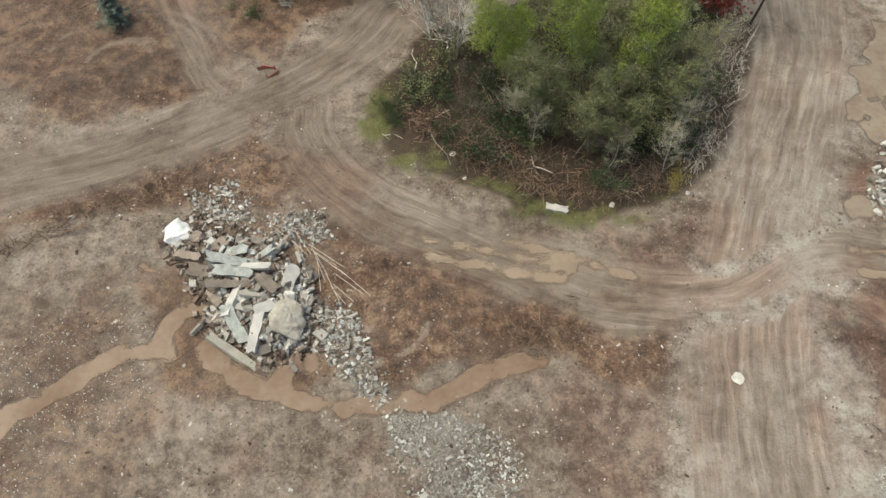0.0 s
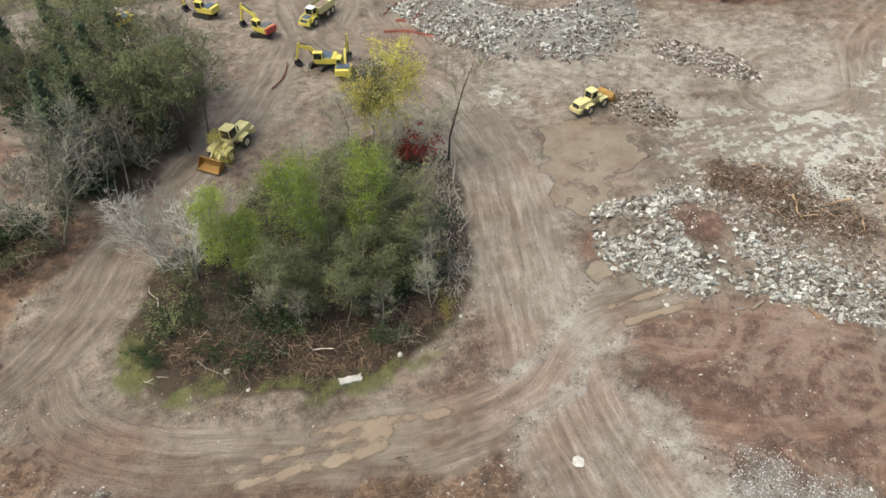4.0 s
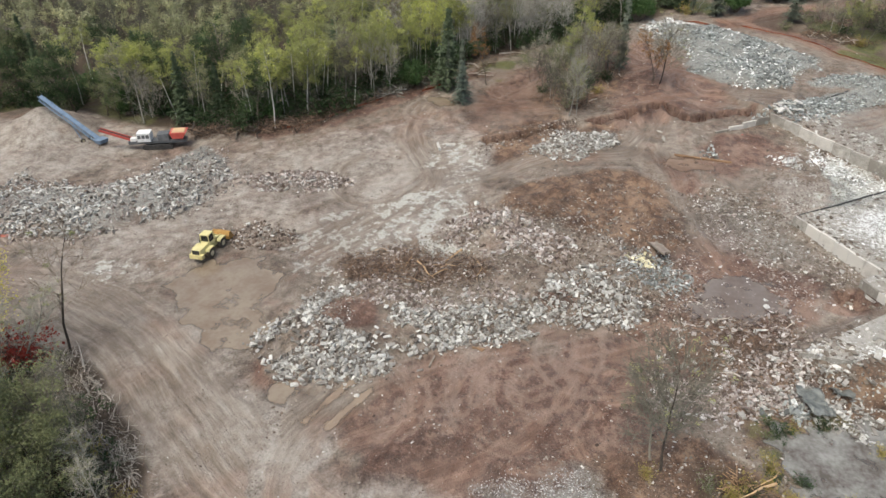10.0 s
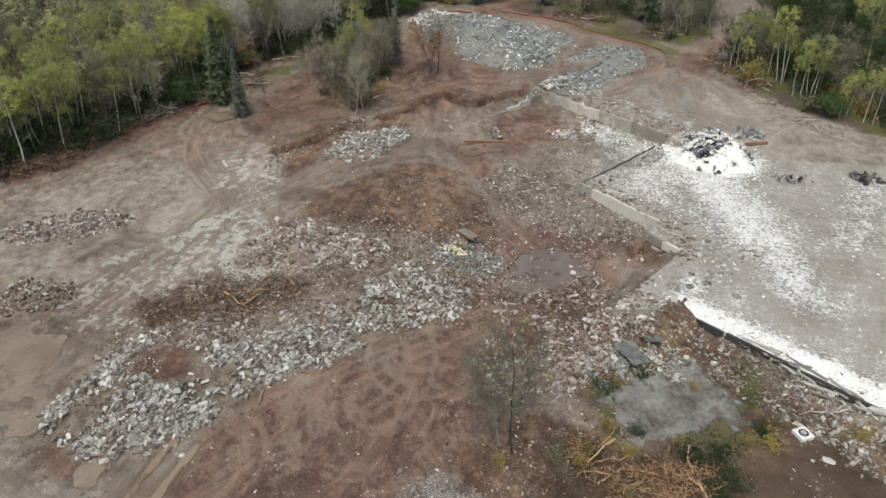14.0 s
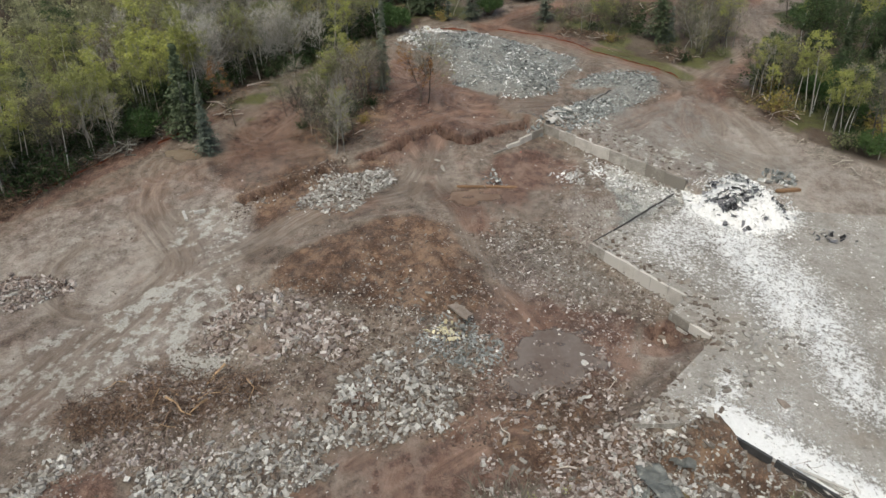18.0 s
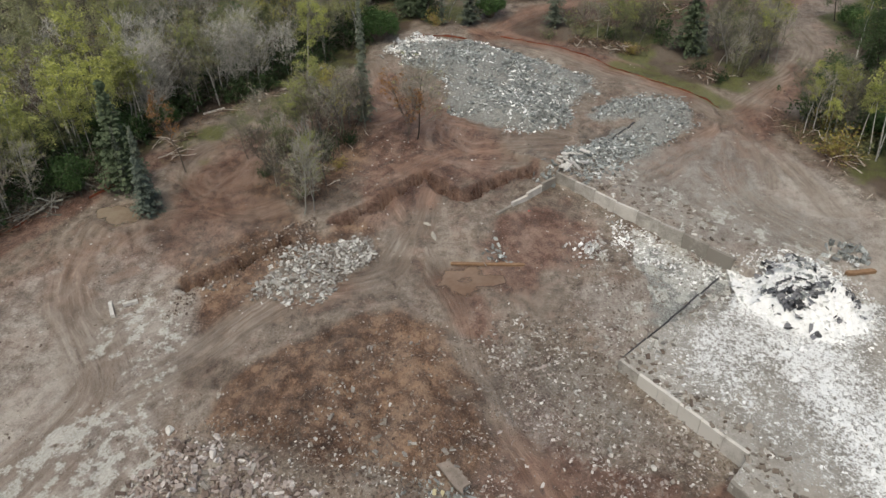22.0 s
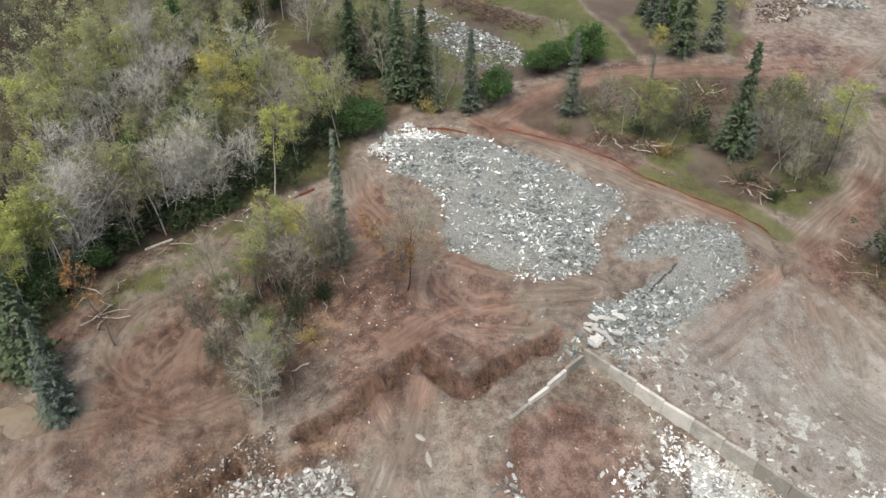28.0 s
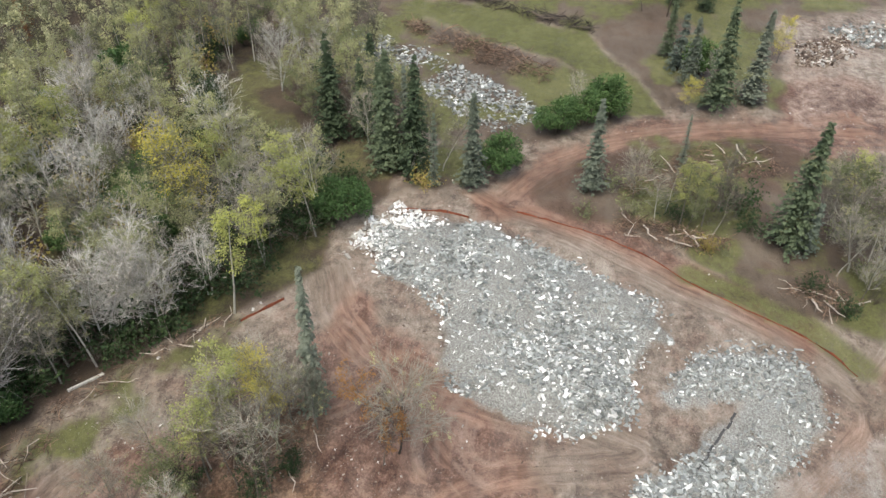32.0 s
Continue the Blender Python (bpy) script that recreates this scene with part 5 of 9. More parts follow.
heap("rubble_heap", [(48, 46), (54, 56), (70, 54), (90, 46), (104, 42), (106, 28), (100, 10), (94, 2), (80, 8), (74, 19), (62, 29), (52, 38)], 8500, 0.06, 0.34, M_PEBBLE, "fine rubble, brick and grit between the blocks", 20, (0.35, 0.7), 0.75, 63, 0.9, 0.9, False, 2.2)
heap("rubble_heap", TRENCH_HEAP, 1700, 0.12, 0.7, M_CHUNK, "flat heap of broken concrete beside a trench", 50, (0.52, 1.0), 0.4, 17, 0.7, 0.7)
heap("crushed_heap", CRUSHED, 17000, 0.06, 0.7, M_GREENCH, "wide heap of crushed grey-green panels and plaster", 170, (0.4, 1.05), 0.8, 18, 0.6, 0.4, True, 3.6)
heap("crushed_heap", CRUSHED_B, 5200, 0.06, 0.62, M_GREENCH, "hooked spread of crushed grey panels above the wall", 80, (0.35, 1.0), 0.7, 19, 0.6, 0.4, True, 3.2)
heap("crushed_heap", [(163, -3), (170, -2.5), (175, -8), (177, -14), (173, -18), (166, -12), (161, -6)], 1500, 0.08, 0.7, M_GREENCH, "crushed grey boards and panels heaped at the wall corner", 60, (0.45, 1.4), 0.4, 43, 0.7, 0.5, True, 3.0)
heap("plaster_heap", [(203, 36), (207, 41), (214, 38), (220, 33), (217, 27), (211, 33), (206, 31)], 700, 0.12, 0.85, M_WHITECH, "white plaster lumps at the crushed heap's far end", 24, (0.5, 1.2), 0.7, 64, 0.8, 0.6)
heap("plaster_heap", CRUSHED, 1100, 0.1, 0.75, M_WHITECH, "white plaster lumps strewn over the crushed heap", 20, (0.5, 1.1), 0.9, 65, 0.7, 0.5, True, 3.0)
heap("plaster_heap", [(138, -24), (142, -27.5), (150, -18), (154, -10), (147, -10), (141, -16), (134, -20)], 1500, 0.06, 0.5, M_WHITECH, "white plaster crumbs heaped before the long wall", 20, (0.3, 0.8), 0.7, 66, 0.7, 0.5, True, 3.0)
heap("rubble_heap", LOW_HEAP, 1705, 0.06, 0.36, M_CHUNK, "low spread of pale broken concrete", 30, (0.30, 0.68), 0.6, 20)
heap("rubble_heap", [(-31, 46), (-26, 46), (-20, 42), (-14, 42.5), (-12, 39), (-20, 39), (-28, 42)], 1700, 0.06, 0.42, M_CHUNK, "strip of pale plaster crumbs", 26, (0.35, 0.7), 0.6, 21)
heap("rubble_heap", [(-13, 31), (-10.5, 30), (-7, 24), (-6.5, 21), (-8.5, 21.5), (-11, 25)], 1300, 0.07, 0.45, M_CHUNK, "ridge of grey rubble crumbs", 24, (0.30, 0.68), 0.3, 22)
heap("rubble_heap", [(84, 2), (96, -10), (84, -12), (76, -14), (68, -6), (66, 2), (74, 4)], 5200, 0.07, 0.62, M_PINKCH, "muddy spread of rubble, brick and timber scraps", 70, (0.4, 1.0), 0.6, 23, 1.0, 0.8, False, 3.0)
heap("rubble_heap", [(80, -12), (82, -20), (78, -24), (72, -20), (72, -8)], 1395, 0.09, 0.50, M_CHUNK, "grey rubble slope below the slab corner", 40, (0.52, 1.10), 0.4, 24)
heap("rubble_heap", [(78, -26), (72, -33), (64, -42), (56, -52), (52, -46), (60, -38), (68, -30), (74, -24)], 2945, 0.07, 0.50, M_CHUNK, "slope of grey rubble and splintered boards below the slab", 50, (0.45, 1.10), 0.4, 25)
heap("rubble_heap", [(122, -8), (144, -25), (150, -17), (158, -6), (150, -2), (134, -4), (124, 2)], 3000, 0.05, 0.34, M_PEBBLE, "pale plaster and concrete crumbs in front of the wall", 24, (0.3, 0.6), 0.6, 26, 0.6, 0.6, False, 3.5)
heap("rubble_heap", [(112, 4), (122, 10), (128, 4), (122, -8), (108, -20), (103, -17), (106, -6)], 5600, 0.06, 0.46, M_PEBBLE, "scattered stones and plaster below the low wall", 40, (0.30, 0.7), 0.5, 27, 0.6, 0.6, False, 3.5)
heap("rubble_heap", [(130, 50), (142, 42), (146, 38), (140, 36), (128, 46), (122, 52)], 1395, 0.06, 0.36, M_BROWNCH, "muddy rubble along the trench edge", 16, (0.38, 0.77), 0.5, 28)
heap("rubble_heap", MOUND, 1500, 0.05, 0.3, M_BROWNCH, "clods and stones on the brown dirt mound", 8, (0.3, 0.5), 0.6, 34, 0.8, 0.8, False, 4.0)
heap("plaster_heap", [(94, 14), (100, 13), (101, 8), (95, 3), (91, 5), (91, 12)], 1085, 0.09, 0.58, M_GREENCH, "heap of grey-green plasterboard and torn insulation", 30, (0.52, 1.19), 0.3, 29, 1.0, 0.6, True)
heap("rubble_heap", [(280, -48), (292, -52), (296, -64), (286, -62), (280, -56)], 1395, 0.18, 0.86, M_BROWNCH, "reddish brick heap on the grey yard", 40, (0.75, 1.70), 0.3, 30)
heap("rubble_heap", [(290, -66), (300, -60), (304, -74), (292, -80)], 775, 0.18, 0.86, M_GREENCH, "dark slate heap on the grey yard", 20, (0.75, 1.70), 0.3, 31)
heap("rubble_heap", [(96, 8), (112, 5), (122, 13), (119, 24), (106, 30), (98, 20)], 1000, 0.06, 0.4, M_PEBBLE, "stones and brick scraps strewn over the mound's flank", 26, (0.35, 0.8), 0.5, 39, 0.9, 0.8, False, 3.0)
heap("crushed_heap", [(290, 60), (279, 36), (260, 14), (251, 9), (246, 16), (252, 27), (265, 37), (278, 52)], 3600, 0.14, 0.9, M_GREENCH, "grey debris spread behind the spruces", 30, (0.60, 1.36), 0.5, 32, 0.7, 0.5, True)

# stones lying about everywhere
def strewn(name, n, lo, hi, mat, label, bounds, seed, reject, size=9, power=2.4):
    rng = np.random.RandomState(seed)
    q = np.stack([rng.uniform(bounds[0], bounds[1], n * 3), rng.uniform(bounds[2], bounds[3], n * 3)], -1)
    keep = rng.uniform(0, 1, len(q)) < np.clip((vnoise(q[:, 0], q[:, 1], size, seed) - 0.42) * 4, 0.04, 1)
    for lay, w in reject:
        keep &= rng.uniform(0, 1, len(q)) > layer_at(lay, q[:, 0], q[:, 1]) * w
    keep &= away(q[:, 0], q[:, 1], SLAB) > 0
    q = q[keep][:n]
    s = lo + (hi - lo) * rng.power(1 / power, len(q)) ** power
    tagged(under(name, chunk_mesh(name, q, s, mat, rng, 0.6, 0.8)), label, "stones", "", "stuff")


NOT = [("litter", 0.9), ("green", 0.4), ("road", 0.75)]
strewn("loose_stones", 16000, 0.04, 0.22, M_PEBBLE, "pale stones and plaster crumbs strewn over the mud", (-62, 60, 4, 60), 41, NOT)
strewn("loose_clods", 9000, 0.08, 0.34, M_BROWNCH, "brown clods of torn-up soil", (-62, 60, 4, 60), 57, NOT + [("road", 0.9)])
strewn("loose_stones", 13000, 0.05, 0.3, M_PEBBLE, "pale stones strewn over the muddy site", (40, 180, -14, 100), 42, NOT)
strewn("loose_stones", 6000, 0.06, 0.4, M_BROWNCH, "muddy clods and stones on open ground", (-62, 180, -20, 140), 43, NOT)
strewn("loose_stones", 6500, 0.06, 0.35, M_PEBBLE, "pale crumbs on the far red soil", (160, 262, -60, 45), 44, NOT)
strewn("loose_stones", 2600, 0.06, 0.36, M_PEBBLE, "stones and plaster crumbs on the soil below the slab", (44, 76, -34, 8), 58, [("road", 0.7)])
strewn("loose_clods", 3200, 0.08, 0.4, M_BROWNCH, "dark clods and roots in the torn soil", (40, 66, -34, 10), 59, [("road", 0.5)])
strewn("loose_stones", 4500, 0.08, 0.46, M_PINKCH, "pale brick and plaster pieces on the soil below the low wall", (86, 128, -24, 8), 60, NOT)
rng = np.random.RandomState(45)
for nm, poly, n, seed in (("gravel", GRAVEL_PATCH, 3200, 46), ("gravel", GRAVEL_WEST, 2200, 47)):
    at = scatter_in(poly, n, rng, 0.3, 4, seed)
    tagged(under(nm, chunk_mesh(nm, at, rng.uniform(0.05, 0.15, n), M_GRAVEL, rng, 1, 0.9)), "patch of grey gravel on the mud", "gravel", "", "stuff")
# crumbs on the slab
at = scatter_in([(119, -11), (107, -23), (98, -26), (84, -16), (84, -22), (66, -42), (90, -70), (128, -75), (135, -28), (126, -16)], 14000, rng, 0.6, 6, 48)
chance = np.full(len(at), 0.07)
for (x0, y0), (x1, y1), r0, r1, much in DUST_LINES:
    ux, uy = x1 - x0, y1 - y0
    along = np.clip(((at[:, 0] - x0) * ux + (at[:, 1] - y0) * uy) / (ux * ux + uy * uy), 0, 1)
    chance = np.maximum(chance, 0.9 * much * smooth(r1, r0, np.hypot(at[:, 0] - x0 - along * ux, at[:, 1] - y0 - along * uy)))
at = at[rng.uniform(0, 1, len(at)) < chance]
n = len(at)
sz = 0.06 + 0.36 * rng.uniform(0, 1, n) ** 3.5
me = chunk_mesh("slab_crumbs", at, sz, M_WHITECH, rng, 0.4, 0.4, zadd=np.maximum(0, 3.63 - ground_z(at[:, 0], at[:, 1])))
tagged(under("slab_crumbs", me), "white plaster and foam crumbs on the concrete slab", "debris", "", "stuff")
at = scatter_in([(119, -11), (107, -23), (98, -26), (84, -16), (84, -22), (66, -42), (90, -70), (128, -75), (135, -28), (126, -16)], 1000, rng, 0.7, 5, 49)
sz = 0.06 + 0.24 * rng.power(0.4, 1000) ** 3
me = chunk_mesh("slab_scraps", at, sz, M_BROWNCH, rng, 0.4, 0.4, zadd=np.maximum(0, 3.63 - ground_z(at[:, 0], at[:, 1])))
tagged(under("slab_scraps", me), "dark muddy scraps on the concrete slab", "debris", "", "stuff")

# broken pieces along the slab's ragged edges and on the strip
for nm, poly, n, lab, sd in (("edge_rubble", [(101, -25), (83, -12.5), (79.5, -11), (80.5, -22), (84.5, -20), (86, -15.5), (99, -27)], 420, "grey broken pieces along the ragged slab strip", 51),
                             ("edge_rubble", [(99, -27), (105, -31), (100, -36), (88, -27), (84, -21), (88, -20)], 420, "debris line across the slab strip", 52),
                             ("edge_rubble", [(121, -8.5), (106, -21.5), (102, -18), (98, -23), (100, -26), (108, -25), (122, -12)], 520, "broken pieces along the low wall", 53),
                             ("edge_rubble", [(120, -9), (140, -24.5), (142, -27), (138, -28), (119, -12)], 420, "broken pieces along the cracked joint", 54),
                             ("edge_rubble", [(142, -28), (164, -3), (168, -8), (150, -30), (146, -36)], 420, "crumbs behind the long wall", 55)):
    r_ = np.random.RandomState(sd)
    at = scatter_in(poly, n, r_, 0.5, 4, sd, 0.6)
    sz = 0.08 + 0.75 * r_.uniform(0, 1, n) ** 3
    up_ = np.where(away(at[:, 0], at[:, 1], SLAB) < 0, np.maximum(0, 3.6 - ground_z(at[:, 0], at[:, 1])), 0)
    tagged(under(nm, chunk_mesh(nm, at, sz, (M_CHUNK, M_PEBBLE)[sd % 2], r_, 0.5, 0.7, zadd=up_)), lab, "rubble", "", "stuff")

# ---------------------------------------------------------------- trees
def tubes(segs, sides=5):
    """Tapered tubes as one array of corners and faces: each is a start, an end and two radii."""
    if not segs:
        return np.zeros((0, 3)), np.zeros((0, 4), int)
    a = np.array([s[0] for s in segs], float)
    b = np.array([s[1] for s in segs], float)
    r0, r1 = np.array([s[2] for s in segs]), np.array([s[3] for s in segs])
    d = b - a
    d /= np.linalg.norm(d, axis=1, keepdims=True) + 1e-9
    ref = np.where(np.abs(d[:, 2:3]) > 0.9, [[1.0, 0, 0]], [[0, 0, 1.0]])
    u = np.cross(d, ref)
    u /= np.linalg.norm(u, axis=1, keepdims=True)
    w = np.cross(d, u)
    ang = np.arange(sides) * 2 * np.pi / sides
    ring = u[:, None, :] * np.cos(ang)[None, :, None] + w[:, None, :] * np.sin(ang)[None, :, None]
    v = np.concatenate([a[:, None] + ring * r0[:, None, None], b[:, None] + ring * r1[:, None, None]], 1).reshape(-1, 3)
    k = np.arange(sides)
    f = np.stack([k, (k + 1) % sides, (k + 1) % sides + sides, k + sides], -1)
    return v, (f[None] + (np.arange(len(segs)) * 2 * sides)[:, None, None]).reshape(-1, 4)


def ribbons(segs, rng):
    """Twigs too thin to show their roundness."""
    a, b = np.array([s[0] for s in segs]), np.array([s[1] for s in segs])
    r = np.array([s[2] for s in segs])[:, None]
    w = np.cross(b - a, rng.normal(0, 1, a.shape))
    w = w / (np.linalg.norm(w, axis=1, keepdims=True) + 1e-9) * r
    v = np.stack([a - w, a + w, b + w * 0.35, b - w * 0.35], 1).reshape(-1, 3)
    return v, np.arange(len(segs) * 4).reshape(-1, 4)


def leaf_cards(at, size, rng, up=0.3):
    """Small leaf clumps, each a bent diamond of its own."""
    n = len(at)
    t = rng.normal(0, 1, (n, 3))
    t[:, 2] *= 0.6
    t /= np.linalg.norm(t, axis=1, keepdims=True)
    s = rng.normal(0, 1, (n, 3)) + [0, 0, up]
    s = np.cross(t, s)
    s /= np.linalg.norm(s, axis=1, keepdims=True)
    k = (size * rng.uniform(0.6, 1.35, n))[:, None]
    p = np.asarray(at)
    v = np.stack([p - t * k * 0.6, p + s * k * 0.38, p + t * k * 0.6, p - s * k * 0.38], 1)
    return v.reshape(-1, 3), np.arange(n * 4).reshape(n, 4)


def limb(rng, a, d, length, r, bend, n=3, crook=0.18):
    """A bent limb as a chain of tubes; gives the tubes and points along it."""
    segs, pts = [], [np.array(a, float)]
    d = np.array(d, float)
    for i in range(n):
        d = d + rng.normal(0, crook, 3) + np.array([0, 0, bend])
        d /= np.linalg.norm(d)
        b = pts[-1] + d * length / n
        segs.append((pts[-1], b, r * (1 - i / n * 0.8), r * (1 - (i + 1) / n * 0.8)))
        pts.append(b)
    return segs, pts, d


def broadleaf(seed, h, spread, leaf, leaves, leaf_size, bark, twig, twigs=5, limbs=18, clear=0.3, stems=1, lean=0.05, bushy=0.0, crook=0.14):
    """Meshes of a leafy or bare tree: trunk, limbs with twigs, and crown."""
    rng = np.random.RandomState(seed)
    trunk, branch, fine, tips = [], [], [], []
    for st in range(stems):
        a0 = rng.uniform(0, 6.3)
        d0 = np.array([math.cos(a0) * (lean + 0.22 * (stems > 1)), math.sin(a0) * (lean + 0.22 * (stems > 1)), 1.0])
        hh = h * rng.uniform(0.75, 1.0) if st else h
        base = np.array([math.cos(a0), math.sin(a0), 0]) * (0.4 * (stems > 1))
        base[2] = -0.3
        segs, pts, _ = limb(rng, base, d0, hh * 0.97, 0.0085 * h + 0.03, 0.06, 7, crook)
        trunk += segs
        for i in range(limbs):
            t = clear + (1 - clear) * ((i + rng.uniform(0, 1)) / limbs)
            q = t * 7
            j = min(6, int(q))
            p = pts[j] + (pts[j + 1] - pts[j]) * (q - j)
            a = i * 2.4 + rng.uniform(-0.5, 0.5)
            up = rng.uniform(0.35, 0.95) + t * 0.4
            ln = spread * (0.25 + 0.8 * math.sin(math.pi * min(1.0, 0.22 + 0.7 * (t - clear) / (1 - clear)))) * rng.uniform(0.7, 1.2) + 0.3
            s1, p1, _ = limb(rng, p, (math.cos(a), math.sin(a), up), ln, 0.035 * (1.1 - t) + 0.015, 0.1, 3)
            branch += s1
            for m in range(twigs):
                w = rng.uniform(0.25, 1.0) * 3
                jj = min(2, int(w))
                p2 = p1[jj] + (p1[jj + 1] - p1[jj]) * (w - jj)
                dd = rng.normal(0, 0.55, 3) + np.array([math.cos(a) * 0.8, math.sin(a) * 0.8, 0.85])
                dd /= np.linalg.norm(dd)
                l2 = ln * rng.uniform(0.25, 0.55) + 0.3
                e = p2 + dd * l2
                fine.append((p2, e, 0.03, 0.006))
                tips.append((p2 + dd * l2 * 0.55))
                tips.append(e)
                for _ in range(3):
                    d3 = dd + rng.normal(0, 0.6, 3)
                    d3 /= np.linalg.norm(d3)
                    p3 = p2 + dd * l2 * rng.uniform(0.3, 0.95)
                    e3 = p3 + d3 * l2 * rng.uniform(0.35, 0.7)
                    fine.append((p3, e3, 0.022, 0.003))
                    tips.append(e3)
    out = {}
    v, f = tubes(trunk, 7)
    out["trunk"] = grid_mesh("trunk", v, f, bark, True)
    v1, f1 = tubes(branch, 4)
    v2, f2 = ribbons(fine, rng)
    out["branchwork"] = grid_mesh("branchwork", np.concatenate([v1, v2]), np.concatenate([f1, f2 + len(v1)]), twig)
    if leaves:
        tips = np.array(tips)
        clumps = tips[rng.randint(0, len(tips), max(1, leaves // 26))]  # leaves sit in tufts with gaps between them
        at = clumps[rng.randint(0, len(clumps), leaves)] + rng.normal(0, 0.16 + bushy * 0.75, (leaves, 3)) * np.array([1, 1, 0.75])
        v, f = leaf_cards(at, leaf_size, rng)
        out["crown"] = grid_mesh("crown", v, f, leaf)
    return out


def spruce(seed, h, r, leaf, bark, levels=20, thin=1.0):
    """Meshes of a spruce: trunk, and a crown of drooping feathered boughs."""
    rng = np.random.RandomState(seed)
    segs = [(np.array([0, 0, -0.3]), np.array([0, 0, h * 0.6]), 0.012 * h + 0.05, 0.006 * h + 0.03), (np.array([0, 0, h * 0.6]), np.array([0, 0, h * 0.98]), 0.006 * h + 0.03, 0.02)]
    out = {}
    v, f = tubes(segs, 7)
    out["trunk"] = grid_mesh("trunk", v, f, bark, True)
    V, F = [], []
    side_full = [rng.uniform(0.85, 1.12) for _ in range(6)]
    for lv in range(levels):
        t = (lv + rng.uniform(0.0, 0.6)) / levels
        z = h * (0.07 + 0.92 * t) + rng.uniform(-0.45, 0.45)
        ln = (r * (1 - t) ** 0.8 + 0.15) * rng.uniform(0.7, 1.15)
        nb = max(5, int(9.5 * (1 - t * 0.35) * thin))
        for b in range(nb):
            a = lv * 1.1 + b * 6.283 / nb + rng.uniform(-0.5, 0.5)
            L = ln * rng.uniform(0.66, 1.06) * side_full[int(a / 6.2832 * 6) % 6]
            dx, dy = math.cos(a), math.sin(a)
            lift = rng.uniform(-0.2, 0.3)
            n = max(3, int(L / 0.36))
            for i in range(n):
                s = (i + 0.2) / n
                c = np.array([dx * L * s, dy * L * s, z + L * (lift * s - 0.36 * s * s) + rng.uniform(-0.38, 0.3)])
                for side in (-1, 1):
                    w = (0.55 * (1.05 - s) * min(1, L) + 0.18) * rng.uniform(0.5, 1.5)
                    d = np.array([dx * 0.42 - dy * side * w, dy * 0.42 + dx * side * w, -0.1 - rng.uniform(0, 0.3)]) * rng.uniform(0.5, 0.95)
                    n0 = len(V)
                    pw = np.array([-d[1], d[0], rng.uniform(-0.3, 0.3)])
                    pw = pw / (np.linalg.norm(pw) + 1e-6) * rng.uniform(0.12, 0.27)
                    V += [c - pw, c + pw, c + d * 0.8 + pw * 0.5, c + d * 0.85 - pw * 0.5]
                    F.append((n0, n0 + 1, n0 + 2, n0 + 3))
    out["crown"] = grid_mesh("crown", np.array(V), np.array(F), leaf)
    return out


def shrub(seed, h, r, leaf, leaves, size, twig):
    rng = np.random.RandomState(seed)
    segs, tips = [], []
    for i in range(17):
        a, o = rng.uniform(0, 6.3), rng.uniform(0.2, 1.0)
        s, p, d = limb(rng, (math.cos(a) * 0.2, math.sin(a) * 0.2, -0.1), (math.cos(a) * o, math.sin(a) * o, 1), rng.uniform(0.6, 1.0) * h, 0.03, 0.02, 3)
        segs += s
        tips += p[1:]
        for _ in range(4):
            q = p[rng.randint(1, 4)]
            dd = rng.normal(0, 0.6, 3) + [math.cos(a) * 0.5, math.sin(a) * 0.5, 0.4]
            e = q + dd * r * 0.45
            segs.append((q, e, 0.015, 0.004))
            tips.append(e)
    out = {}
    v, f = tubes(segs, 3)
    out["stem_tuft"] = grid_mesh("stem_tuft", v, f, twig)
    if leaves:
        tips = np.array(tips)
        v, f = leaf_cards(tips[rng.randint(0, len(tips), leaves)] + rng.normal(0, 0.18, (leaves, 3)), size, rng)
        out["crown"] = grid_mesh("crown", v, f, leaf)
    return out


def bush(seed, h, r, leaf, leaves, size, twig):
    """A dense evergreen: many rounded tufts of small leaves round short stems."""
    rng = np.random.RandomState(seed)
    segs, at = [], []
    for i in range(34):
        a, o = rng.uniform(0, 6.3), math.sqrt(rng.uniform(0, 1)) * r * 0.8
        top = h * (0.35 + 0.6 * rng.uniform(0, 1) * (1 - (o / r) ** 2))
        c = np.array([math.cos(a) * o, math.sin(a) * o, top])
        segs.append((np.array([c[0] * 0.15, c[1] * 0.15, -0.2]), c, 0.06, 0.02))
        k = rng.normal(0, 1, (leaves // 34, 3))
        k /= np.linalg.norm(k, axis=1, keepdims=True)
        at.append(c + k * rng.uniform(0.55, 1.0, (len(k), 1)) * np.array([r * 0.34, r * 0.34, h * 0.2]))
    out = {}
    v, f = tubes(segs, 3)
    out["stem_tuft"] = grid_mesh("stem_tuft", v, f, twig)
    v, f = leaf_cards(np.concatenate(at), size, rng)
    out["crown"] = grid_mesh("crown", v, f, leaf)
    return out


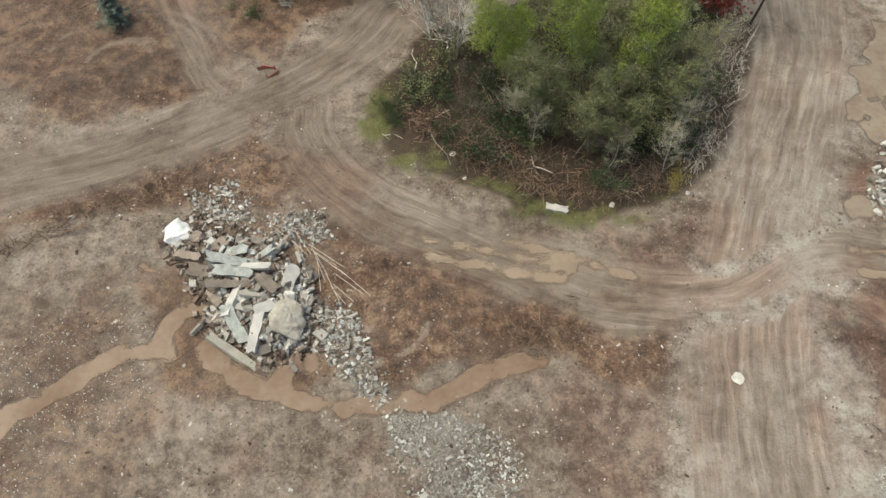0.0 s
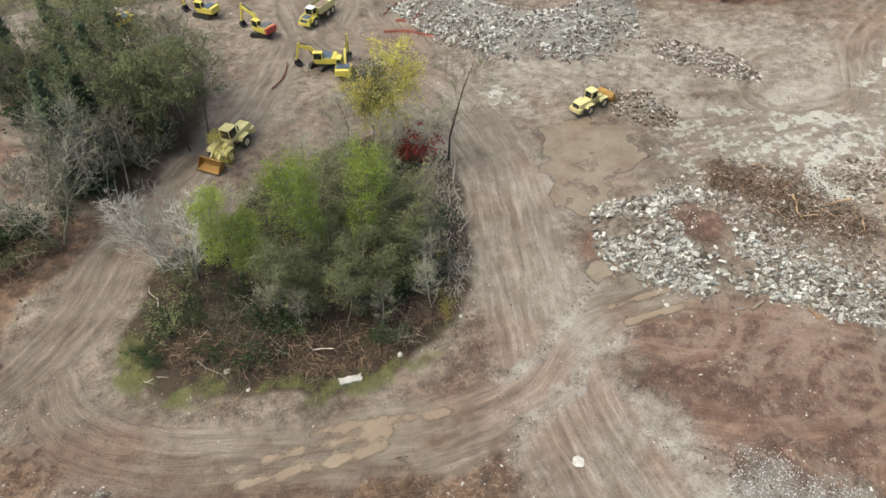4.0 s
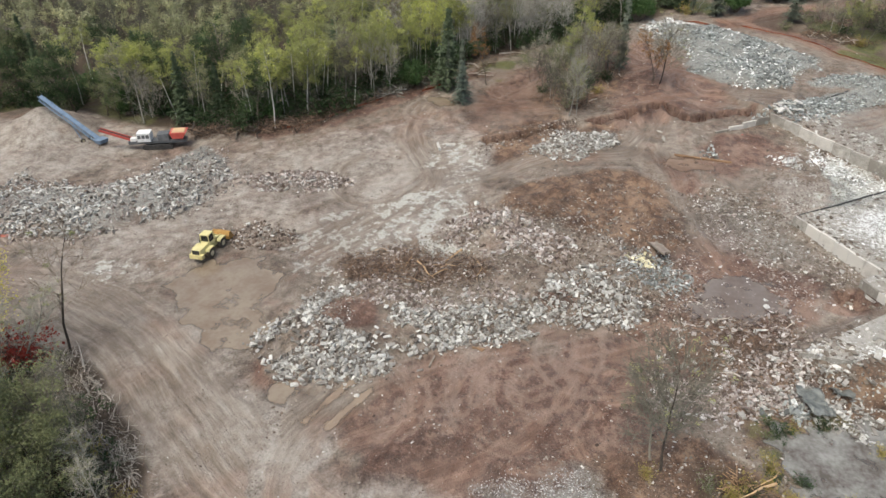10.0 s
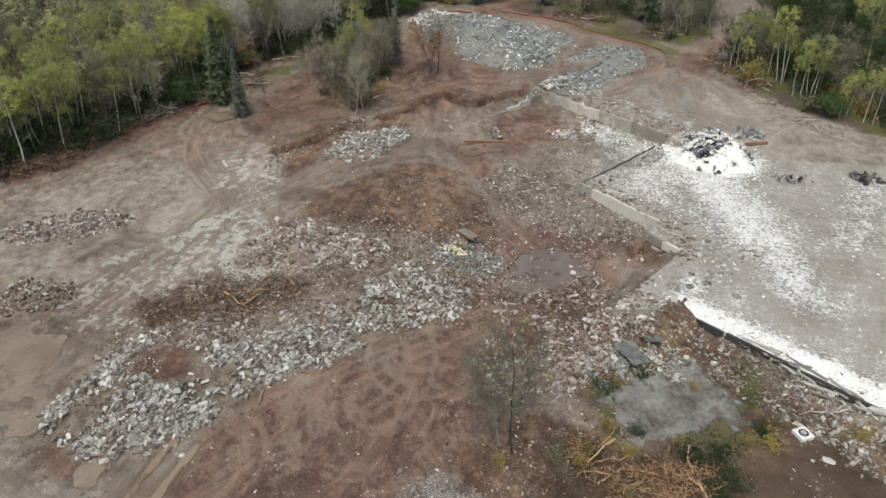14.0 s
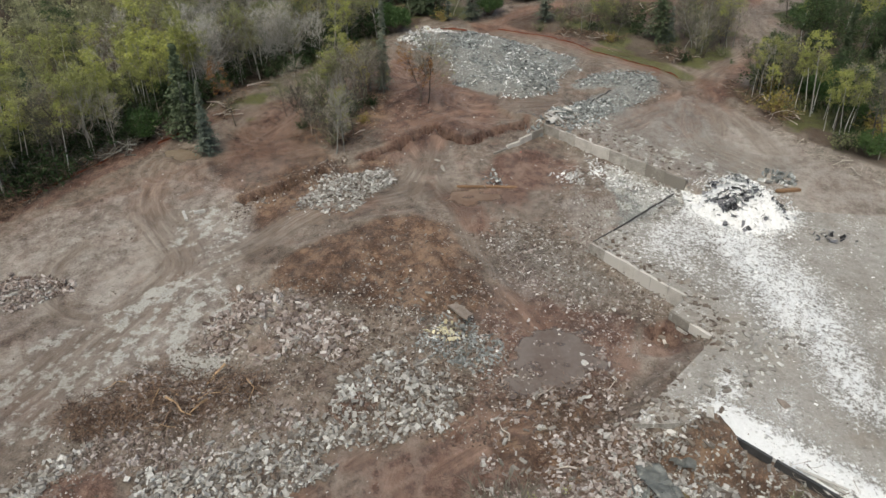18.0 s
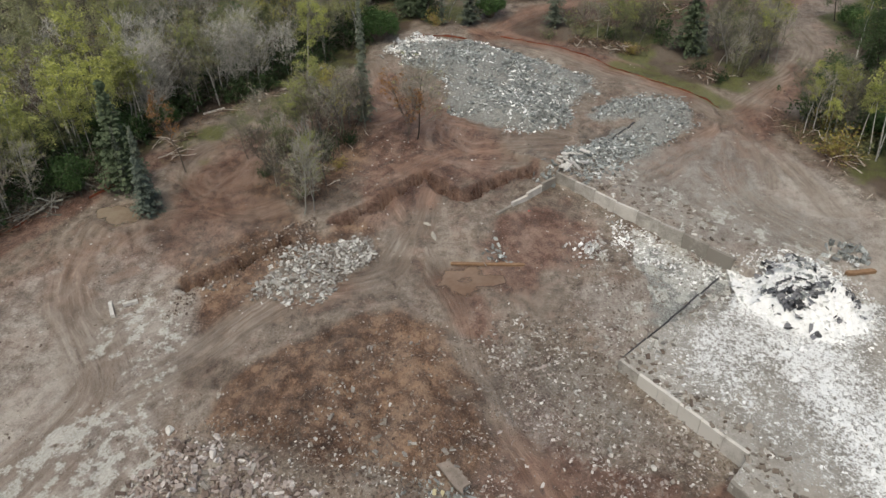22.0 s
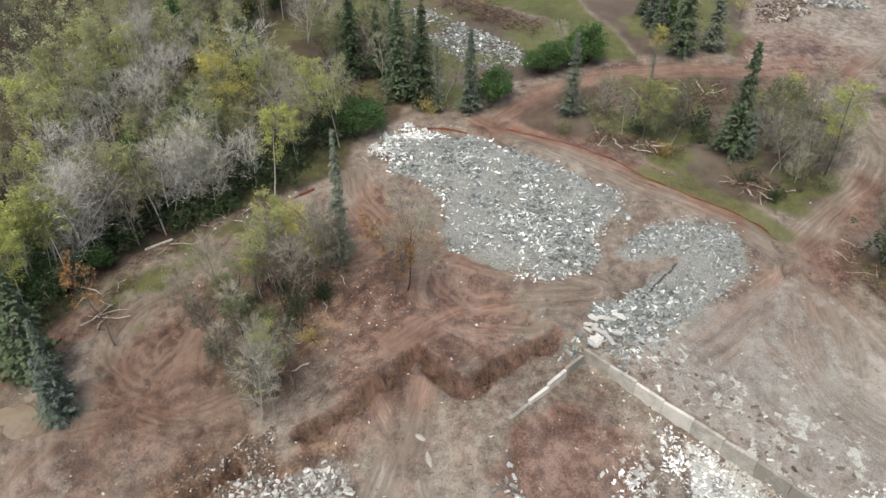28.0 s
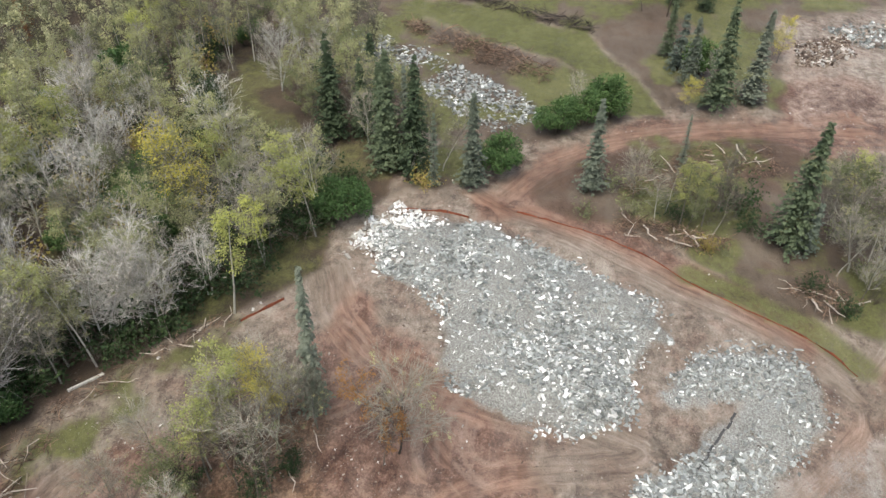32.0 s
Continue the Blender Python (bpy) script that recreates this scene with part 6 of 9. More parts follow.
KINDS = {}
TREE_TEXT = {
    "birch": ("slender pale birch with thinning yellow-green leaves", "tree"),
    "poplar": ("tall poplar with sparse pale green leaves", "tree"),
    "olive": ("thicket tree with dull olive leaves and grey twigs", "tree"),
    "bare": ("leafless grey tree with fine upright twigs", "tree"),
    "dark_bare": ("leafless tree with a dark trunk and bare limbs", "tree"),
    "pale_bare": ("leaning bare tree with bleached pale limbs", "tree"),
    "edge_birch": ("tall thin birch with a pale stem and yellow-green top", "tree"),
    "grey_spruce": ("broad grey-green spruce with soft drooping boughs", "conifer"),
    "hazy": ("wide leafless tree with a haze of fine brown twigs", "tree"),
    "fine_olive": ("dense thicket tree with small grey-green leaves", "tree"),
    "fine_shrub": ("tangled shrub with small dull green leaves", "shrub"),
    "smoky": ("broad dark-trunked tree with thin grey-green leaves", "tree"),
    "green": ("bushy tree with bright yellow-green leaves", "tree"),
    "yellow": ("autumn tree with bright yellow leaves", "tree"),
    "rust": ("autumn tree with thin rust-brown leaves", "tree"),
    "spruce": ("dense dark green spruce with drooping boughs", "conifer"),
    "old_spruce": ("tall ragged grey-green spruce with thin boughs", "conifer"),
    "blue_spruce": ("pale blue-grey spruce with drooping boughs", "conifer"),
    "grove_bush": ("dark green evergreen growing between leafless trees", "shrub"),
    "mossy": ("leaning bare tree with pale moss-green stems", "tree"),
    "white_bare": ("upright bare tree with a whitish crown of twigs", "tree"),
    "pine": ("tall dark green pine with a ragged rounded crown", "conifer"),
    "thuja": ("rounded dense green evergreen bush", "shrub"),
    "shrub": ("low tangled shrub with dull green leaves", "shrub"),
    "dark_shrub": ("dense dark green undergrowth shrub", "shrub"),
    "yellow_shrub": ("low shrub with mustard-yellow leaves", "shrub"),
    "red_shrub": ("low shrub with crimson leaves", "shrub"),
    "dead_shrub": ("low leafless brown shrub", "shrub"),
}
for i in range(3):
    KINDS.setdefault("birch", []).append(broadleaf(200 + i, 16, 2.1, L_PALE, 2700, 0.2, M_BARK, M_TWIG, 5, 14, 0.45, bushy=0.32, crook=0.05))
    KINDS.setdefault("poplar", []).append(broadleaf(210 + i, 15.5, 2.4, L_FROSTY, 2400, 0.19, M_BARK, M_TWIG, 6, 15, 0.4, bushy=0.3, crook=0.06))
    KINDS.setdefault("olive", []).append(broadleaf(220 + i, 12, 3.0, L_OLIVE, 2600, 0.21, M_DARKBARK, M_TWIGMID, 5, 16, 0.28, bushy=0.34))
    KINDS.setdefault("bare", []).append(broadleaf(230 + i, 13.5, 2.9, L_FROSTY, 420, 0.14, M_BARK, M_TWIG, 12, 22, 0.28))
    KINDS.setdefault("spruce", []).append(spruce(240 + i, 17, 3.5, L_SPRUCE, M_DARKBARK, 38, 1.1))
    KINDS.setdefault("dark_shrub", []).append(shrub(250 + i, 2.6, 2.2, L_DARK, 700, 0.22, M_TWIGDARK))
    KINDS.setdefault("shrub", []).append(shrub(255 + i, 2.6, 2.2, L_OLIVE, 340, 0.24, M_TWIG))
KINDS["fine_olive"] = [broadleaf(228 + i, 12, 2.8, L_OLIVE, 6200, 0.17, M_DARKBARK, M_TWIG, 6, 20, 0.12, bushy=0.4) for i in range(2)]
KINDS["fine_shrub"] = [shrub(258 + i, 2.6, 2.2, (L_OLIVE, L_DARK)[i], 1100, 0.16, M_TWIGDARK) for i in range(2)]
KINDS["dark_bare"] = [broadleaf(260, 16, 3.4, L_OLIVE, 160, 0.2, M_DARKBARK, M_TWIGDARK, 6, 18, 0.3), broadleaf(261, 15, 4.2, L_OLIVE, 200, 0.18, M_DARKBARK, M_TWIGDARK, 8, 22, 0.3)]
KINDS["smoky"] = [broadleaf(265, 15, 4.6, L_OLIVE, 3600, 0.24, M_DARKBARK, M_TWIGDARK, 8, 22, 0.34, bushy=0.3)]
KINDS["green"] = [broadleaf(270, 15, 2.7, L_BRIGHT, 9500, 0.17, M_BARK, M_TWIG, 7, 24, 0.3, 1, bushy=0.42), broadleaf(271, 14, 2.5, L_BRIGHT, 9000, 0.17, M_BARK, M_TWIG, 7, 22, 0.28, 1, bushy=0.42)]
KINDS["yellow"] = [broadleaf(275, 15, 3.2, L_YELLOW, 3800, 0.2, M_BARK, M_TWIG, 6, 20, 0.25, bushy=0.4)]
KINDS["rust"] = [broadleaf(278, 14, 3.4, L_RUST, 1100, 0.24, M_DARKBARK, M_TWIGDARK, 6, 18, 0.4, bushy=0.2)]
KINDS["old_spruce"] = [spruce(280, 20, 2.3, L_DEADNEEDLE, M_DARKBARK, 28, 0.75), spruce(281, 19, 2.0, L_DEADNEEDLE, M_DARKBARK, 26, 0.75)]
KINDS["blue_spruce"] = [spruce(283, 10, 2.4, L_BLUESPRUCE, M_DARKBARK, 18)]
KINDS["thuja"] = [bush(285, 5.3, 3.2, L_EVERGREEN, 5400, 0.24, M_TWIGDARK), bush(286, 5.3, 2.8, L_EVERGREEN, 5000, 0.24, M_TWIGDARK)]
KINDS["grey_spruce"] = [spruce(291, 17, 3.2, L_DEADNEEDLE, M_DARKBARK, 38, 1.1), spruce(292, 17, 2.9, L_DEADNEEDLE, M_DARKBARK, 38, 1.1)]
KINDS["pine"] = [broadleaf(298 + i, 16, 3.3, L_PINE, 4200, 0.25, M_DARKBARK, M_TWIGDARK, 4, 22, 0.2, bushy=0.45) for i in range(2)]
KINDS["pale_bare"] = [broadleaf(233 + i, 13, 3.7, None, 0, 0, M_PALEBARK, M_TWIGPALE, 10, 20, 0.2, 2) for i in range(2)]
KINDS["edge_birch"] = [broadleaf(205 + i, 16, 1.9, L_PALE, 1500, 0.23, M_PALEBARK, M_TWIG, 4, 12, 0.62, bushy=0.25, crook=0.045) for i in range(3)]
KINDS["hazy"] = [broadleaf(266, 12, 4.7, L_FROSTY, 600, 0.12, M_DARKBARK, M_TWIG, 13, 28, 0.26), broadleaf(267, 12, 3.6, L_OLIVE, 200, 0.16, M_TWIGMID, M_TWIGMID, 14, 26, 0.25)]
KINDS["yellow_shrub"] = [shrub(287, 2.2, 1.8, L_MUSTARD, 420, 0.22, M_STRAW)]
KINDS["red_shrub"] = [shrub(288, 3.0, 1.6, L_RED, 420, 0.25, M_TWIGDARK)]
KINDS["dead_shrub"] = [shrub(289, 2.6, 2.2, None, 0, 0, M_TWIGDARK), shrub(290, 3.0, 2.4, None, 0, 0, M_TWIG)]
KINDS["grove_bush"] = [bush(296, 6.5, 3.4, L_EVERGREEN, 3400, 0.28, M_TWIGDARK), bush(297, 6.0, 3.0, L_EVERGREEN, 3000, 0.28, M_TWIGDARK)]
KINDS["mossy"] = [broadleaf(236 + i, 14, 4.6, L_OLIVE, 500, 0.14, M_MOSSBARK, M_TWIG, 12, 20, 0.35, 2, 0.16) for i in range(2)]
KINDS["white_bare"] = [broadleaf(239, 13, 3.3, None, 0, 0, M_PALEBARK, M_TWIGPALE, 12, 26, 0.22, 1, 0.03)]
NATURAL = {"pine": 16, "white_bare": 13, "mossy": 14, "grove_bush": 6.5, "birch": 15, "poplar": 17, "olive": 13, "bare": 14, "dark_bare": 16, "pale_bare": 13, "edge_birch": 16, "grey_spruce": 17, "hazy": 12, "fine_olive": 12, "fine_shrub": 3.0, "smoky": 15, "green": 15, "yellow": 15, "rust": 14, "spruce": 17, "old_spruce": 20, "blue_spruce": 10,
           "thuja": 5.5, "shrub": 3.0, "dark_shrub": 3.0, "yellow_shrub": 2.6, "red_shrub": 3.2, "dead_shrub": 3.0}
NAMES = {"pine": "pine_tree", "white_bare": "bleached_tree", "mossy": "mossy_tree", "grove_bush": "evergreen_bush", "birch": "birch_tree", "poplar": "poplar_tree", "olive": "thicket_tree", "bare": "bare_tree", "dark_bare": "leafless_tree", "pale_bare": "bleached_tree", "edge_birch": "birch_tree", "grey_spruce": "grey_spruce", "hazy": "twiggy_tree", "fine_olive": "thicket_tree", "fine_shrub": "shrub", "smoky": "thin_leafed_tree", "green": "leafy_tree", "yellow": "yellow_tree", "rust": "rust_tree",
         "spruce": "spruce_tree", "old_spruce": "ragged_spruce", "blue_spruce": "blue_spruce", "thuja": "evergreen_bush", "dark_shrub": "evergreen_shrub", "yellow_shrub": "yellow_shrub", "red_shrub": "red_shrub", "dead_shrub": "leafless_shrub"}
tree_rng = random.Random(77)


def plant(kind, x, y, h=None, group="", wide=None, label=""):
    """One tree or shrub of that kind, standing on the ground."""
    model = tree_rng.choice(KINDS[kind])
    text, cat = TREE_TEXT[kind]
    k = (h or NATURAL[kind] * tree_rng.uniform(0.8, 1.15)) / NATURAL[kind]
    w = (wide or tree_rng.uniform(0.9, 1.15) * (1.05 if kind in ("spruce", "grey_spruce", "blue_spruce", "old_spruce") else 1.0)) * k
    ob = thing(NAMES.get(kind, cat), x, y, gz(x, y) - 0.05, 0, label or text, cat, group)
    sway = 1 if cat == "conifer" else 3
    ob.rotation_euler = (radians(tree_rng.uniform(-sway, sway)), radians(tree_rng.uniform(-sway, sway)), tree_rng.uniform(0, 6.283))
    ob.scale = (w, w, k)
    for nm, me in model.items():
        under(nm, me, ob)
    return ob


# the wooded island between the roads
for kind, x, y, h in (("green", 6.2, 62.2, 19), ("green", 16, 61.5, 22), ("green", 20.5, 57.5, 19), ("green", 7.5, 60.8, 14.5), ("fine_olive", 17.5, 52.5, 10), ("fine_olive", 22, 53.5, 12), ("olive", 27, 55, 10), ("fine_olive", 18, 58, 11), ("smoky", 24, 59, 12),
                      ("fine_olive", 12, 54, 10), ("hazy", 15.5, 51, 8), ("bare", 19, 48.5, 8), ("fine_olive", 24.5, 52, 11), ("smoky", 26.5, 58, 12), ("fine_olive", 10, 57, 11), ("smoky", 23, 63, 11),
                      ("fine_olive", 17, 67, 13), ("smoky", 26, 66, 11), ("fine_olive", 14, 72, 10), ("smoky", 11, 66, 11), ("bare", 26, 49, 8), ("bare", 29, 55, 10), ("pale_bare", 1, 67, 12), ("bare", 31, 60, 11),
                      ("pale_bare", -2, 70, 11), ("bare", 3, 72, 11), ("bare", 33, 78, 13), ("bare", 31, 70, 12), ("bare", 24, 72, 12), ("bare", 35, 66, 10), ("bare", 20, 76, 11), ("bare", 27, 52.5, 9),
                      ("dark_bare", 41.5, 74, 18), ("yellow", 35.5, 82.5, 16), ("yellow", 33, 81.5, 13), ("yellow", 37.5, 85, 14), ("spruce", 30, 63, 7), ("bare", 8, 69, 12), ("bare", 37, 77, 14), ("bare", 28, 80, 13), ("smoky", 34, 84, 13)):
    plant(kind, x, y, h, "trees on the island", 0.64 if kind == "green" else 1.25 if kind == "yellow" else None)
for kind, x, y, h in (("red_shrub", 37.5, 78.5, 5.5), ("red_shrub", 38.5, 76.5, 4.5), ("red_shrub", 35.5, 78, 4), ("fine_shrub", 0, 60, 3), ("dead_shrub", -4, 60, 3), ("dead_shrub", 4, 55, 3), ("fine_shrub", 29, 61, 4.5), ("dead_shrub", 13, 48, 3.4),
                      ("dead_shrub", 20, 46.5, 3.6), ("dead_shrub", 24, 48, 3), ("fine_shrub", -6, 56, 2.6), ("fine_shrub", -7, 58.5, 2.4), ("yellow_shrub", 31, 56, 2.6), ("yellow_shrub", 28, 48, 1.8), ("yellow_shrub", 26.5, 46.5, 1.6)):
    plant(kind, x, y, h, "shrubs on the island")
rng2 = np.random.RandomState(5)
for x, y in scatter_in([(2, 60), (10, 52), (22, 50), (30, 58), (34, 72), (26, 78), (10, 70)], 16, rng2, 0, 5, 9, 0):
    plant(tree_rng.choice(("fine_olive", "olive", "bare")), x, y, tree_rng.uniform(6.5, 10), "trees on the island")
for x, y in scatter_in([(-6, 58), (4, 51), (14, 46), (24, 47), (31, 54), (37, 66), (38, 76), (28, 82), (12, 74), (-2, 66)], 95, rng2, 0, 5, 3, 0):
    plant(tree_rng.choice(("fine_shrub", "dead_shrub", "dead_shrub", "dead_shrub", "dead_shrub", "dark_shrub")), x, y, tree_rng.uniform(2.2, 4.6), "undergrowth on the island")

# single trees round the site
for kind, x, y, h in (("smoky", 7, 95.5, 17), ("smoky", 10.5, 98.5, 15), ("smoky", 3, 99, 14), ("mossy", -15.5, 85, 15), ("mossy", -13.5, 82, 14), ("pale_bare", -25.5, 79.5, 9), ("hazy", -12, 88, 13), ("hazy", -9, 91, 14), ("dead_shrub", -30, 84, 4), ("dead_shrub", -27, 82, 4.5), ("dead_shrub", -24, 80, 4), ("yellow_shrub", -30, 85, 4), ("dark_shrub", -20, 85, 5), ("dark_shrub", -17.5, 86.5, 5), ("dark_shrub", -22, 84, 4), ("shrub", -19, 81, 3), ("shrub", -16, 82, 3), ("dead_shrub", -22, 80, 3), ("dark_shrub", -26.5, 74.5, 2), ("shrub", -30, 76, 1.6), ("olive", -39, 97, 10), ("bare", -47, 101, 9), ("hazy", -33, 112, 9), ("yellow", 11, 87, 7), ("pale_bare", 0, 69.5, 13), ("spruce", -5, 99, 19), ("spruce", -10, 97, 17), ("dead_shrub", -28, 80, 4), ("olive", -47, 76, 9), ("blue_spruce", -45, 73, 9), ("spruce", -9, 93, 20), ("spruce", -7, 104, 17), ("spruce", -2, 110, 18), ("spruce", 3, 104, 13), ("spruce", 2, 116, 16),
                      ("bare", -7, 90, 10), ("bare", 0, 96, 11), ("olive", 8, 108, 12), ("bare", 11, 110, 14), ("dark_shrub", -12, 88, 3.5),
                      ("hazy", 57.3, -0.3, 15), ("hazy", 58.6, 1.2, 11), ("grey_spruce", 147, 67, 14), ("blue_spruce", 144, 65.5, 11), ("rust", 157, 65, 13.5), ("spruce", 151, 73, 20), ("old_spruce", 149.5, 72, 13), ("bare", 147, 40, 13), ("birch", 151, 39.5, 11),
                      ("dark_bare", 152, 42, 12), ("bare", 160, 47, 11), ("dark_bare", 166, 43, 13), ("bare", 154, 47, 9), ("hazy", 173, 25.5, 14), ("rust", 174, 27, 12), ("bare", 178, 40, 12),
                      ("rust", 171, 27, 11), ("yellow", 174.3, 41, 10), ("bare", 175, 36, 11), ("bare", 154, 38, 11), ("dark_bare", 162, 39, 11), ("hazy", 151, 45, 9), ("bare", 172, 47, 10), ("dark_bare", 168, 44, 12), ("bare", 178, 44, 11), ("hazy", 149, 41, 8), ("dark_bare", 172, 42, 11), ("dark_bare", 176, 45, 12), ("bare", 168, 47, 9),
                      ("spruce", 239.8, 49.6, 20.5), ("spruce", 241.4, 43.7, 15.5), ("spruce", 230.6, 36.7, 23), ("spruce", 229.3, 31.8, 22), ("old_spruce", 233, 34, 20), ("spruce", 236, 39, 18), ("old_spruce", 226, 28, 15), ("bare", 231, 27, 12), ("bare", 235, 30, 12), ("bare", 227, 33, 11), ("yellow_shrub", 225.5, 29, 4),
                      ("grey_spruce", 226.9, 21.2, 17.5), ("grey_spruce", 227.5, 0.3, 17), ("old_spruce", 237, -16.6, 11), ("spruce", 216.2, -30.4, 22), ("blue_spruce", 214.9, -32.6, 9.5), ("spruce", 258.3, -26.3, 22), ("grey_spruce", 261.3, -33.7, 19), ("spruce", 282, -19.5, 14), ("blue_spruce", 276, -21, 13), ("thuja", 272, -24, 9), ("grey_spruce", 268, -22, 15), ("bare", 266, -26, 9),
                      ("thuja", 246.3, 6.1, 7.5), ("thuja", 253.7, -3.7, 9.2), ("thuja", 250, 1, 8), ("thuja", 232.1, 16.5, 7.5), ("bare", 252, 3, 10), ("yellow", 256.5, -20, 8), ("yellow", 281.5, -44.1, 10),
                      ("birch", 219.6, -13.7, 12), ("olive", 221, -16, 9), ("birch", 220, -17.6, 10), ("bare", 223, -12, 9), ("dark_shrub", 225.2, -23.9, 6), ("olive", 224, -20, 7), ("yellow_shrub", 214.5, -17.5, 3), ("shrub", 229, -4, 4), ("bare", 232, -24, 8),
                      ("bare", 223, -45.2, 11), ("bare", 211.4, -38.1, 15), ("bare", 208, -41, 12), ("bare", 205, -38, 9), ("olive", 217, -42, 9), ("bare", 226, -40, 12), ("bare", 222, -37, 11), ("yellow", 215, -46, 7), ("dark_shrub", 206, -31, 3.5), ("dark_shrub", 202, -35, 3), ("bare", 214, -42, 13),
                      ("yellow", 208.4, 64.8, 19.5), ("birch", 210.4, 45.4, 14.5), ("birch", 192.6, 53, 16), ("bare", 209.9, 50.9, 14), ("pale_bare", 206.6, 55.6, 14), ("pale_bare", 190.5, 67.1, 15), ("bare", 195.4, 64.1, 13), ("pale_bare", 201.2, 93.1, 13), ("bare", 204, 52, 14), ("bare", 198, 59, 13), ("thuja", 215.2, 41.9, 8.5), ("thuja", 203.6, 82.9, 7), ("thuja", 214.4, 78.4, 8), ("thuja", 199, 73, 7), ("thuja", 206, 70, 6), ("spruce", 252.8, 97.2, 15), ("thuja", 250, 95, 13), ("rust", 270, 131, 12), ("rust", 262, 128, 11),
                      ("hazy", 226, -7, 9), ("bare", 221, -10, 9), ("olive", 219, -15, 8), ("hazy", 218, -19, 9), ("olive", 227, -16, 8), ("bare", 225, -21, 10), ("dark_shrub", 219, -25, 4), ("olive", 216, -29, 7), ("hazy", 218, -37, 10), ("bare", 210, -36, 11), ("bare", 209, -42, 11), ("olive", 206, -40, 6), ("hazy", 215, -46, 10), ("bare", 212, -47, 10), ("bare", 229, -41, 10), ("shrub", 213, -20, 2), ("shrub", 222, -6, 3), ("dark_shrub", 222, -13, 3.5), ("dark_shrub", 229, -20, 4), ("blue_spruce", 215.5, -31, 8), ("hazy", 169, 54, 9), ("hazy", 170, 48, 10), ("mossy", 169, 43, 12), ("dark_bare", 166, 39, 11), ("hazy", 162, 55, 8), ("hazy", 159, 50, 9), ("dark_shrub", 163, 41, 3), ("dark_shrub", 167, 41, 3.5), ("yellow_shrub", 161, 38, 2.2), ("mossy", 171, 40, 12), ("bare", 175, 39, 12), ("yellow", 176, 41.5, 11), ("birch", 116, 140, 17), ("birch", 124, 112, 16), ("birch", 133, 104, 17), ("bare", 60, 168, 14), ("spruce", 252, 44, 16)):
    plant(kind, x, y, h, "trees round the site")
for kind, x, y, h in (("birch", 172, 44, 14), ("birch", 166.5, 46.5, 12), ("olive", 163, 51, 10), ("olive", 160, 47, 9.5), ("olive", 165, 48.5, 10), ("fine_olive", 158, 44, 8.5), ("olive", 169.5, 45.5, 11)):
    plant(kind, x, y, h, "copse by the trench")
plant("grey_spruce", 177, 36.6, 23.5, "trees round the site", 0.62)
plant("white_bare", 148.3, 38.7, 15.5, "trees round the site", 0.55)
for kind, x, y, h in (("shrub", 57, -5, 2.0), ("yellow_shrub", 64, -38, 2.0), ("yellow_shrub", 59, -9, 1.6), ("dark_shrub", 59, -19, 2.8), ("dark_shrub", 60, -23, 3.0), ("dark_shrub", 58.5, -21, 2.6), ("dark_shrub", 56, -23.5, 2.4), ("dark_shrub", 55, -21, 2.0), ("dead_shrub", 55, -6, 2.2), ("dead_shrub", 52, -2, 1.8), ("shrub", 53, -12, 1.8), ("dark_shrub", 57.5, -9, 1.8), ("dead_shrub", 50, -16, 2.0), ("yellow_shrub", 57, -7.5, 2.2), ("yellow_shrub", 62.5, -11, 2.2), ("yellow_shrub", 62, -29, 2.0), ("shrub", 66, -30, 1.8), ("yellow_shrub", 62.5, -26, 1.6), ("yellow_shrub", 70, -13, 1.5), ("dark_shrub", 62, -41, 1.8), ("dead_shrub", 66, -33, 2.0),
                      ("shrub", 70, -10, 1.4), ("dark_shrub", 54, -22, 1.5), ("yellow_shrub", 55.5, 1, 1.6), ("dead_shrub", 72, -28, 1.8), ("dead_shrub", 71, -32, 1.8), ("yellow_shrub", 71, -22, 1.4)):
    plant(kind, x, y, h, "shrubs by the slab")
for x, y in scatter_in([(150, 36), (158, 40), (170, 38), (180, 36), (182, 44), (170, 50), (154, 50), (148, 42)], 26, rng2, 0, 5, 4, 0):
    plant(tree_rng.choice(("shrub", "dead_shrub", "dead_shrub", "dark_shrub")), x, y, tree_rng.uniform(1.4, 3.2), "undergrowth by the trench")


for x, y in scatter_in([(58, -12), (68, -8), (77, -20), (74, -30), (64, -28)], 46, rng2, 0, 5, 6, 0):
    if away(np.array([x]), np.array([y]), POND_EDGE)[0] > -0.5:
        plant(tree_rng.choice(("yellow_shrub", "shrub", "dark_shrub", "dead_shrub", "shrub")), x, y, tree_rng.uniform(1.0, 2.3), "weeds round the pool")


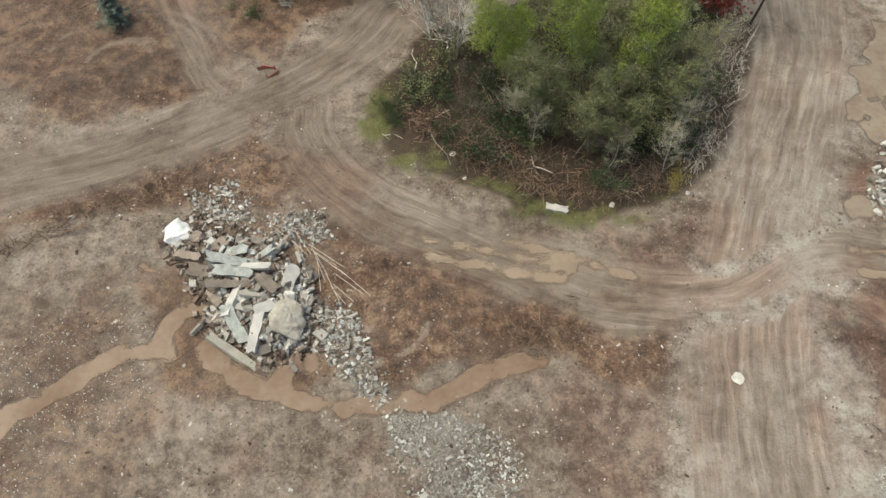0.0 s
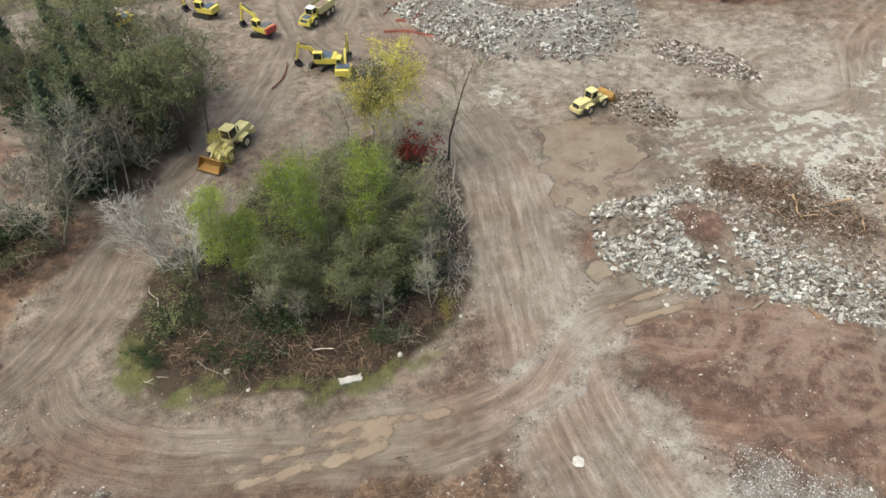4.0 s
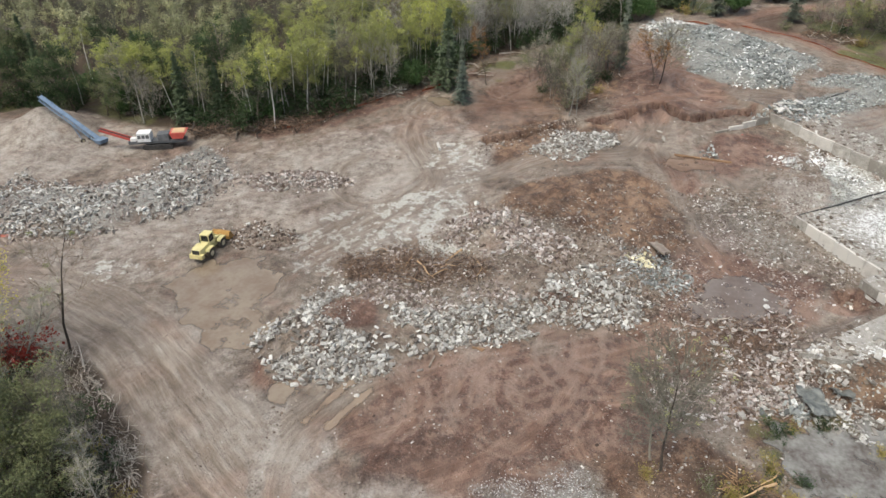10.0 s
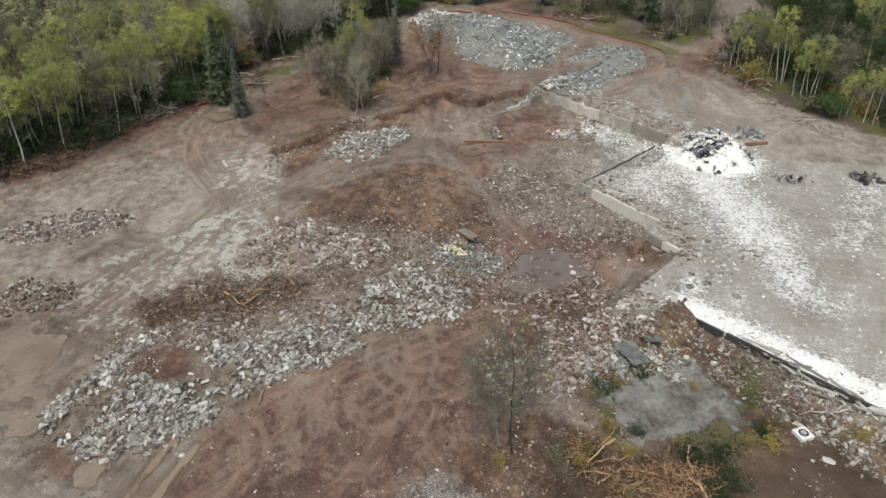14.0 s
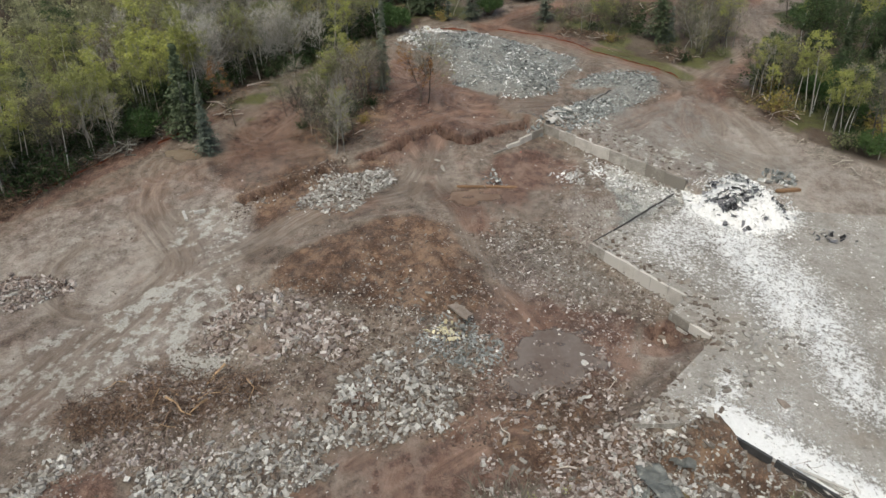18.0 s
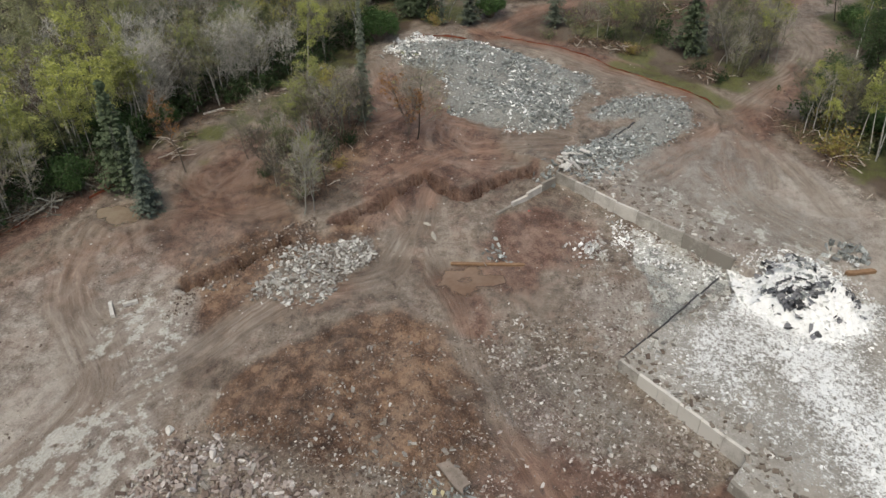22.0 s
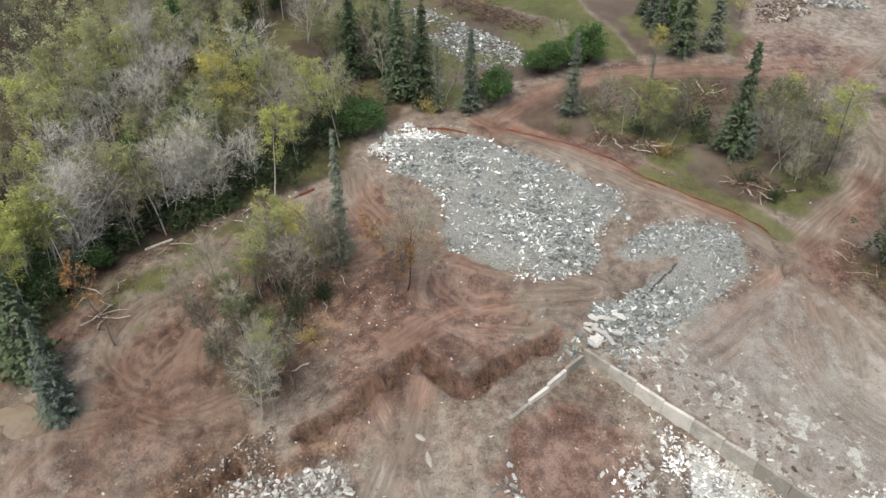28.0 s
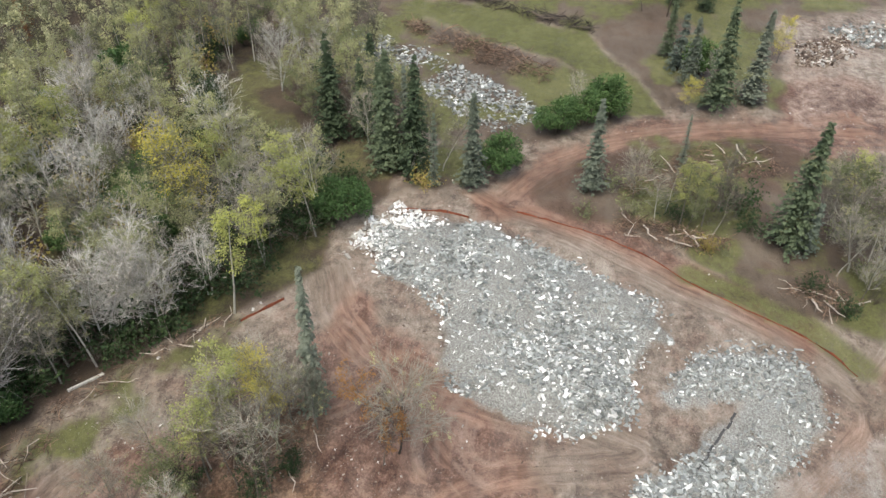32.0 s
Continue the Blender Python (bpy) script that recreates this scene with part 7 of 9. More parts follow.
# woods: the rows that the camera passes stand singly, those behind are joined
FAR_V, FAR_F, FAR_L, FAR_LF = [], [], [], []
LIGHT = []
for i in range(6):
    r = np.random.RandomState(400 + i)
    segs, tips = [], []
    h = 15.0
    s0, pts, _ = limb(r, (0, 0, -0.3), (0, 0, 1), h, 0.2, 0.05, 4)
    segs += s0
    for j in range(26):
        t = r.uniform(0.3, 1.0)
        p = pts[min(3, int(t * 4))] + (pts[min(3, int(t * 4)) + 1] - pts[min(3, int(t * 4))]) * (t * 4 - min(3, int(t * 4)))
        a = r.uniform(0, 6.3)
        e = p + np.array([math.cos(a), math.sin(a), r.uniform(0.4, 1.2)]) * 2.8 * (1.15 - t)
        segs.append((p, e, 0.05, 0.02))
        tips += [e, (p + e) / 2]
    tips = np.array(tips)
    tips = tips[r.randint(0, len(tips), 24)]
    at = tips[r.randint(0, len(tips), 700)] + r.normal(0, 0.5, (700, 3))
    wood_v, wood_f = tubes(segs, 3)
    if i % 3 == 2:  # every third one stands leafless
        at = at[:60]
        base = tips[r.randint(0, len(tips), 420)] + r.normal(0, 0.5, (420, 3))
        tv, tf = ribbons([(q, q + r.normal(0, 0.5, 3) + np.array([0, 0, 1.1]), 0.03, 0.01) for q in base], r)
        wood_v, wood_f = np.concatenate([wood_v, tv]), np.concatenate([wood_f, tf + len(wood_v)])
    LIGHT.append(((wood_v, wood_f), leaf_cards(at, 0.36, r)))


def wood(poly, step, mix, group, seed, bounds, avoid=(), margin=1.0, single=None):
    rng = np.random.RandomState(seed)
    xs = np.arange(bounds[0], bounds[1], step)
    ys = np.arange(bounds[2], bounds[3], step)
    q = np.stack(np.meshgrid(xs, ys, indexing="ij"), -1).reshape(-1, 2) + rng.uniform(-0.42, 0.42, (len(xs) * len(ys), 2)) * step
    ok = away(q[:, 0], q[:, 1], poly) < -margin
    for a in avoid:
        ok &= away(q[:, 0], q[:, 1], a) > 2
    ok &= layer_at("road", q[:, 0], q[:, 1]) < 0.2
    names, weights = list(mix), np.cumsum(list(mix.values()))
    patch = vnoise(q[:, 0], q[:, 1], 24, seed, 2)
    alone = np.ones(len(q), bool) if single is None else away(q[:, 0], q[:, 1], single) < 0
    for (x, y), n, one in zip(q[ok], patch[ok], alone[ok]):
        pick = (rng.uniform(0, 1) * 0.75 + n * 0.5 - 0.125) * weights[-1]
        if one:
            plant(names[min(len(names) - 1, int(np.searchsorted(weights, np.clip(pick, 0, weights[-1] * 0.999))))], x, y, None, group)
        else:
            (v, f), (lv, lf) = LIGHT[rng.randint(6)]
            a, k = rng.uniform(0, 6.3), rng.uniform(0.75, 1.2)
            m = np.array([[math.cos(a), -math.sin(a), 0], [math.sin(a), math.cos(a), 0], [0, 0, 1]]) * k
            o = np.array([x, y, gz(x, y)])
            FAR_F.append(f + sum(len(w) for w in FAR_V))
            FAR_V.append(v @ m.T + o)
            FAR_LF.append(lf + sum(len(w) for w in FAR_L))
            FAR_L.append(lv @ m.T + o)


SIGHT_N = [(96, 300), (30, 156), (60, 160), (94, 172), (101, 150), (104, 128), (112, 101), (122, 91), (148, 81), (175, 71), (195, 52), (218, 41), (245, 32), (330, 70), (330, 190), (240, 190), (180, 300)]
NEAR_N = [(28, 150), (60, 160), (94, 170), (101, 150), (104, 128), (112, 100), (122, 90), (148, 80), (175, 70), (195, 51), (218, 40), (245, 32), (270, 60), (288, 84), (258, 108), (212, 112), (166, 118), (130, 146), (110, 190), (60, 180)]
HOUSE_YARD = [(92, 226), (116, 234), (132, 236), (152, 250), (150, 300), (90, 300)]
WOOD_GAP = [(222, 42), (227, 40), (240, 55), (257, 71), (262, 80), (250, 80), (237, 66), (226, 58)]
DARK_STAND = [(10, 172), (42, 173), (61, 178), (82, 181), (93, 178), (98, 166), (108, 160), (114, 168), (124, 200), (117, 224), (100, 215), (60, 214), (10, 205)]
wood(DARK_STAND, 5.6, {"pine": 3.0, "spruce": 0.7, "smoky": 1.0, "olive": 2.0, "bare": 2.2}, "dark stand", 308, (8, 126, 155, 228))
wood(SIGHT_N, 5.6, {"pine": 2.6, "spruce": 0.8, "grove_bush": 1.6, "olive": 1.8, "dark_bare": 0.5, "bare": 1.0, "edge_birch": 2.6, "poplar": 2.4, "birch": 4.0}, "north wood", 301, (20, 166, 30, 300), (FIELD, GLADE, HOUSE_YARD, WOOD_GAP, DARK_STAND), single=NEAR_N)
wood(SIGHT_N, 5.6, {"pine": 0.8, "grove_bush": 2.2, "olive": 1.6, "bare": 3.4, "pale_bare": 2.2, "poplar": 5.0, "birch": 2.6}, "north wood", 321, (168, 335, 30, 300), (FIELD, GLADE, HOUSE_YARD, WOOD_GAP, DARK_STAND), single=NEAR_N)
wood(WEST_WOOD, 6.0, {"spruce": 1.4, "smoky": 2.0, "hazy": 2.0, "bare": 2.6}, "west wood", 302, (-50, 16, 85, 150))
wood([(204, -37), (214, -36), (226, -38), (234, -46), (228, -52), (208, -50), (198, -42)], 5.5, {"bare": 3, "birch": 0.7, "olive": 1.2}, "east copse", 303, (195, 250, -55, 14))
wood([(298, 46), (318, 40), (316, 0), (300, -24), (330, -60), (360, 20), (340, 70)], 7.0, {"olive": 2, "bare": 2, "spruce": 1.5, "rust": 1.0}, "far wood", 305, (290, 365, -65, 75))
wood(SOUTH_WOOD, 6.3, {"pine": 4.2, "spruce": 1.0, "grove_bush": 1.2, "bare": 2.0, "edge_birch": 2.2, "birch": 1.4}, "south wood", 307, (140, 270, -125, -40), margin=2.0)
r_edge = np.random.RandomState(317)
for x, y in scatter_in([(106, 138), (113, 106), (122, 95), (148, 84), (176, 74), (188, 62), (192, 66), (180, 79), (150, 90), (125, 101), (118, 110), (112, 140)], 84, r_edge, 0.3, 6, 317, 0.3):
    plant(tree_rng.choice(("edge_birch", "edge_birch", "birch", "bare") if x < 168 else ("edge_birch", "pale_bare", "bare")), x, y, tree_rng.uniform(11, 18), "birches along the wood")
for x, y in scatter_in([(184, -44), (174, -50), (160, -60), (152, -70), (158, -74), (176, -58), (190, -52)], 26, r_edge, 0.3, 6, 318, 0.3):
    plant(tree_rng.choice(("edge_birch", "bare", "edge_birch")), x, y, tree_rng.uniform(9, 14), "birches by the south wood")
far = thing("far_woods", 200, 200, 0, 0, "distant mixed wood with pale thinning crowns", "wood", "", "stuff")
for nm, vv, ff, mat in (("trunk_mass", FAR_V, FAR_F, M_TWIG), ("crown_mass", FAR_L, FAR_LF, L_FAR)):
    ob = under(nm, grid_mesh(nm, np.concatenate(vv), np.concatenate(ff), mat), far)
    ob.matrix_parent_inverse = Matrix.Translation((-200, -200, 0))
    tagged(ob, kind="stuff")


def undergrowth(poly, n, seed, group, kinds):
    r = np.random.RandomState(seed)
    for x, y in scatter_in(poly, n, r, 0.2, 8, seed, 0.5):
        if float(layer_at("road", x, y)) < 0.2:
            plant(tree_rng.choice(kinds), x, y, tree_rng.uniform(2.4, 6.5) * (1.25 if "tall" in group else 0.6 if "east" in group else 1.0), group)


# dark shrubs also fill the gaps between trunks, standing in for shade there
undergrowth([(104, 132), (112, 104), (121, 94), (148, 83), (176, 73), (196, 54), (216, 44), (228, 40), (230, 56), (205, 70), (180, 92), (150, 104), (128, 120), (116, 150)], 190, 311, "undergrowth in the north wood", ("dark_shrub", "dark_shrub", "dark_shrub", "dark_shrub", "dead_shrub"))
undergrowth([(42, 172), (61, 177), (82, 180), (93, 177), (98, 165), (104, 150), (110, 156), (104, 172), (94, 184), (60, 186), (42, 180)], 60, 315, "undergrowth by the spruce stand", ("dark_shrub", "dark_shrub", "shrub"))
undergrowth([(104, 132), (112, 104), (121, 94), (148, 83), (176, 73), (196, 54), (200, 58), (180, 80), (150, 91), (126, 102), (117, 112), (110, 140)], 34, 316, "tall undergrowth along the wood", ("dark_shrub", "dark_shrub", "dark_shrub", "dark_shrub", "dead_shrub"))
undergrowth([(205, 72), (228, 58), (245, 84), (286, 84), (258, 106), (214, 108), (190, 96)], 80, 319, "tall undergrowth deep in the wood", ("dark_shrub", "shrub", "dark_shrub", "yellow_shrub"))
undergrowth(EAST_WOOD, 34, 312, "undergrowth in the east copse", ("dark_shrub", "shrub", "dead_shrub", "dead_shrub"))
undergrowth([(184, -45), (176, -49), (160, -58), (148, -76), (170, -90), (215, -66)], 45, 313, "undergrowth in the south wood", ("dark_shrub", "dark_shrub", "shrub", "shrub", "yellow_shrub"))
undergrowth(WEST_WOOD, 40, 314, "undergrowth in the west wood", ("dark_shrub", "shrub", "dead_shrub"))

# ---------------------------------------------------------------- machines
M_YEL = varied("machine_yellow_paint", (0.52, 0.42, 0.06), (0.72, 0.62, 0.15), 1.2, 0.45, local=True, bump=0.05)
M_YELPALE = varied("faded_yellow_paint", (0.5, 0.43, 0.18), (0.7, 0.63, 0.32), 1.2, 0.5, local=True, bump=0.05)
M_RUSTY = varied("rusty_worn_steel", (0.2, 0.1, 0.035), (0.5, 0.3, 0.08), 1.2, 0.7, local=True, metal=0.2)
M_STEEL = varied("dark_greasy_steel", (0.02, 0.02, 0.02), (0.09, 0.085, 0.08), 2, 0.6, local=True, metal=0.4)
M_TYRE = varied("muddy_tyre_rubber", (0.015, 0.014, 0.013), (0.13, 0.1, 0.075), 1.6, 0.85, local=True)
M_RIM = varied("pale_dusty_rim", (0.42, 0.36, 0.22), (0.62, 0.56, 0.4), 2, 0.6, local=True)
M_REDP = varied("red_paint", (0.3, 0.045, 0.035), (0.5, 0.1, 0.075), 1.5, 0.45, local=True, bump=0.05)
M_WHITEP = varied("white_paint", (0.6, 0.6, 0.58), (0.84, 0.84, 0.83), 1.5, 0.45, local=True, bump=0.05)
M_BLUEP = varied("blue_grey_paint", (0.1, 0.15, 0.22), (0.22, 0.29, 0.38), 1.2, 0.5, local=True, bump=0.05)
M_GREYP = varied("dark_grey_paint", (0.06, 0.065, 0.07), (0.16, 0.165, 0.17), 1.5, 0.5, local=True, bump=0.05)
M_BLUEDK = varied("dark_blue_hood", (0.03, 0.045, 0.075), (0.1, 0.13, 0.18), 1.5, 0.4, local=True, bump=0.05)
M_SOIL = varied("brown_load_of_soil", (0.12, 0.085, 0.06), (0.3, 0.23, 0.17), 1.2, 0.95)
M_ORANGE = varied("orange_safety_netting", (0.36, 0.1, 0.07), (0.52, 0.2, 0.15), 1.5, 0.8)
M_SILT = varied("orange_silt_fence_cloth", (0.11, 0.026, 0.012), (0.25, 0.07, 0.03), 1.0, 0.85)


def glass_material():
    k = Mat("cab_glass")
    k.b.inputs["Transmission Weight"].default_value = 0.35
    return k.done((0.02, 0.025, 0.03), 0.06)


M_GLASS = glass_material()


def wheel(parent, x, y, z, r, w):
    bm = bmesh.new()
    cyl(bm, r, w, (0, 0, 0), (90, 0, 0), seg=22, bevel=r * 0.12)
    for i in range(22):  # lugs
        a = i * 2 * math.pi / 22
        box(bm, (r * 0.16, w * 0.96, r * 0.1), (math.cos(a) * r, 0, math.sin(a) * r), (0, -math.degrees(a) + 90, 0))
    t = part("wheel", bm, M_TYRE, parent, "muddy ribbed rubber tyre")
    t.location = (x, y, z)
    for s in (-1, 1):
        bm = bmesh.new()
        cyl(bm, r * 0.56, 0.06, (0, s * (w / 2 - 0.01), 0), (90, 0, 0), seg=18)
        cyl(bm, r * 0.2, 0.2, (0, s * (w / 2), 0), (90, 0, 0), seg=12)
        part("rim", bm, M_RIM, t)
    return t


def cab(parent, x, y, z, lx, ly, lz, paint, roof=None):
    bm = bmesh.new()
    for sx in (-1, 1):
        for sy in (-1, 1):
            beam(bm, (sx * lx / 2, sy * ly / 2, 0), (sx * lx / 2 * 0.9, sy * ly / 2 * 0.92, lz), 0.12)
    box(bm, (lx, ly, lz * 0.28), (0, 0, lz * 0.14), bevel=0.03)
    c = part("cab", bm, paint, parent)
    c.location = (x, y, z)
    bm = bmesh.new()
    box(bm, (lx * 0.94, ly * 0.95, lz * 0.7), (0, 0, lz * 0.63), taper=(0.92, 0.93))
    part("cab_window", bm, M_GLASS, c, "dark cab glass")
    bm = bmesh.new()
    box(bm, (lx * 1.02, ly * 1.0, 0.16), (0, 0, lz + 0.06), bevel=0.05)
    part("cab_roof", bm, roof or paint, c)
    return c


def wheel_loader(x, y, turn, paint, bucket_mat, label, scale=1.0, lift=0.35):
    root = thing("wheel_loader", x, y, gz(x, y), turn, label, "wheel loader", "machines")
    root.scale = (scale, scale, scale)
    for wx in (-1.75, 1.75):
        for wy in (-1.15, 1.15):
            wheel(root, wx, wy, 0.82, 0.84, 0.66)
    bm = bmesh.new()
    box(bm, (3.3, 1.75, 1.25), (-2.35, 0, 1.75), taper=(0.96, 0.9), bevel=0.08)
    box(bm, (0.9, 2.3, 0.75), (-3.85, 0, 1.25), bevel=0.1)
    part("engine_body", bm, paint, root)
    bm = bmesh.new()
    box(bm, (0.08, 1.2, 0.75), (-4.02, 0, 1.95))
    for i in range(5):
        box(bm, (0.05, 1.1, 0.05), (-4.07, 0, 1.66 + i * 0.14))
    part("grille", bm, M_STEEL, root, "dark engine grille")
    bm = bmesh.new()
    cyl(bm, 0.08, 0.8, (-1.7, 0.5, 2.7))
    part("exhaust", bm, M_STEEL, root)
    for sx in (-1.75, 1.75):
        for sy in (-1, 1):
            bm = bmesh.new()
            prism(bm, [(sx - 0.95, 1.5), (sx - 0.7, 1.84), (sx + 0.7, 1.84), (sx + 0.95, 1.5), (sx + 0.8, 1.48), (sx + 0.62, 1.74), (sx - 0.62, 1.74), (sx - 0.8, 1.48)], sy * 1.15 - 0.36, sy * 1.15 + 0.36)
            part("fender", bm, paint, root)
    bm = bmesh.new()
    box(bm, (2.6, 1.2, 0.9), (1.5, 0, 1.2), taper=(0.8, 0.7), bevel=0.06)
    box(bm, (0.8, 0.8, 0.7), (0.0, 0, 1.1), bevel=0.05)
    part("front_frame", bm, paint, root)
    cab(root, -0.35, 0, 1.75, 1.6, 1.55, 1.75, paint)
    for sy in (-0.62, 0.62):
        bm = bmesh.new()
        beam(bm, (0.9, sy, 2.0), (2.4, sy, 1.35 + lift), 0.22, 0.42)
        beam(bm, (2.35, sy, 1.4 + lift), (3.55, sy, 0.55 + lift), 0.22, 0.36)
        part("lift_arm", bm, paint, root)
        bm = bmesh.new()
        beam(bm, (1.0, sy * 0.7, 1.3), (2.6, sy * 0.7, 1.2 + lift), 0.14)
        part("cylinder", bm, M_STEEL, root)
    bm = bmesh.new()
    prism(bm, [(3.5, 0.15 + lift), (3.42, 0.75 + lift), (3.72, 1.35 + lift), (4.1, 1.45 + lift), (3.82, 1.1 + lift), (3.62, 0.7 + lift), (3.72, 0.26 + lift), (5.0, 0.1 + lift), (5.0, 0.02 + lift), (3.6, 0.02 + lift)], -1.6, 1.6)
    b = part("bucket", bm, bucket_mat, root)
    for sy in (-1.6, 1.54):
        bm = bmesh.new()
        prism(bm, [(3.5, 0.1 + lift), (3.45, 0.75 + lift), (4.05, 1.42 + lift), (4.95, 0.1 + lift)], sy, sy + 0.06)
        part("bucket_cheek", bm, bucket_mat, b)
    for i in range(7):
        bm = bmesh.new()
        box(bm, (0.3, 0.12, 0.09), (5.1, -1.45 + i * 0.483, 0.07 + lift), taper=(0.4, 1))
        part("tooth", bm, M_STEEL, b)
    return root


def excavator(x, y, turn, swing, label, rear=None, reach=(0, 0), paint=None, scale=1.0):
    """Boom along +x of the house; the tracks lie at their own angle."""
    paint = paint or M_YEL
    root = thing("excavator", x, y, gz(x, y), turn, label, "excavator", "machines")
    root.scale = (scale, scale, scale)
    for sy in (-1.25, 1.25):
        bm = bmesh.new()
        prism(bm, [(-2.1, 0.35), (-1.75, 0.0), (1.75, 0.0), (2.1, 0.35), (2.1, 0.6), (1.8, 0.95), (-1.8, 0.95), (-2.1, 0.6)], sy - 0.3, sy + 0.3)
        for i in range(20):
            box(bm, (0.12, 0.64, 0.05), (-1.75 + i * 0.184, sy, 0.97))
            box(bm, (0.12, 0.64, 0.05), (-1.75 + i * 0.184, sy, -0.0))
        t = part("track", bm, M_STEEL, root, "dark steel crawler track")
        t.rotation_euler = (0, 0, radians(swing))
    bm = bmesh.new()
    cyl(bm, 0.9, 0.35, (0, 0, 1.05), seg=20)
    part("turntable", bm, M_STEEL, root)
    bm = bmesh.new()
    box(bm, (3.3, 2.7, 0.5), (-0.7, 0, 1.45), bevel=0.05)
    box(bm, (1.9, 2.6, 0.75), (-1.3, 0, 2.0), bevel=0.08)
    part("house", bm, paint, root)
    bm = bmesh.new()
    box(bm, (1.7, 2.4, 0.1), (-1.2, 0, 2.42), bevel=0.03)
    part("engine_cover", bm, M_BLUEDK if rear is None else M_GREYP, root, "dark engine cover")
    bm = bmesh.new()
    box(bm, (0.75, 2.75, 1.15), (-2.55, 0, 1.85), taper=(0.8, 0.98), bevel=0.12)
    part("counterweight", bm, rear or paint, root)
    cab(root, 0.35, 0.85, 1.65, 1.7, 0.95, 1.6, paint)
    bx, bz = 3.2 + reach[0], 4.3 + reach[1]
    bm = bmesh.new()
    beam(bm, (0.5, -0.15, 1.9), (1.9, -0.15, 3.7), 0.42, 0.62)
    beam(bm, (1.8, -0.15, 3.6), (bx + 1.4, -0.15, bz), 0.4, 0.6, 0.34)
    part("boom", bm, paint, root)
    bm = bmesh.new()
    beam(bm, (0.95, -0.5, 1.7), (2.0, -0.5, 3.2), 0.16)
    beam(bm, (0.95, 0.2, 1.7), (2.0, 0.2, 3.2), 0.16)
    beam(bm, (2.2, -0.15, 4.2), (bx + 0.9, -0.15, bz + 0.55), 0.15)
    part("cylinder", bm, M_STEEL, root)
    bm = bmesh.new()
    beam(bm, (bx + 1.0, -0.15, bz + 0.55), (bx + 1.9, -0.15, 1.2), 0.34, 0.5, 0.26)
    part("stick", bm, paint, root)
    bm = bmesh.new()
    prism(bm, [(bx + 1.75, 1.35), (bx + 2.2, 1.15), (bx + 2.15, 0.55), (bx + 1.6, 0.05), (bx + 0.85, 0.2), (bx + 0.95, 0.3), (bx + 1.55, 0.25), (bx + 1.95, 0.6), (bx + 1.95, 1.0), (bx + 1.6, 1.2)], -0.7, 0.4)
    b = part("bucket", bm, M_STEEL, root, "dark steel digging bucket")
    for sy in (-0.7, 0.34):
        bm = bmesh.new()
        prism(bm, [(bx + 1.75, 1.3), (bx + 2.15, 1.1), (bx + 2.1, 0.55), (bx + 1.55, 0.08), (bx + 0.9, 0.22), (bx + 1.3, 0.75)], sy, sy + 0.06)
        part("bucket_cheek", bm, M_STEEL, b)
    return root


def dump_truck(x, y, turn, label):
    root = thing("dump_truck", x, y, gz(x, y), turn, label, "dump truck", "machines")
    for wx in (2.9, -1.6, -3.3):
        for wy in (-1.15, 1.15):
            wheel(root, wx, wy, 0.88, 0.9, 0.62)
    bm = bmesh.new()
    box(bm, (9.0, 0.9, 0.5), (-0.6, 0, 1.2), bevel=0.04)
    part("chassis", bm, M_STEEL, root)
    bm = bmesh.new()
    box(bm, (2.1, 2.5, 1.0), (3.9, 0, 1.65), taper=(0.85, 0.9), bevel=0.12)
    box(bm, (0.5, 2.6, 0.6), (4.9, 0, 1.1), bevel=0.08)
    part("front_body", bm, M_YEL, root)
    bm = bmesh.new()
    box(bm, (1.5, 1.7, 0.08), (3.95, 0, 2.19), turn=(0, 4, 0), bevel=0.02)
    box(bm, (0.06, 1.5, 0.6), (5.0, 0, 1.75), turn=(0, -10, 0))
    part("hood", bm, M_BLUEDK, root, "dark blue engine hood")
    for sy in (-1.15, 1.15):
        bm = bmesh.new()
        prism(bm, [(1.75, 1.4), (2.1, 2.0), (3.7, 2.0), (4.0, 1.4), (3.8, 1.4), (3.5, 1.86), (2.3, 1.86), (1.95, 1.4)], sy - 0.34, sy + 0.34)
        part("fender", bm, M_YEL, root)
    cab(root, 2.2, 0, 1.8, 1.5, 1.7, 1.6, M_YEL, M_WHITEP)
    bm = bmesh.new()
    prism(bm, [(1.1, 1.75), (1.3, 3.1), (0.95, 3.1), (0.9, 2.05), (-3.6, 1.75), (-5.0, 2.35), (-5.1, 2.25), (-3.7, 1.55)], -1.45, 1.45)
    bed = part("bed", bm, M_YELPALE, root)
    for sy in (-1.5, 1.42):
        bm = bmesh.new()
        prism(bm, [(1.1, 1.75), (1.3, 3.1), (-3.4, 3.0), (-5.0, 2.5), (-3.7, 1.6)], sy, sy + 0.08)
        part("bed_side", bm, M_YELPALE, bed)
    bm = bmesh.new()
    box(bm, (4.6, 2.6, 0.7), (-1.4, 0, 2.35), taper=(0.8, 0.7), bevel=0.15)
    part("load", bm, M_SOIL, bed, "heaped load of brown soil")
    return root


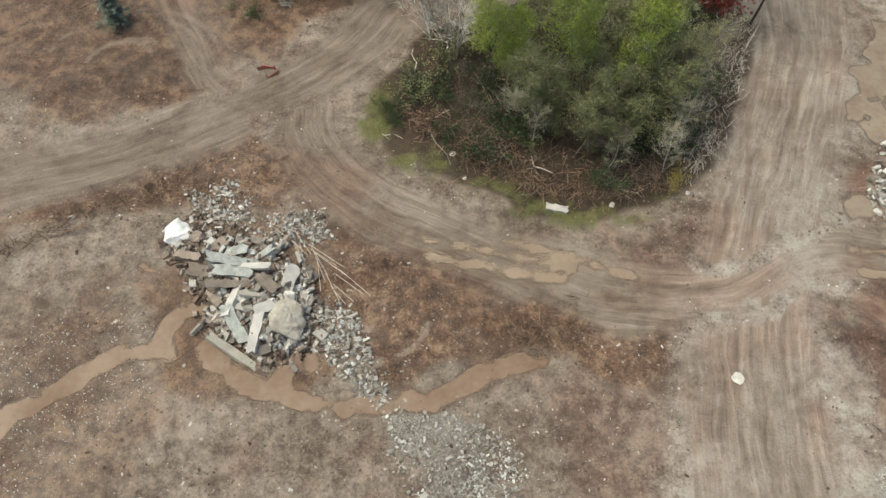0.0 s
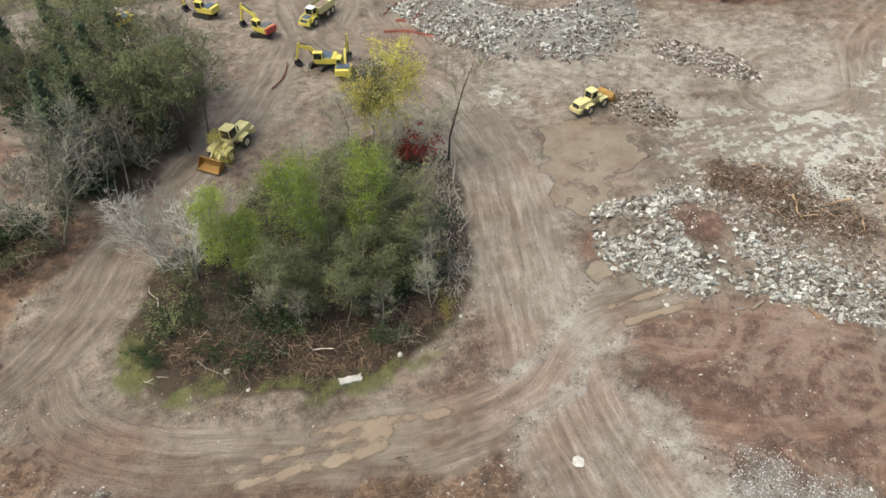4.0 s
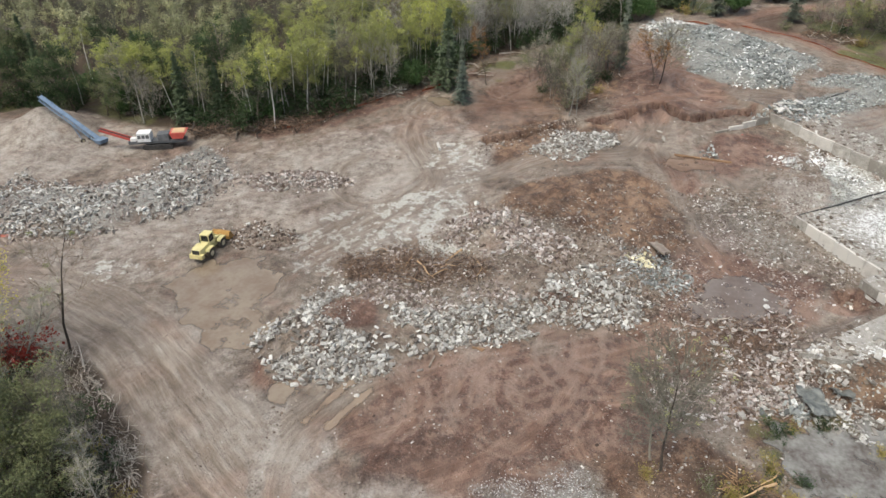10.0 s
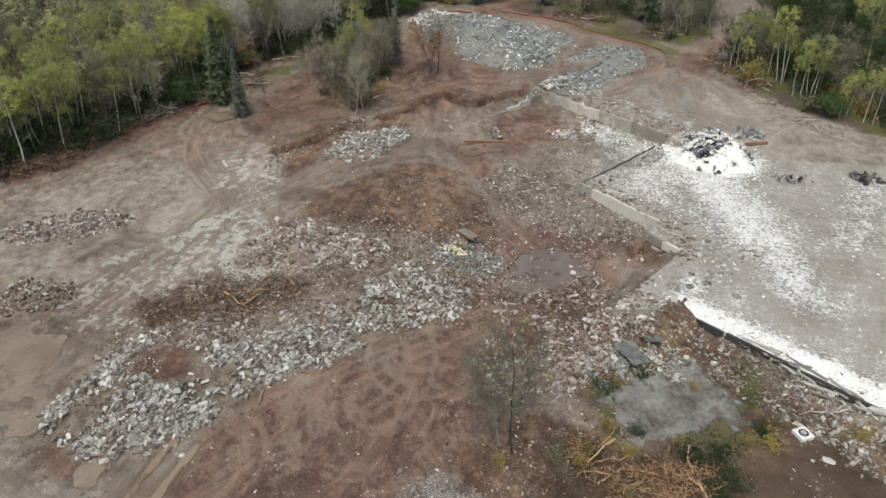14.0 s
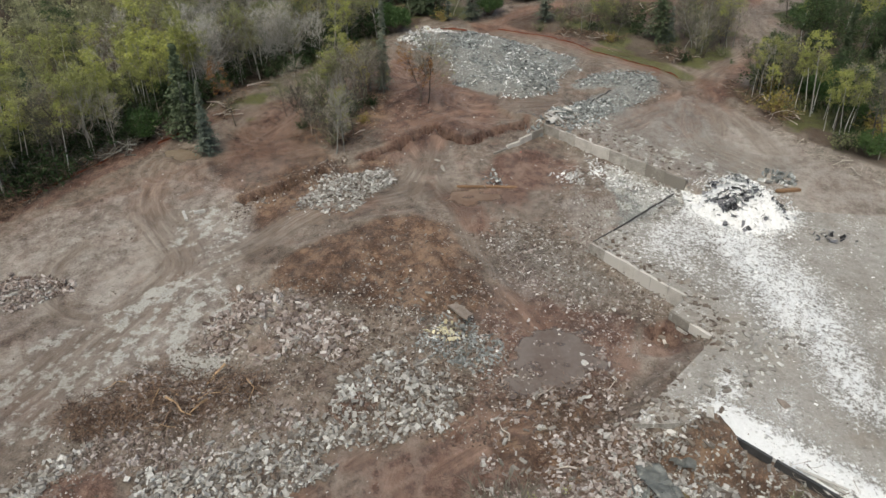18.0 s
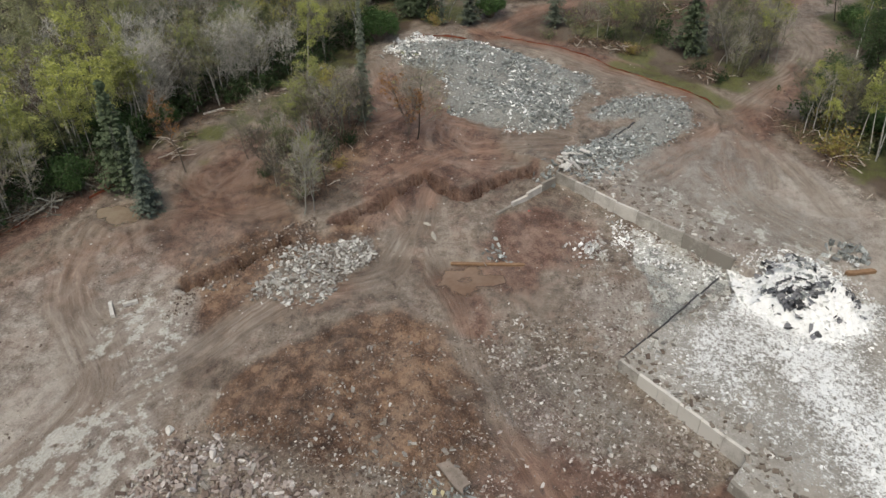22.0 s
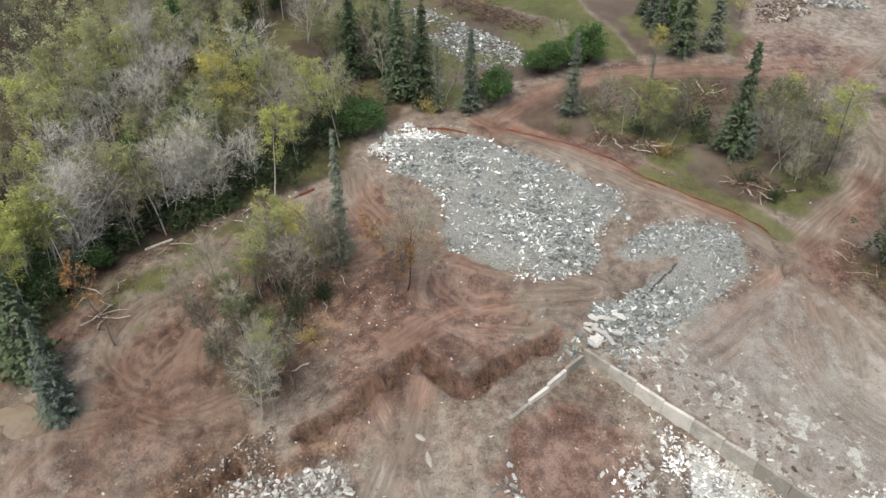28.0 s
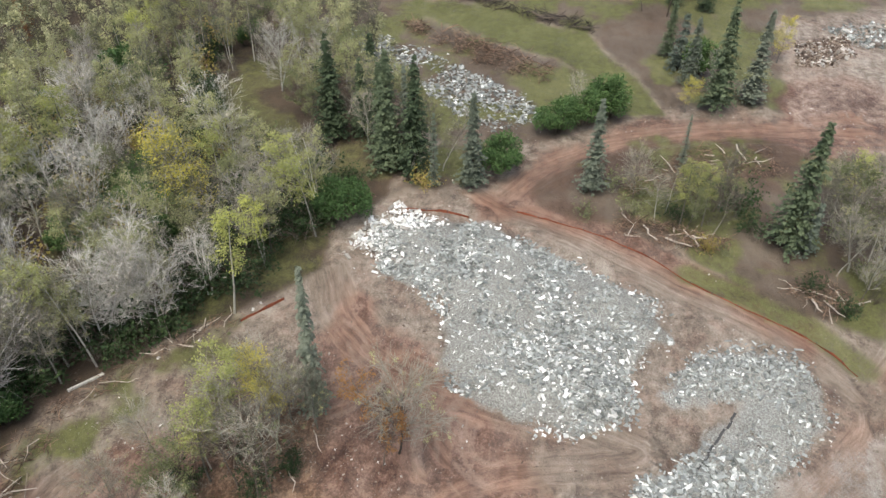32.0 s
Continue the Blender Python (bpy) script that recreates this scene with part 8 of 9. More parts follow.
wheel_loader(69.8, 75.9, 13, M_YELPALE, M_RUSTY, "yellow wheel loader parked at the edge of a puddle")
wheel_loader(12.6, 92.2, 220, M_YELPALE, M_RUSTY, "yellow wheel loader with a wide ochre bucket by the trees", 1.2, 0.2)
excavator(28.5, 127.5, 118, 30, "yellow crawler excavator with a red and white counterweight", M_REDP, (0.6, 0.2))
excavator(34.6, 110.5, 150, 60, "yellow crawler excavator with its boom folded forward", None, (-0.4, -0.3))
excavator(37.2, 105.8, 62, 35, "yellow crawler excavator half hidden behind a yellow tree", None, (1.0, 0.4))
excavator(20.5, 140.5, 130, 0, "yellow crawler excavator far off in the machine yard", None, (0.2, 0.0))
excavator(4.0, 143.0, 200, 40, "yellow crawler excavator far behind the spruces", None, (0.2, 0.0))
dump_truck(40.5, 128.5, 217, "yellow articulated dump truck with a loaded pale bed")
wheel_loader(48.8, 136.8, 35, M_YEL, M_YEL, "small yellow loader parked behind the dump truck", 0.7)


def crusher():
    root = thing("crusher", 97.5, 116.5, gz(97.5, 116.5), 125, "tracked crusher with a red hopper and white engine housing", "crusher", "machines")
    for sy in (-1.3, 1.3):
        bm = bmesh.new()
        prism(bm, [(-3.2, 0.4), (-2.8, 0.0), (2.8, 0.0), (3.2, 0.4), (3.2, 0.6), (2.8, 1.0), (-2.8, 1.0), (-3.2, 0.6)], sy - 0.28, sy + 0.28)
        part("track", bm, M_STEEL, root)
    bm = bmesh.new()
    box(bm, (12.0, 1.9, 0.7), (0, 0, 1.55), bevel=0.05)
    box(bm, (2.4, 2.2, 1.6), (-1.4, 0, 2.5), bevel=0.08)
    part("chassis", bm, M_GREYP, root)
    bm = bmesh.new()
    prism(bm, [(-6.4, 3.6), (-2.9, 3.6), (-3.4, 2.3), (-5.6, 2.3)], -1.7, 1.7)
    hp = part("hopper", bm, M_REDP, root, "red feed hopper")
    bm = bmesh.new()
    box(bm, (3.0, 2.8, 0.3), (-4.65, 0, 3.62), taper=(0.8, 0.8))
    part("hopper_load", bm, M_STRAW, hp)
    bm = bmesh.new()
    box(bm, (2.8, 2.5, 2.0), (2.6, 0, 2.7), bevel=0.1)
    h = part("engine_housing", bm, M_WHITEP, root, "white engine housing")
    for i in range(3):
        bm = bmesh.new()
        box(bm, (0.7, 0.05, 0.8), (1.8 + i * 0.85, 1.26, 2.9))
        part("vent", bm, M_GREYP, h)
    bm = bmesh.new()
    box(bm, (1.2, 1.2, 0.7), (4.9, 0.4, 2.2), bevel=0.06)
    part("control_box", bm, M_WHITEP, root)
    bm = bmesh.new()
    beam(bm, (3.5, -0.55, 1.3), (11.5, -0.55, 4.6), 0.16, 0.5)
    beam(bm, (3.5, 0.55, 1.3), (11.5, 0.55, 4.6), 0.16, 0.5)
    part("belt_frame", bm, M_REDP, root, "red discharge belt frame")
    bm = bmesh.new()
    beam(bm, (3.5, 0, 1.35), (11.6, 0, 4.7), 0.95, 0.08)
    part("belt", bm, M_STEEL, root)
    return root


crusher()


def stacker():
    a, b = Vector((92.6, 129.0, 1.0)), Vector((91.2, 143.6, 9.1))
    root = thing("conveyor", a.x, a.y, gz(a.x, a.y), 0, "long blue stacking conveyor over a gravel cone", "conveyor", "machines")
    o = root.location.copy()
    p, q = a - o, b - o
    side = Vector((0.55, 0.05, 0))
    for s in (-1, 1):
        bm = bmesh.new()
        beam(bm, p + side * s, q + side * s, 0.16, 0.22)
        beam(bm, p + side * s + Vector((0, 0, 0.9)), q + side * s + Vector((0, 0, 0.9)), 0.12, 0.14)
        for i in range(14):
            u, v = p.lerp(q, i / 14), p.lerp(q, (i + 1) / 14)
            beam(bm, u + side * s, v + side * s + Vector((0, 0, 0.9)), 0.08)
        part("truss_side", bm, M_BLUEP, root)
    bm = bmesh.new()
    beam(bm, p + Vector((0, 0, 0.75)), q + Vector((0, 0, 0.75)), 1.0, 0.1)
    part("belt", bm, M_BLUEP, root, "pale dusty belt")
    for i in range(9):
        bm = bmesh.new()
        u = p.lerp(q, (i + 0.5) / 9)
        cyl(bm, 0.09, 1.1, (u.x, u.y, u.z + 0.6), (0, 90, 0), seg=8)
        part("roller", bm, M_STEEL, root)
    bm = bmesh.new()
    m = p.lerp(q, 0.45)
    for s in (-1, 1):
        beam(bm, m + side * s, (m.x + s * 0.9, m.y - 3.0, 0.2), 0.16)
    part("support_leg", bm, M_BLUEP, root)
    for s in (-1, 1):
        wheel(root, m.x + s * 1.0, m.y - 3.0, 0.5, 0.5, 0.35)
    bm = bmesh.new()
    box(bm, (1.9, 1.6, 0.9), (p.x, p.y - 0.3, p.z + 0.7), taper=(1.3, 1.3), bevel=0.04)
    part("feed_box", bm, M_BLUEP, root)


stacker()


def net_fence(name, pts, h, mat, label, posts=True, wave=0.3):
    """A cloth or net fence along a line, with its stakes."""
    line = curve_points(pts, 1.2)
    cx, cy = line[len(line) // 2]
    z0 = gz(cx, cy)
    root = thing(name, cx, cy, z0, 0, label, "fence")
    bm = bmesh.new()
    rows = []
    for i, (x, y) in enumerate(line):
        o = noise.noise(Vector((i * 0.7, cx, 0))) * wave
        hh = h * (0.72 + 0.7 * noise.noise(Vector((i * 0.45, cy, 3))))
        z = gz(x, y) - z0
        rows.append([bm.verts.new((x - cx + o * k, y - cy + o * k, z + hh * k - 0.05)) for k in (0.0, 0.5, 1.0)] + [bm.verts.new((x - cx + o + 0.05, y - cy + o + 0.05, z + hh - 0.05))] + [bm.verts.new((x - cx + o * k + 0.05, y - cy + o * k + 0.05, z + hh * k - 0.05)) for k in (0.5, 0.0)])
    for a, b in zip(rows, rows[1:]):
        for i in range(5):
            bm.faces.new((a[i], b[i], b[i + 1], a[i + 1]))
    part("cloth", bm, mat, root)
    if posts:
        for i in range(0, len(line), 3):
            x, y = line[i]
            bm = bmesh.new()
            box(bm, (0.07, 0.07, h * 1.25), (x - cx, y - cy, gz(x, y) - z0 + h * 0.55))
            part("stake", bm, M_STEEL, root)
    return root


net_fence("silt_fence", [(220.5, 13), (217, 3), (211, -8), (204, -16.5), (199, -25), (195, -30), (190.5, -33)], 0.4, M_SILT, "orange silt fence along the curve of the red track")
net_fence("silt_fence", [(191, 51.5), (196, 46.5)], 0.65, M_SILT, "short orange silt fence at the wood's edge")
net_fence("silt_fence", [(219, 32), (219, 26), (218, 21)], 0.6, M_SILT, "orange silt fence beside white rubble")
net_fence("silt_fence", [(116, 97.5), (122, 92.5), (131, 89), (140, 85)], 0.65, M_SILT, "orange silt fence along the north wood")
net_fence("silt_fence", [(147, 78), (152, 75), (157, 73)], 0.6, M_SILT, "orange silt fence beside a wet track")
net_fence("barrier_net", [(53, 124), (58, 127), (63, 125), (62, 120), (57, 118), (54, 120)], 0.6, M_ORANGE, "sagging orange safety net round the rubble end")
net_fence("barrier_net", [(50, 117), (53, 115.5), (56, 112.5), (57.5, 110)], 0.6, M_ORANGE, "sagging orange safety net beside the heap")
net_fence("barrier_net", [(-24.5, 64.5), (-23, 65.2), (-22, 64.2), (-23.2, 63.4)], 0.7, M_ORANGE, "crumpled orange safety net on bare soil", wave=0.6)
net_fence("barrier_net", [(24, 107), (27, 110), (29, 114)], 0.6, M_ORANGE, "orange safety net by the machine yard")

net_fence("barrier_net", [(40.5, 150.5), (42, 151.5), (43.5, 151)], 1.2, M_ORANGE, "crumpled orange safety net by the machine yard", False, 0.6)
net_fence("barrier_net", [(53.5, 149.5), (55, 150.5), (56.5, 150)], 0.9, M_STRAW, "crumpled tan sheet on the slope", False, 0.6)

# ---------------------------------------------------------------- dead wood, brush and single pieces
def stick_mesh(name, at, lo, hi, rad, mat, rng, tilt=0.25, heap_h=0.5, bias=None, sides=3):
    """Sticks lying about at the given places."""
    segs = []
    z = ground_z(at[:, 0], at[:, 1])
    for (x, y), z0 in zip(at, z):
        a = rng.uniform(0, 6.283) if bias is None else rng.normal(bias, 0.5)
        ln = rng.uniform(lo, hi)
        d = np.array([math.cos(a), math.sin(a), rng.normal(0, tilt)])
        c = np.array([x, y, z0 + rng.uniform(0.05, 0.1 + heap_h)])
        r = rad * rng.uniform(0.35, 1.5)
        p0, p3 = c - d * ln / 2, c + d * ln / 2
        p1, p2 = p0 * 0.65 + p3 * 0.35 + rng.normal(0, 0.07, 3) * ln, p0 * 0.3 + p3 * 0.7 + rng.normal(0, 0.07, 3) * ln
        segs += [(p0, p1, r, r * 0.8), (p1, p2, r * 0.8, r * 0.55), (p2, p3, r * 0.55, r * 0.25)]
        segs.append((p1, p1 + (d + rng.normal(0, 0.6, 3)) * ln * 0.32, r * 0.5, r * 0.2))
    v, f = tubes(segs, sides)
    return grid_mesh(name, v, f, mat)


def brush_pile(poly, n, lo, hi, rad, mat, label, seed, heap_h=0.8, logs=10, log_mat=None, tilt=0.25, bias=None):
    rng = np.random.RandomState(seed)
    cx, cy = sum(p[0] for p in poly) / len(poly), sum(p[1] for p in poly) / len(poly)
    root = thing("brush_pile", cx, cy, gz(cx, cy), 0, label, "brush pile")
    inv = Matrix.Translation((-cx, -cy, -root.location.z))
    ob = under("brushwood", stick_mesh("brushwood", scatter_in(poly, n, rng, 0.5, 4, seed, 0.6), lo, hi, rad, mat, rng, tilt, heap_h, bias), root)
    ob.matrix_parent_inverse = inv
    tagged(ob, kind="stuff")
    for x, y in scatter_in(poly, logs, rng, 0, 4, seed, 0.3):
        lg = under("log", stick_mesh("log", np.array([[x, y]]), hi, hi * 1.9, rad * 2.4, log_mat or mat, rng, tilt * 0.6, heap_h, bias, 6), root)
        lg.matrix_parent_inverse = inv
    return root


M_STRAWBRUSH = varied("tan_brown_branches", (0.09, 0.055, 0.03), (0.36, 0.23, 0.13), 1.5, 0.9, island=True, spread=0.5, bump=0)
brush_pile([(-6, 58), (2, 50), (10, 46), (18, 44.5), (26, 46), (24, 50), (14, 50), (4, 55)], 1100, 0.8, 3.2, 0.04, M_BRUSH, "tangle of brown brushwood at the island's edge", 501, 1.2, 8, M_TWIGMID, 0.45)
brush_pile([(27, 47), (33, 52), (38, 62), (42, 74), (37, 74), (33, 62), (27, 53)], 620, 0.8, 3.4, 0.04, M_DEADWOOD, "bleached fallen branches along the island's edge", 502, 0.9, 12, M_DEADWOOD, 0.3, 1.15)
brush_pile(ISLAND, 900, 0.8, 2.6, 0.035, M_BRUSH, "brown brushwood under the island trees", 503, 0.9, 10, M_DEADWOOD, 0.5)
brush_pile(SCRUB_HEAP, 1300, 0.6, 2.4, 0.045, M_BRUSH, "brown heap of roots and splintered timber", 504, 1.2, 10, M_STRAW, 0.4)
brush_pile([(59, -7), (59, -14), (57, -21), (52, -18), (53, -9)], 650, 0.7, 3.0, 0.06, M_STRAWBRUSH, "pile of brown branches and torn tan timber", 505, 1.1, 14, M_STRAW, 0.4)
brush_pile([(117, 106), (124, 103), (128, 96), (126, 89), (118, 90), (111, 97)], 900, 0.8, 2.6, 0.06, M_BRUSH, "big dark tangle of roots and stumps by the wood", 523, 2.2, 16, M_DARKBARK, 0.35)
brush_pile([(104, 112), (112, 101), (121, 93), (128, 90), (130, 92.5), (122, 96), (114, 104), (107, 116)], 700, 1.2, 4.0, 0.06, M_BRUSH, "dark windrow of felled brush along the wood", 506, 1.6, 34, M_DARKBARK, 0.3)
brush_pile([(138, 93), (147, 88), (153, 81), (152, 77), (143, 83), (134, 89)], 420, 1.0, 3.2, 0.06, M_TWIGMID, "grey-green heap of felled crowns along the wood", 524, 1.8, 12, M_BARK, 0.35)
brush_pile([(128, 90), (148, 81), (149, 84), (130, 94)], 300, 1.2, 4.0, 0.06, M_BRUSH, "dark felled brush at the wood's edge", 507, 1.2, 14, M_BARK, 0.3)
brush_pile([(230, -5), (242, -19), (243, -33), (236, -34), (233, -20), (227, -7)], 620, 1.0, 3.0, 0.05, M_BRUSH, "red-brown windrow of felled brush beside the loop road", 508, 1.0, 12, M_DEADWOOD, 0.35)
brush_pile([(221, -3), (219, -12), (216, -21), (213, -21), (214, -11), (217, -4)], 520, 1.0, 3.0, 0.05, M_BRUSH, "red-brown brush and pale snapped stems on the bank", 525, 1.0, 12, M_DEADWOOD, 0.35)
brush_pile([(206, -27), (200, -33), (203, -38), (209, -33)], 220, 1.0, 3.0, 0.05, M_BRUSH, "dead brush pile on the grass", 509, 1.2, 10, M_DEADWOOD, 0.35)
brush_pile([(184, -41), (176, -46), (168, -50), (172, -54), (182, -48), (190, -44)], 380, 1.0, 3.6, 0.05, M_BRUSH, "dark brush and pale branches beside the track", 510, 1.2, 18, M_DEADWOOD, 0.35)
brush_pile([(166, -48), (156, -58), (150, -66), (146, -62), (156, -52)], 240, 0.8, 2.8, 0.045, M_DEADWOOD, "pale splintered wood at the slab's far side", 511, 0.6, 8, M_DEADWOOD, 0.25)
brush_pile([(294, 44), (284, 23), (271, 7), (265, 9), (273, 22), (285, 39)], 620, 1.5, 4.5, 0.07, M_BRUSH, "long windrow of grubbed stumps and brush", 512, 1.8, 8, M_BRUSH, 0.4)
brush_pile([(311, 34), (303, 18), (293, -2), (296, -3), (306, 17), (314, 34)], 300, 1.5, 4.5, 0.08, M_DARKBARK, "dark brush line beyond the field", 513, 1.6, 12, M_DARKBARK, 0.4)
brush_pile([(160, 68), (172, 69), (184, 60), (192, 52), (190, 56), (178, 68), (166, 73)], 260, 1.0, 3.4, 0.05, M_BRUSH, "fallen dead branches along the glade", 514, 0.8, 16, M_DEADWOOD, 0.25)
brush_pile([(72, -24), (70, -31), (64, -38), (68, -40), (74, -32), (77, -27)], 200, 0.6, 2.4, 0.05, M_DEADWOOD, "grey splintered boards and laths below the slab", 515, 0.8, 6, M_CONC, 0.4, 0.9)
brush_pile([(-52, 37), (-36, 45), (-30, 49), (-31, 46), (-42, 40), (-50, 34)], 420, 0.5, 2.0, 0.04, M_BRUSH, "scraped-up roots and clods along the road", 516, 0.5, 6, M_BRUSH, 0.4)
brush_pile([(8, 31), (14, 32), (15, 27), (10, 26), (6, 28)], 320, 0.5, 1.8, 0.03, M_BRUSH, "dark tangle of roots on the soil", 517, 0.5, 4, M_BRUSH, 0.5)
brush_pile([(-66, 82), (-50, 74), (-46, 78), (-58, 90)], 260, 0.8, 2.6, 0.04, M_BRUSH, "brush and stones beside a stump", 518, 0.7, 6, M_DEADWOOD, 0.4)
brush_pile([(-31, 83), (-25, 78), (-18, 78), (-13, 82), (-16, 87), (-28, 88)], 700, 0.8, 2.6, 0.04, M_BRUSH, "red-brown dead brush round leaning trees", 519, 1.3, 5, M_DEADWOOD, 0.45)
brush_pile([(-24, 76.5), (-22, 76.5), (-22, 78.5), (-24, 78.5)], 6, 1.6, 2.6, 0.09, M_PALEBARK, "white snapped branch lying on the soil", 526, 0.5, 2, M_PALEBARK, 0.3)
brush_pile([(86, 3), (94, -9), (90, -12), (82, -8), (76, -6), (74, 0)], 420, 0.6, 2.2, 0.04, M_BRUSH, "splintered laths and roots in muddy rubble", 520, 0.6, 5, M_DEADWOOD, 0.4)
brush_pile([(150, 33), (160, 38), (180, 34), (182, 40), (160, 46), (150, 42)], 420, 0.8, 2.8, 0.04, M_BRUSH, "brown brushwood under leafless trees", 521, 0.7, 8, M_DEADWOOD, 0.4)
brush_pile([(88, 0), (96, 12), (102, 10), (100, 26), (90, 30), (84, 16)], 320, 0.5, 1.8, 0.035, M_BRUSH, "timber laths among the rubble", 522, 0.5, 5, M_DEADWOOD, 0.3)


def boulder(name, x, y, size, mat, label, seed, turn=0.0, sink=0.25, lift=0.0, category="boulder", group=""):
    """An angular lump with a rough skin."""
    bm = bmesh.new()
    bmesh.ops.create_icosphere(bm, subdivisions=4, radius=0.5)
    r = random.Random(seed)
    cuts = [(Vector((r.uniform(-1, 1), r.uniform(-1, 1), r.uniform(-0.6, 1))).normalized(), r.uniform(0.26, 0.42)) for _ in range(11)]
    for v in bm.verts:
        for nrm, d in cuts:
            k = v.co.dot(nrm) - d
            if k > 0:
                v.co -= nrm * k * 0.92
        v.co += v.co.normalized() * (noise.noise(v.co * 5 + Vector((seed, 0, 0))) * 0.05 + noise.noise(v.co * 13 + Vector((seed, 3, 0))) * 0.03)
        v.co = Vector((v.co.x * size[0], v.co.y * size[1], v.co.z * size[2]))
    ob = part(name, bm, mat)
    ob.matrix_world = pose(x, y, gz(x, y) + size[2] * (0.5 - sink) * 0.8 + lift, r.uniform(-8, 8), r.uniform(-8, 8), turn)
    return tagged(ob, label, category, group)


def broken_slab(x, y, length, width, thick, turn, mat, label, seed, lift=0.3, pitch=0.0, roll=0.0, name="concrete_slab", group="broken slabs of the first heap"):
    """A snapped-off slab with uneven ends."""
    bm = bmesh.new()
    r = random.Random(seed)
    n = 7
    rows = []
    for i in range(n + 1):
        t = i / n - 0.5
        row = []
        for j in range(4):
            u = j / 3 - 0.5
            ex = (r.uniform(-0.3, 0.3) * width if i in (0, n) else 0)
            ey = r.uniform(-0.1, 0.07) * width * (1 if j else -1) if j in (0, 3) else 0
            row.append((t * length + ex, u * width + ey))
        rows.append(row)
    topv = [[bm.verts.new((px, py, thick / 2 + r.uniform(-0.02, 0.02))) for px, py in row] for row in rows]
    botv = [[bm.verts.new((px * 0.985, py * 0.98, -thick / 2)) for px, py in row] for row in rows]
    for i in range(n):
        for j in range(3):
            bm.faces.new((topv[i][j], topv[i + 1][j], topv[i + 1][j + 1], topv[i][j + 1]))
            bm.faces.new((botv[i][j], botv[i][j + 1], botv[i + 1][j + 1], botv[i + 1][j]))
        bm.faces.new((topv[i][0], botv[i][0], botv[i + 1][0], topv[i + 1][0]))
        bm.faces.new((topv[i][3], topv[i + 1][3], botv[i + 1][3], botv[i][3]))
    for j in range(3):
        bm.faces.new((topv[0][j], topv[0][j + 1], botv[0][j + 1], botv[0][j]))
        bm.faces.new((topv[n][j], botv[n][j], botv[n][j + 1], topv[n][j + 1]))
    bmesh.ops.recalc_face_normals(bm, faces=bm.faces[:])
    ob = part(name, bm, mat)
    ob.matrix_world = pose(x, y, gz(x, y) + lift, roll, pitch, turn)
    return tagged(ob, label, "concrete slab", group)


M_PALEBLUE = varied("pale_bluish_concrete", (0.16, 0.168, 0.152), (0.47, 0.495, 0.465), 1.3, 0.9)
M_PALE = varied("dusty_pale_concrete", (0.34, 0.325, 0.29), (0.62, 0.605, 0.57), 1.6, 0.9)
M_TAN = varied("tan_boulder_stone", (0.22, 0.2, 0.165), (0.44, 0.42, 0.365), 0.8, 0.95, dist=0.12)
M_BROWNSLAB = varied("muddy_brown_concrete", (0.125, 0.1, 0.08), (0.32, 0.268, 0.222), 0.9, 0.95)
boulder("boulder", -29.6, 39.2, (3.6, 3.2, 2.6), M_WHITE, "big white chalky block at the heap's edge", 601, 20, 0.2, category="block")
boulder("boulder", -15.6, 28.3, (4.3, 5.4, 3.2), M_TAN, "huge tan-grey boulder in the heap", 602, 30, 0.2)
boulder("boulder", -27.4, 38.4, (2.0, 1.8, 1.6), M_BROWNSLAB, "muddy brown lump beside the white block", 603)
FIRST = ((-22.6, 35.0, 6.2, 1.3, 0.35, -5, M_PALEBLUE, 1.5), (-22.3, 33.6, 4.8, 1.4, 0.35, 4, M_PALEBLUE, 1.6), (-22.3, 32.2, 6.0, 1.0, 0.5, 16, M_BROWNSLAB, 1.3),
         (-21.2, 25.2, 7.2, 0.95, 0.7, -38, M_TAN, 0.7), (-21.2, 28.0, 5.2, 1.5, 0.5, -62, M_PALEBLUE, 1.2), (-18.9, 27.2, 5.0, 1.2, 0.7, 82, M_CONC, 1.1),
         (-16.3, 33.7, 2.8, 1.7, 1.0, 80, M_CONC, 1.4), (-18.4, 32.4, 3.4, 1.3, 0.7, -40, M_BROWNSLAB, 1.4), (-21.8, 30.4, 4.2, 1.1, 0.7, 70, M_CONC, 1.1),
         (-22.4, 36.6, 2.8, 1.2, 0.3, 6, M_PALEBLUE, 1.5), (-19.6, 36.2, 3.4, 1.0, 0.3, 30, M_PALEBLUE, 1.3), (-20.2, 34.4, 4.6, 0.9, 0.4, -12, M_CONC, 1.5),
         (-27.6, 36.0, 3.6, 1.1, 0.8, -25, M_BROWNSLAB, 0.9), (-26.0, 34.2, 2.4, 1.6, 0.6, 10, M_BROWNSLAB, 1.0), (-23.8, 30.8, 3.0, 1.0, 0.6, -50, M_BROWNSLAB, 1.0),
         (-20.0, 30.9, 2.6, 0.7, 0.4, 2, M_TAN, 1.6), (-24.4, 37.4, 2.2, 1.4, 0.6, 50, M_BROWNSLAB, 1.0), (-18.2, 29.6, 2.2, 1.4, 0.6, 20, M_CONC, 1.5))
for i, (x, y, ln, wd, th, tn, mat, lift) in enumerate(FIRST):
    nm = {M_PALEBLUE: "pale bluish concrete slab snapped off in the heap", M_BROWNSLAB: "mud-brown concrete slab in the heap", M_TAN: "tan broken concrete beam in the heap", M_CONC: "grey broken concrete block in the heap"}[mat]
    broken_slab(x, y, ln * 0.84, wd * 0.85, th, tn + random.uniform(-12, 12), mat, nm, 610 + i, lift * 0.7, random.uniform(-20, 20), random.uniform(-24, 24))
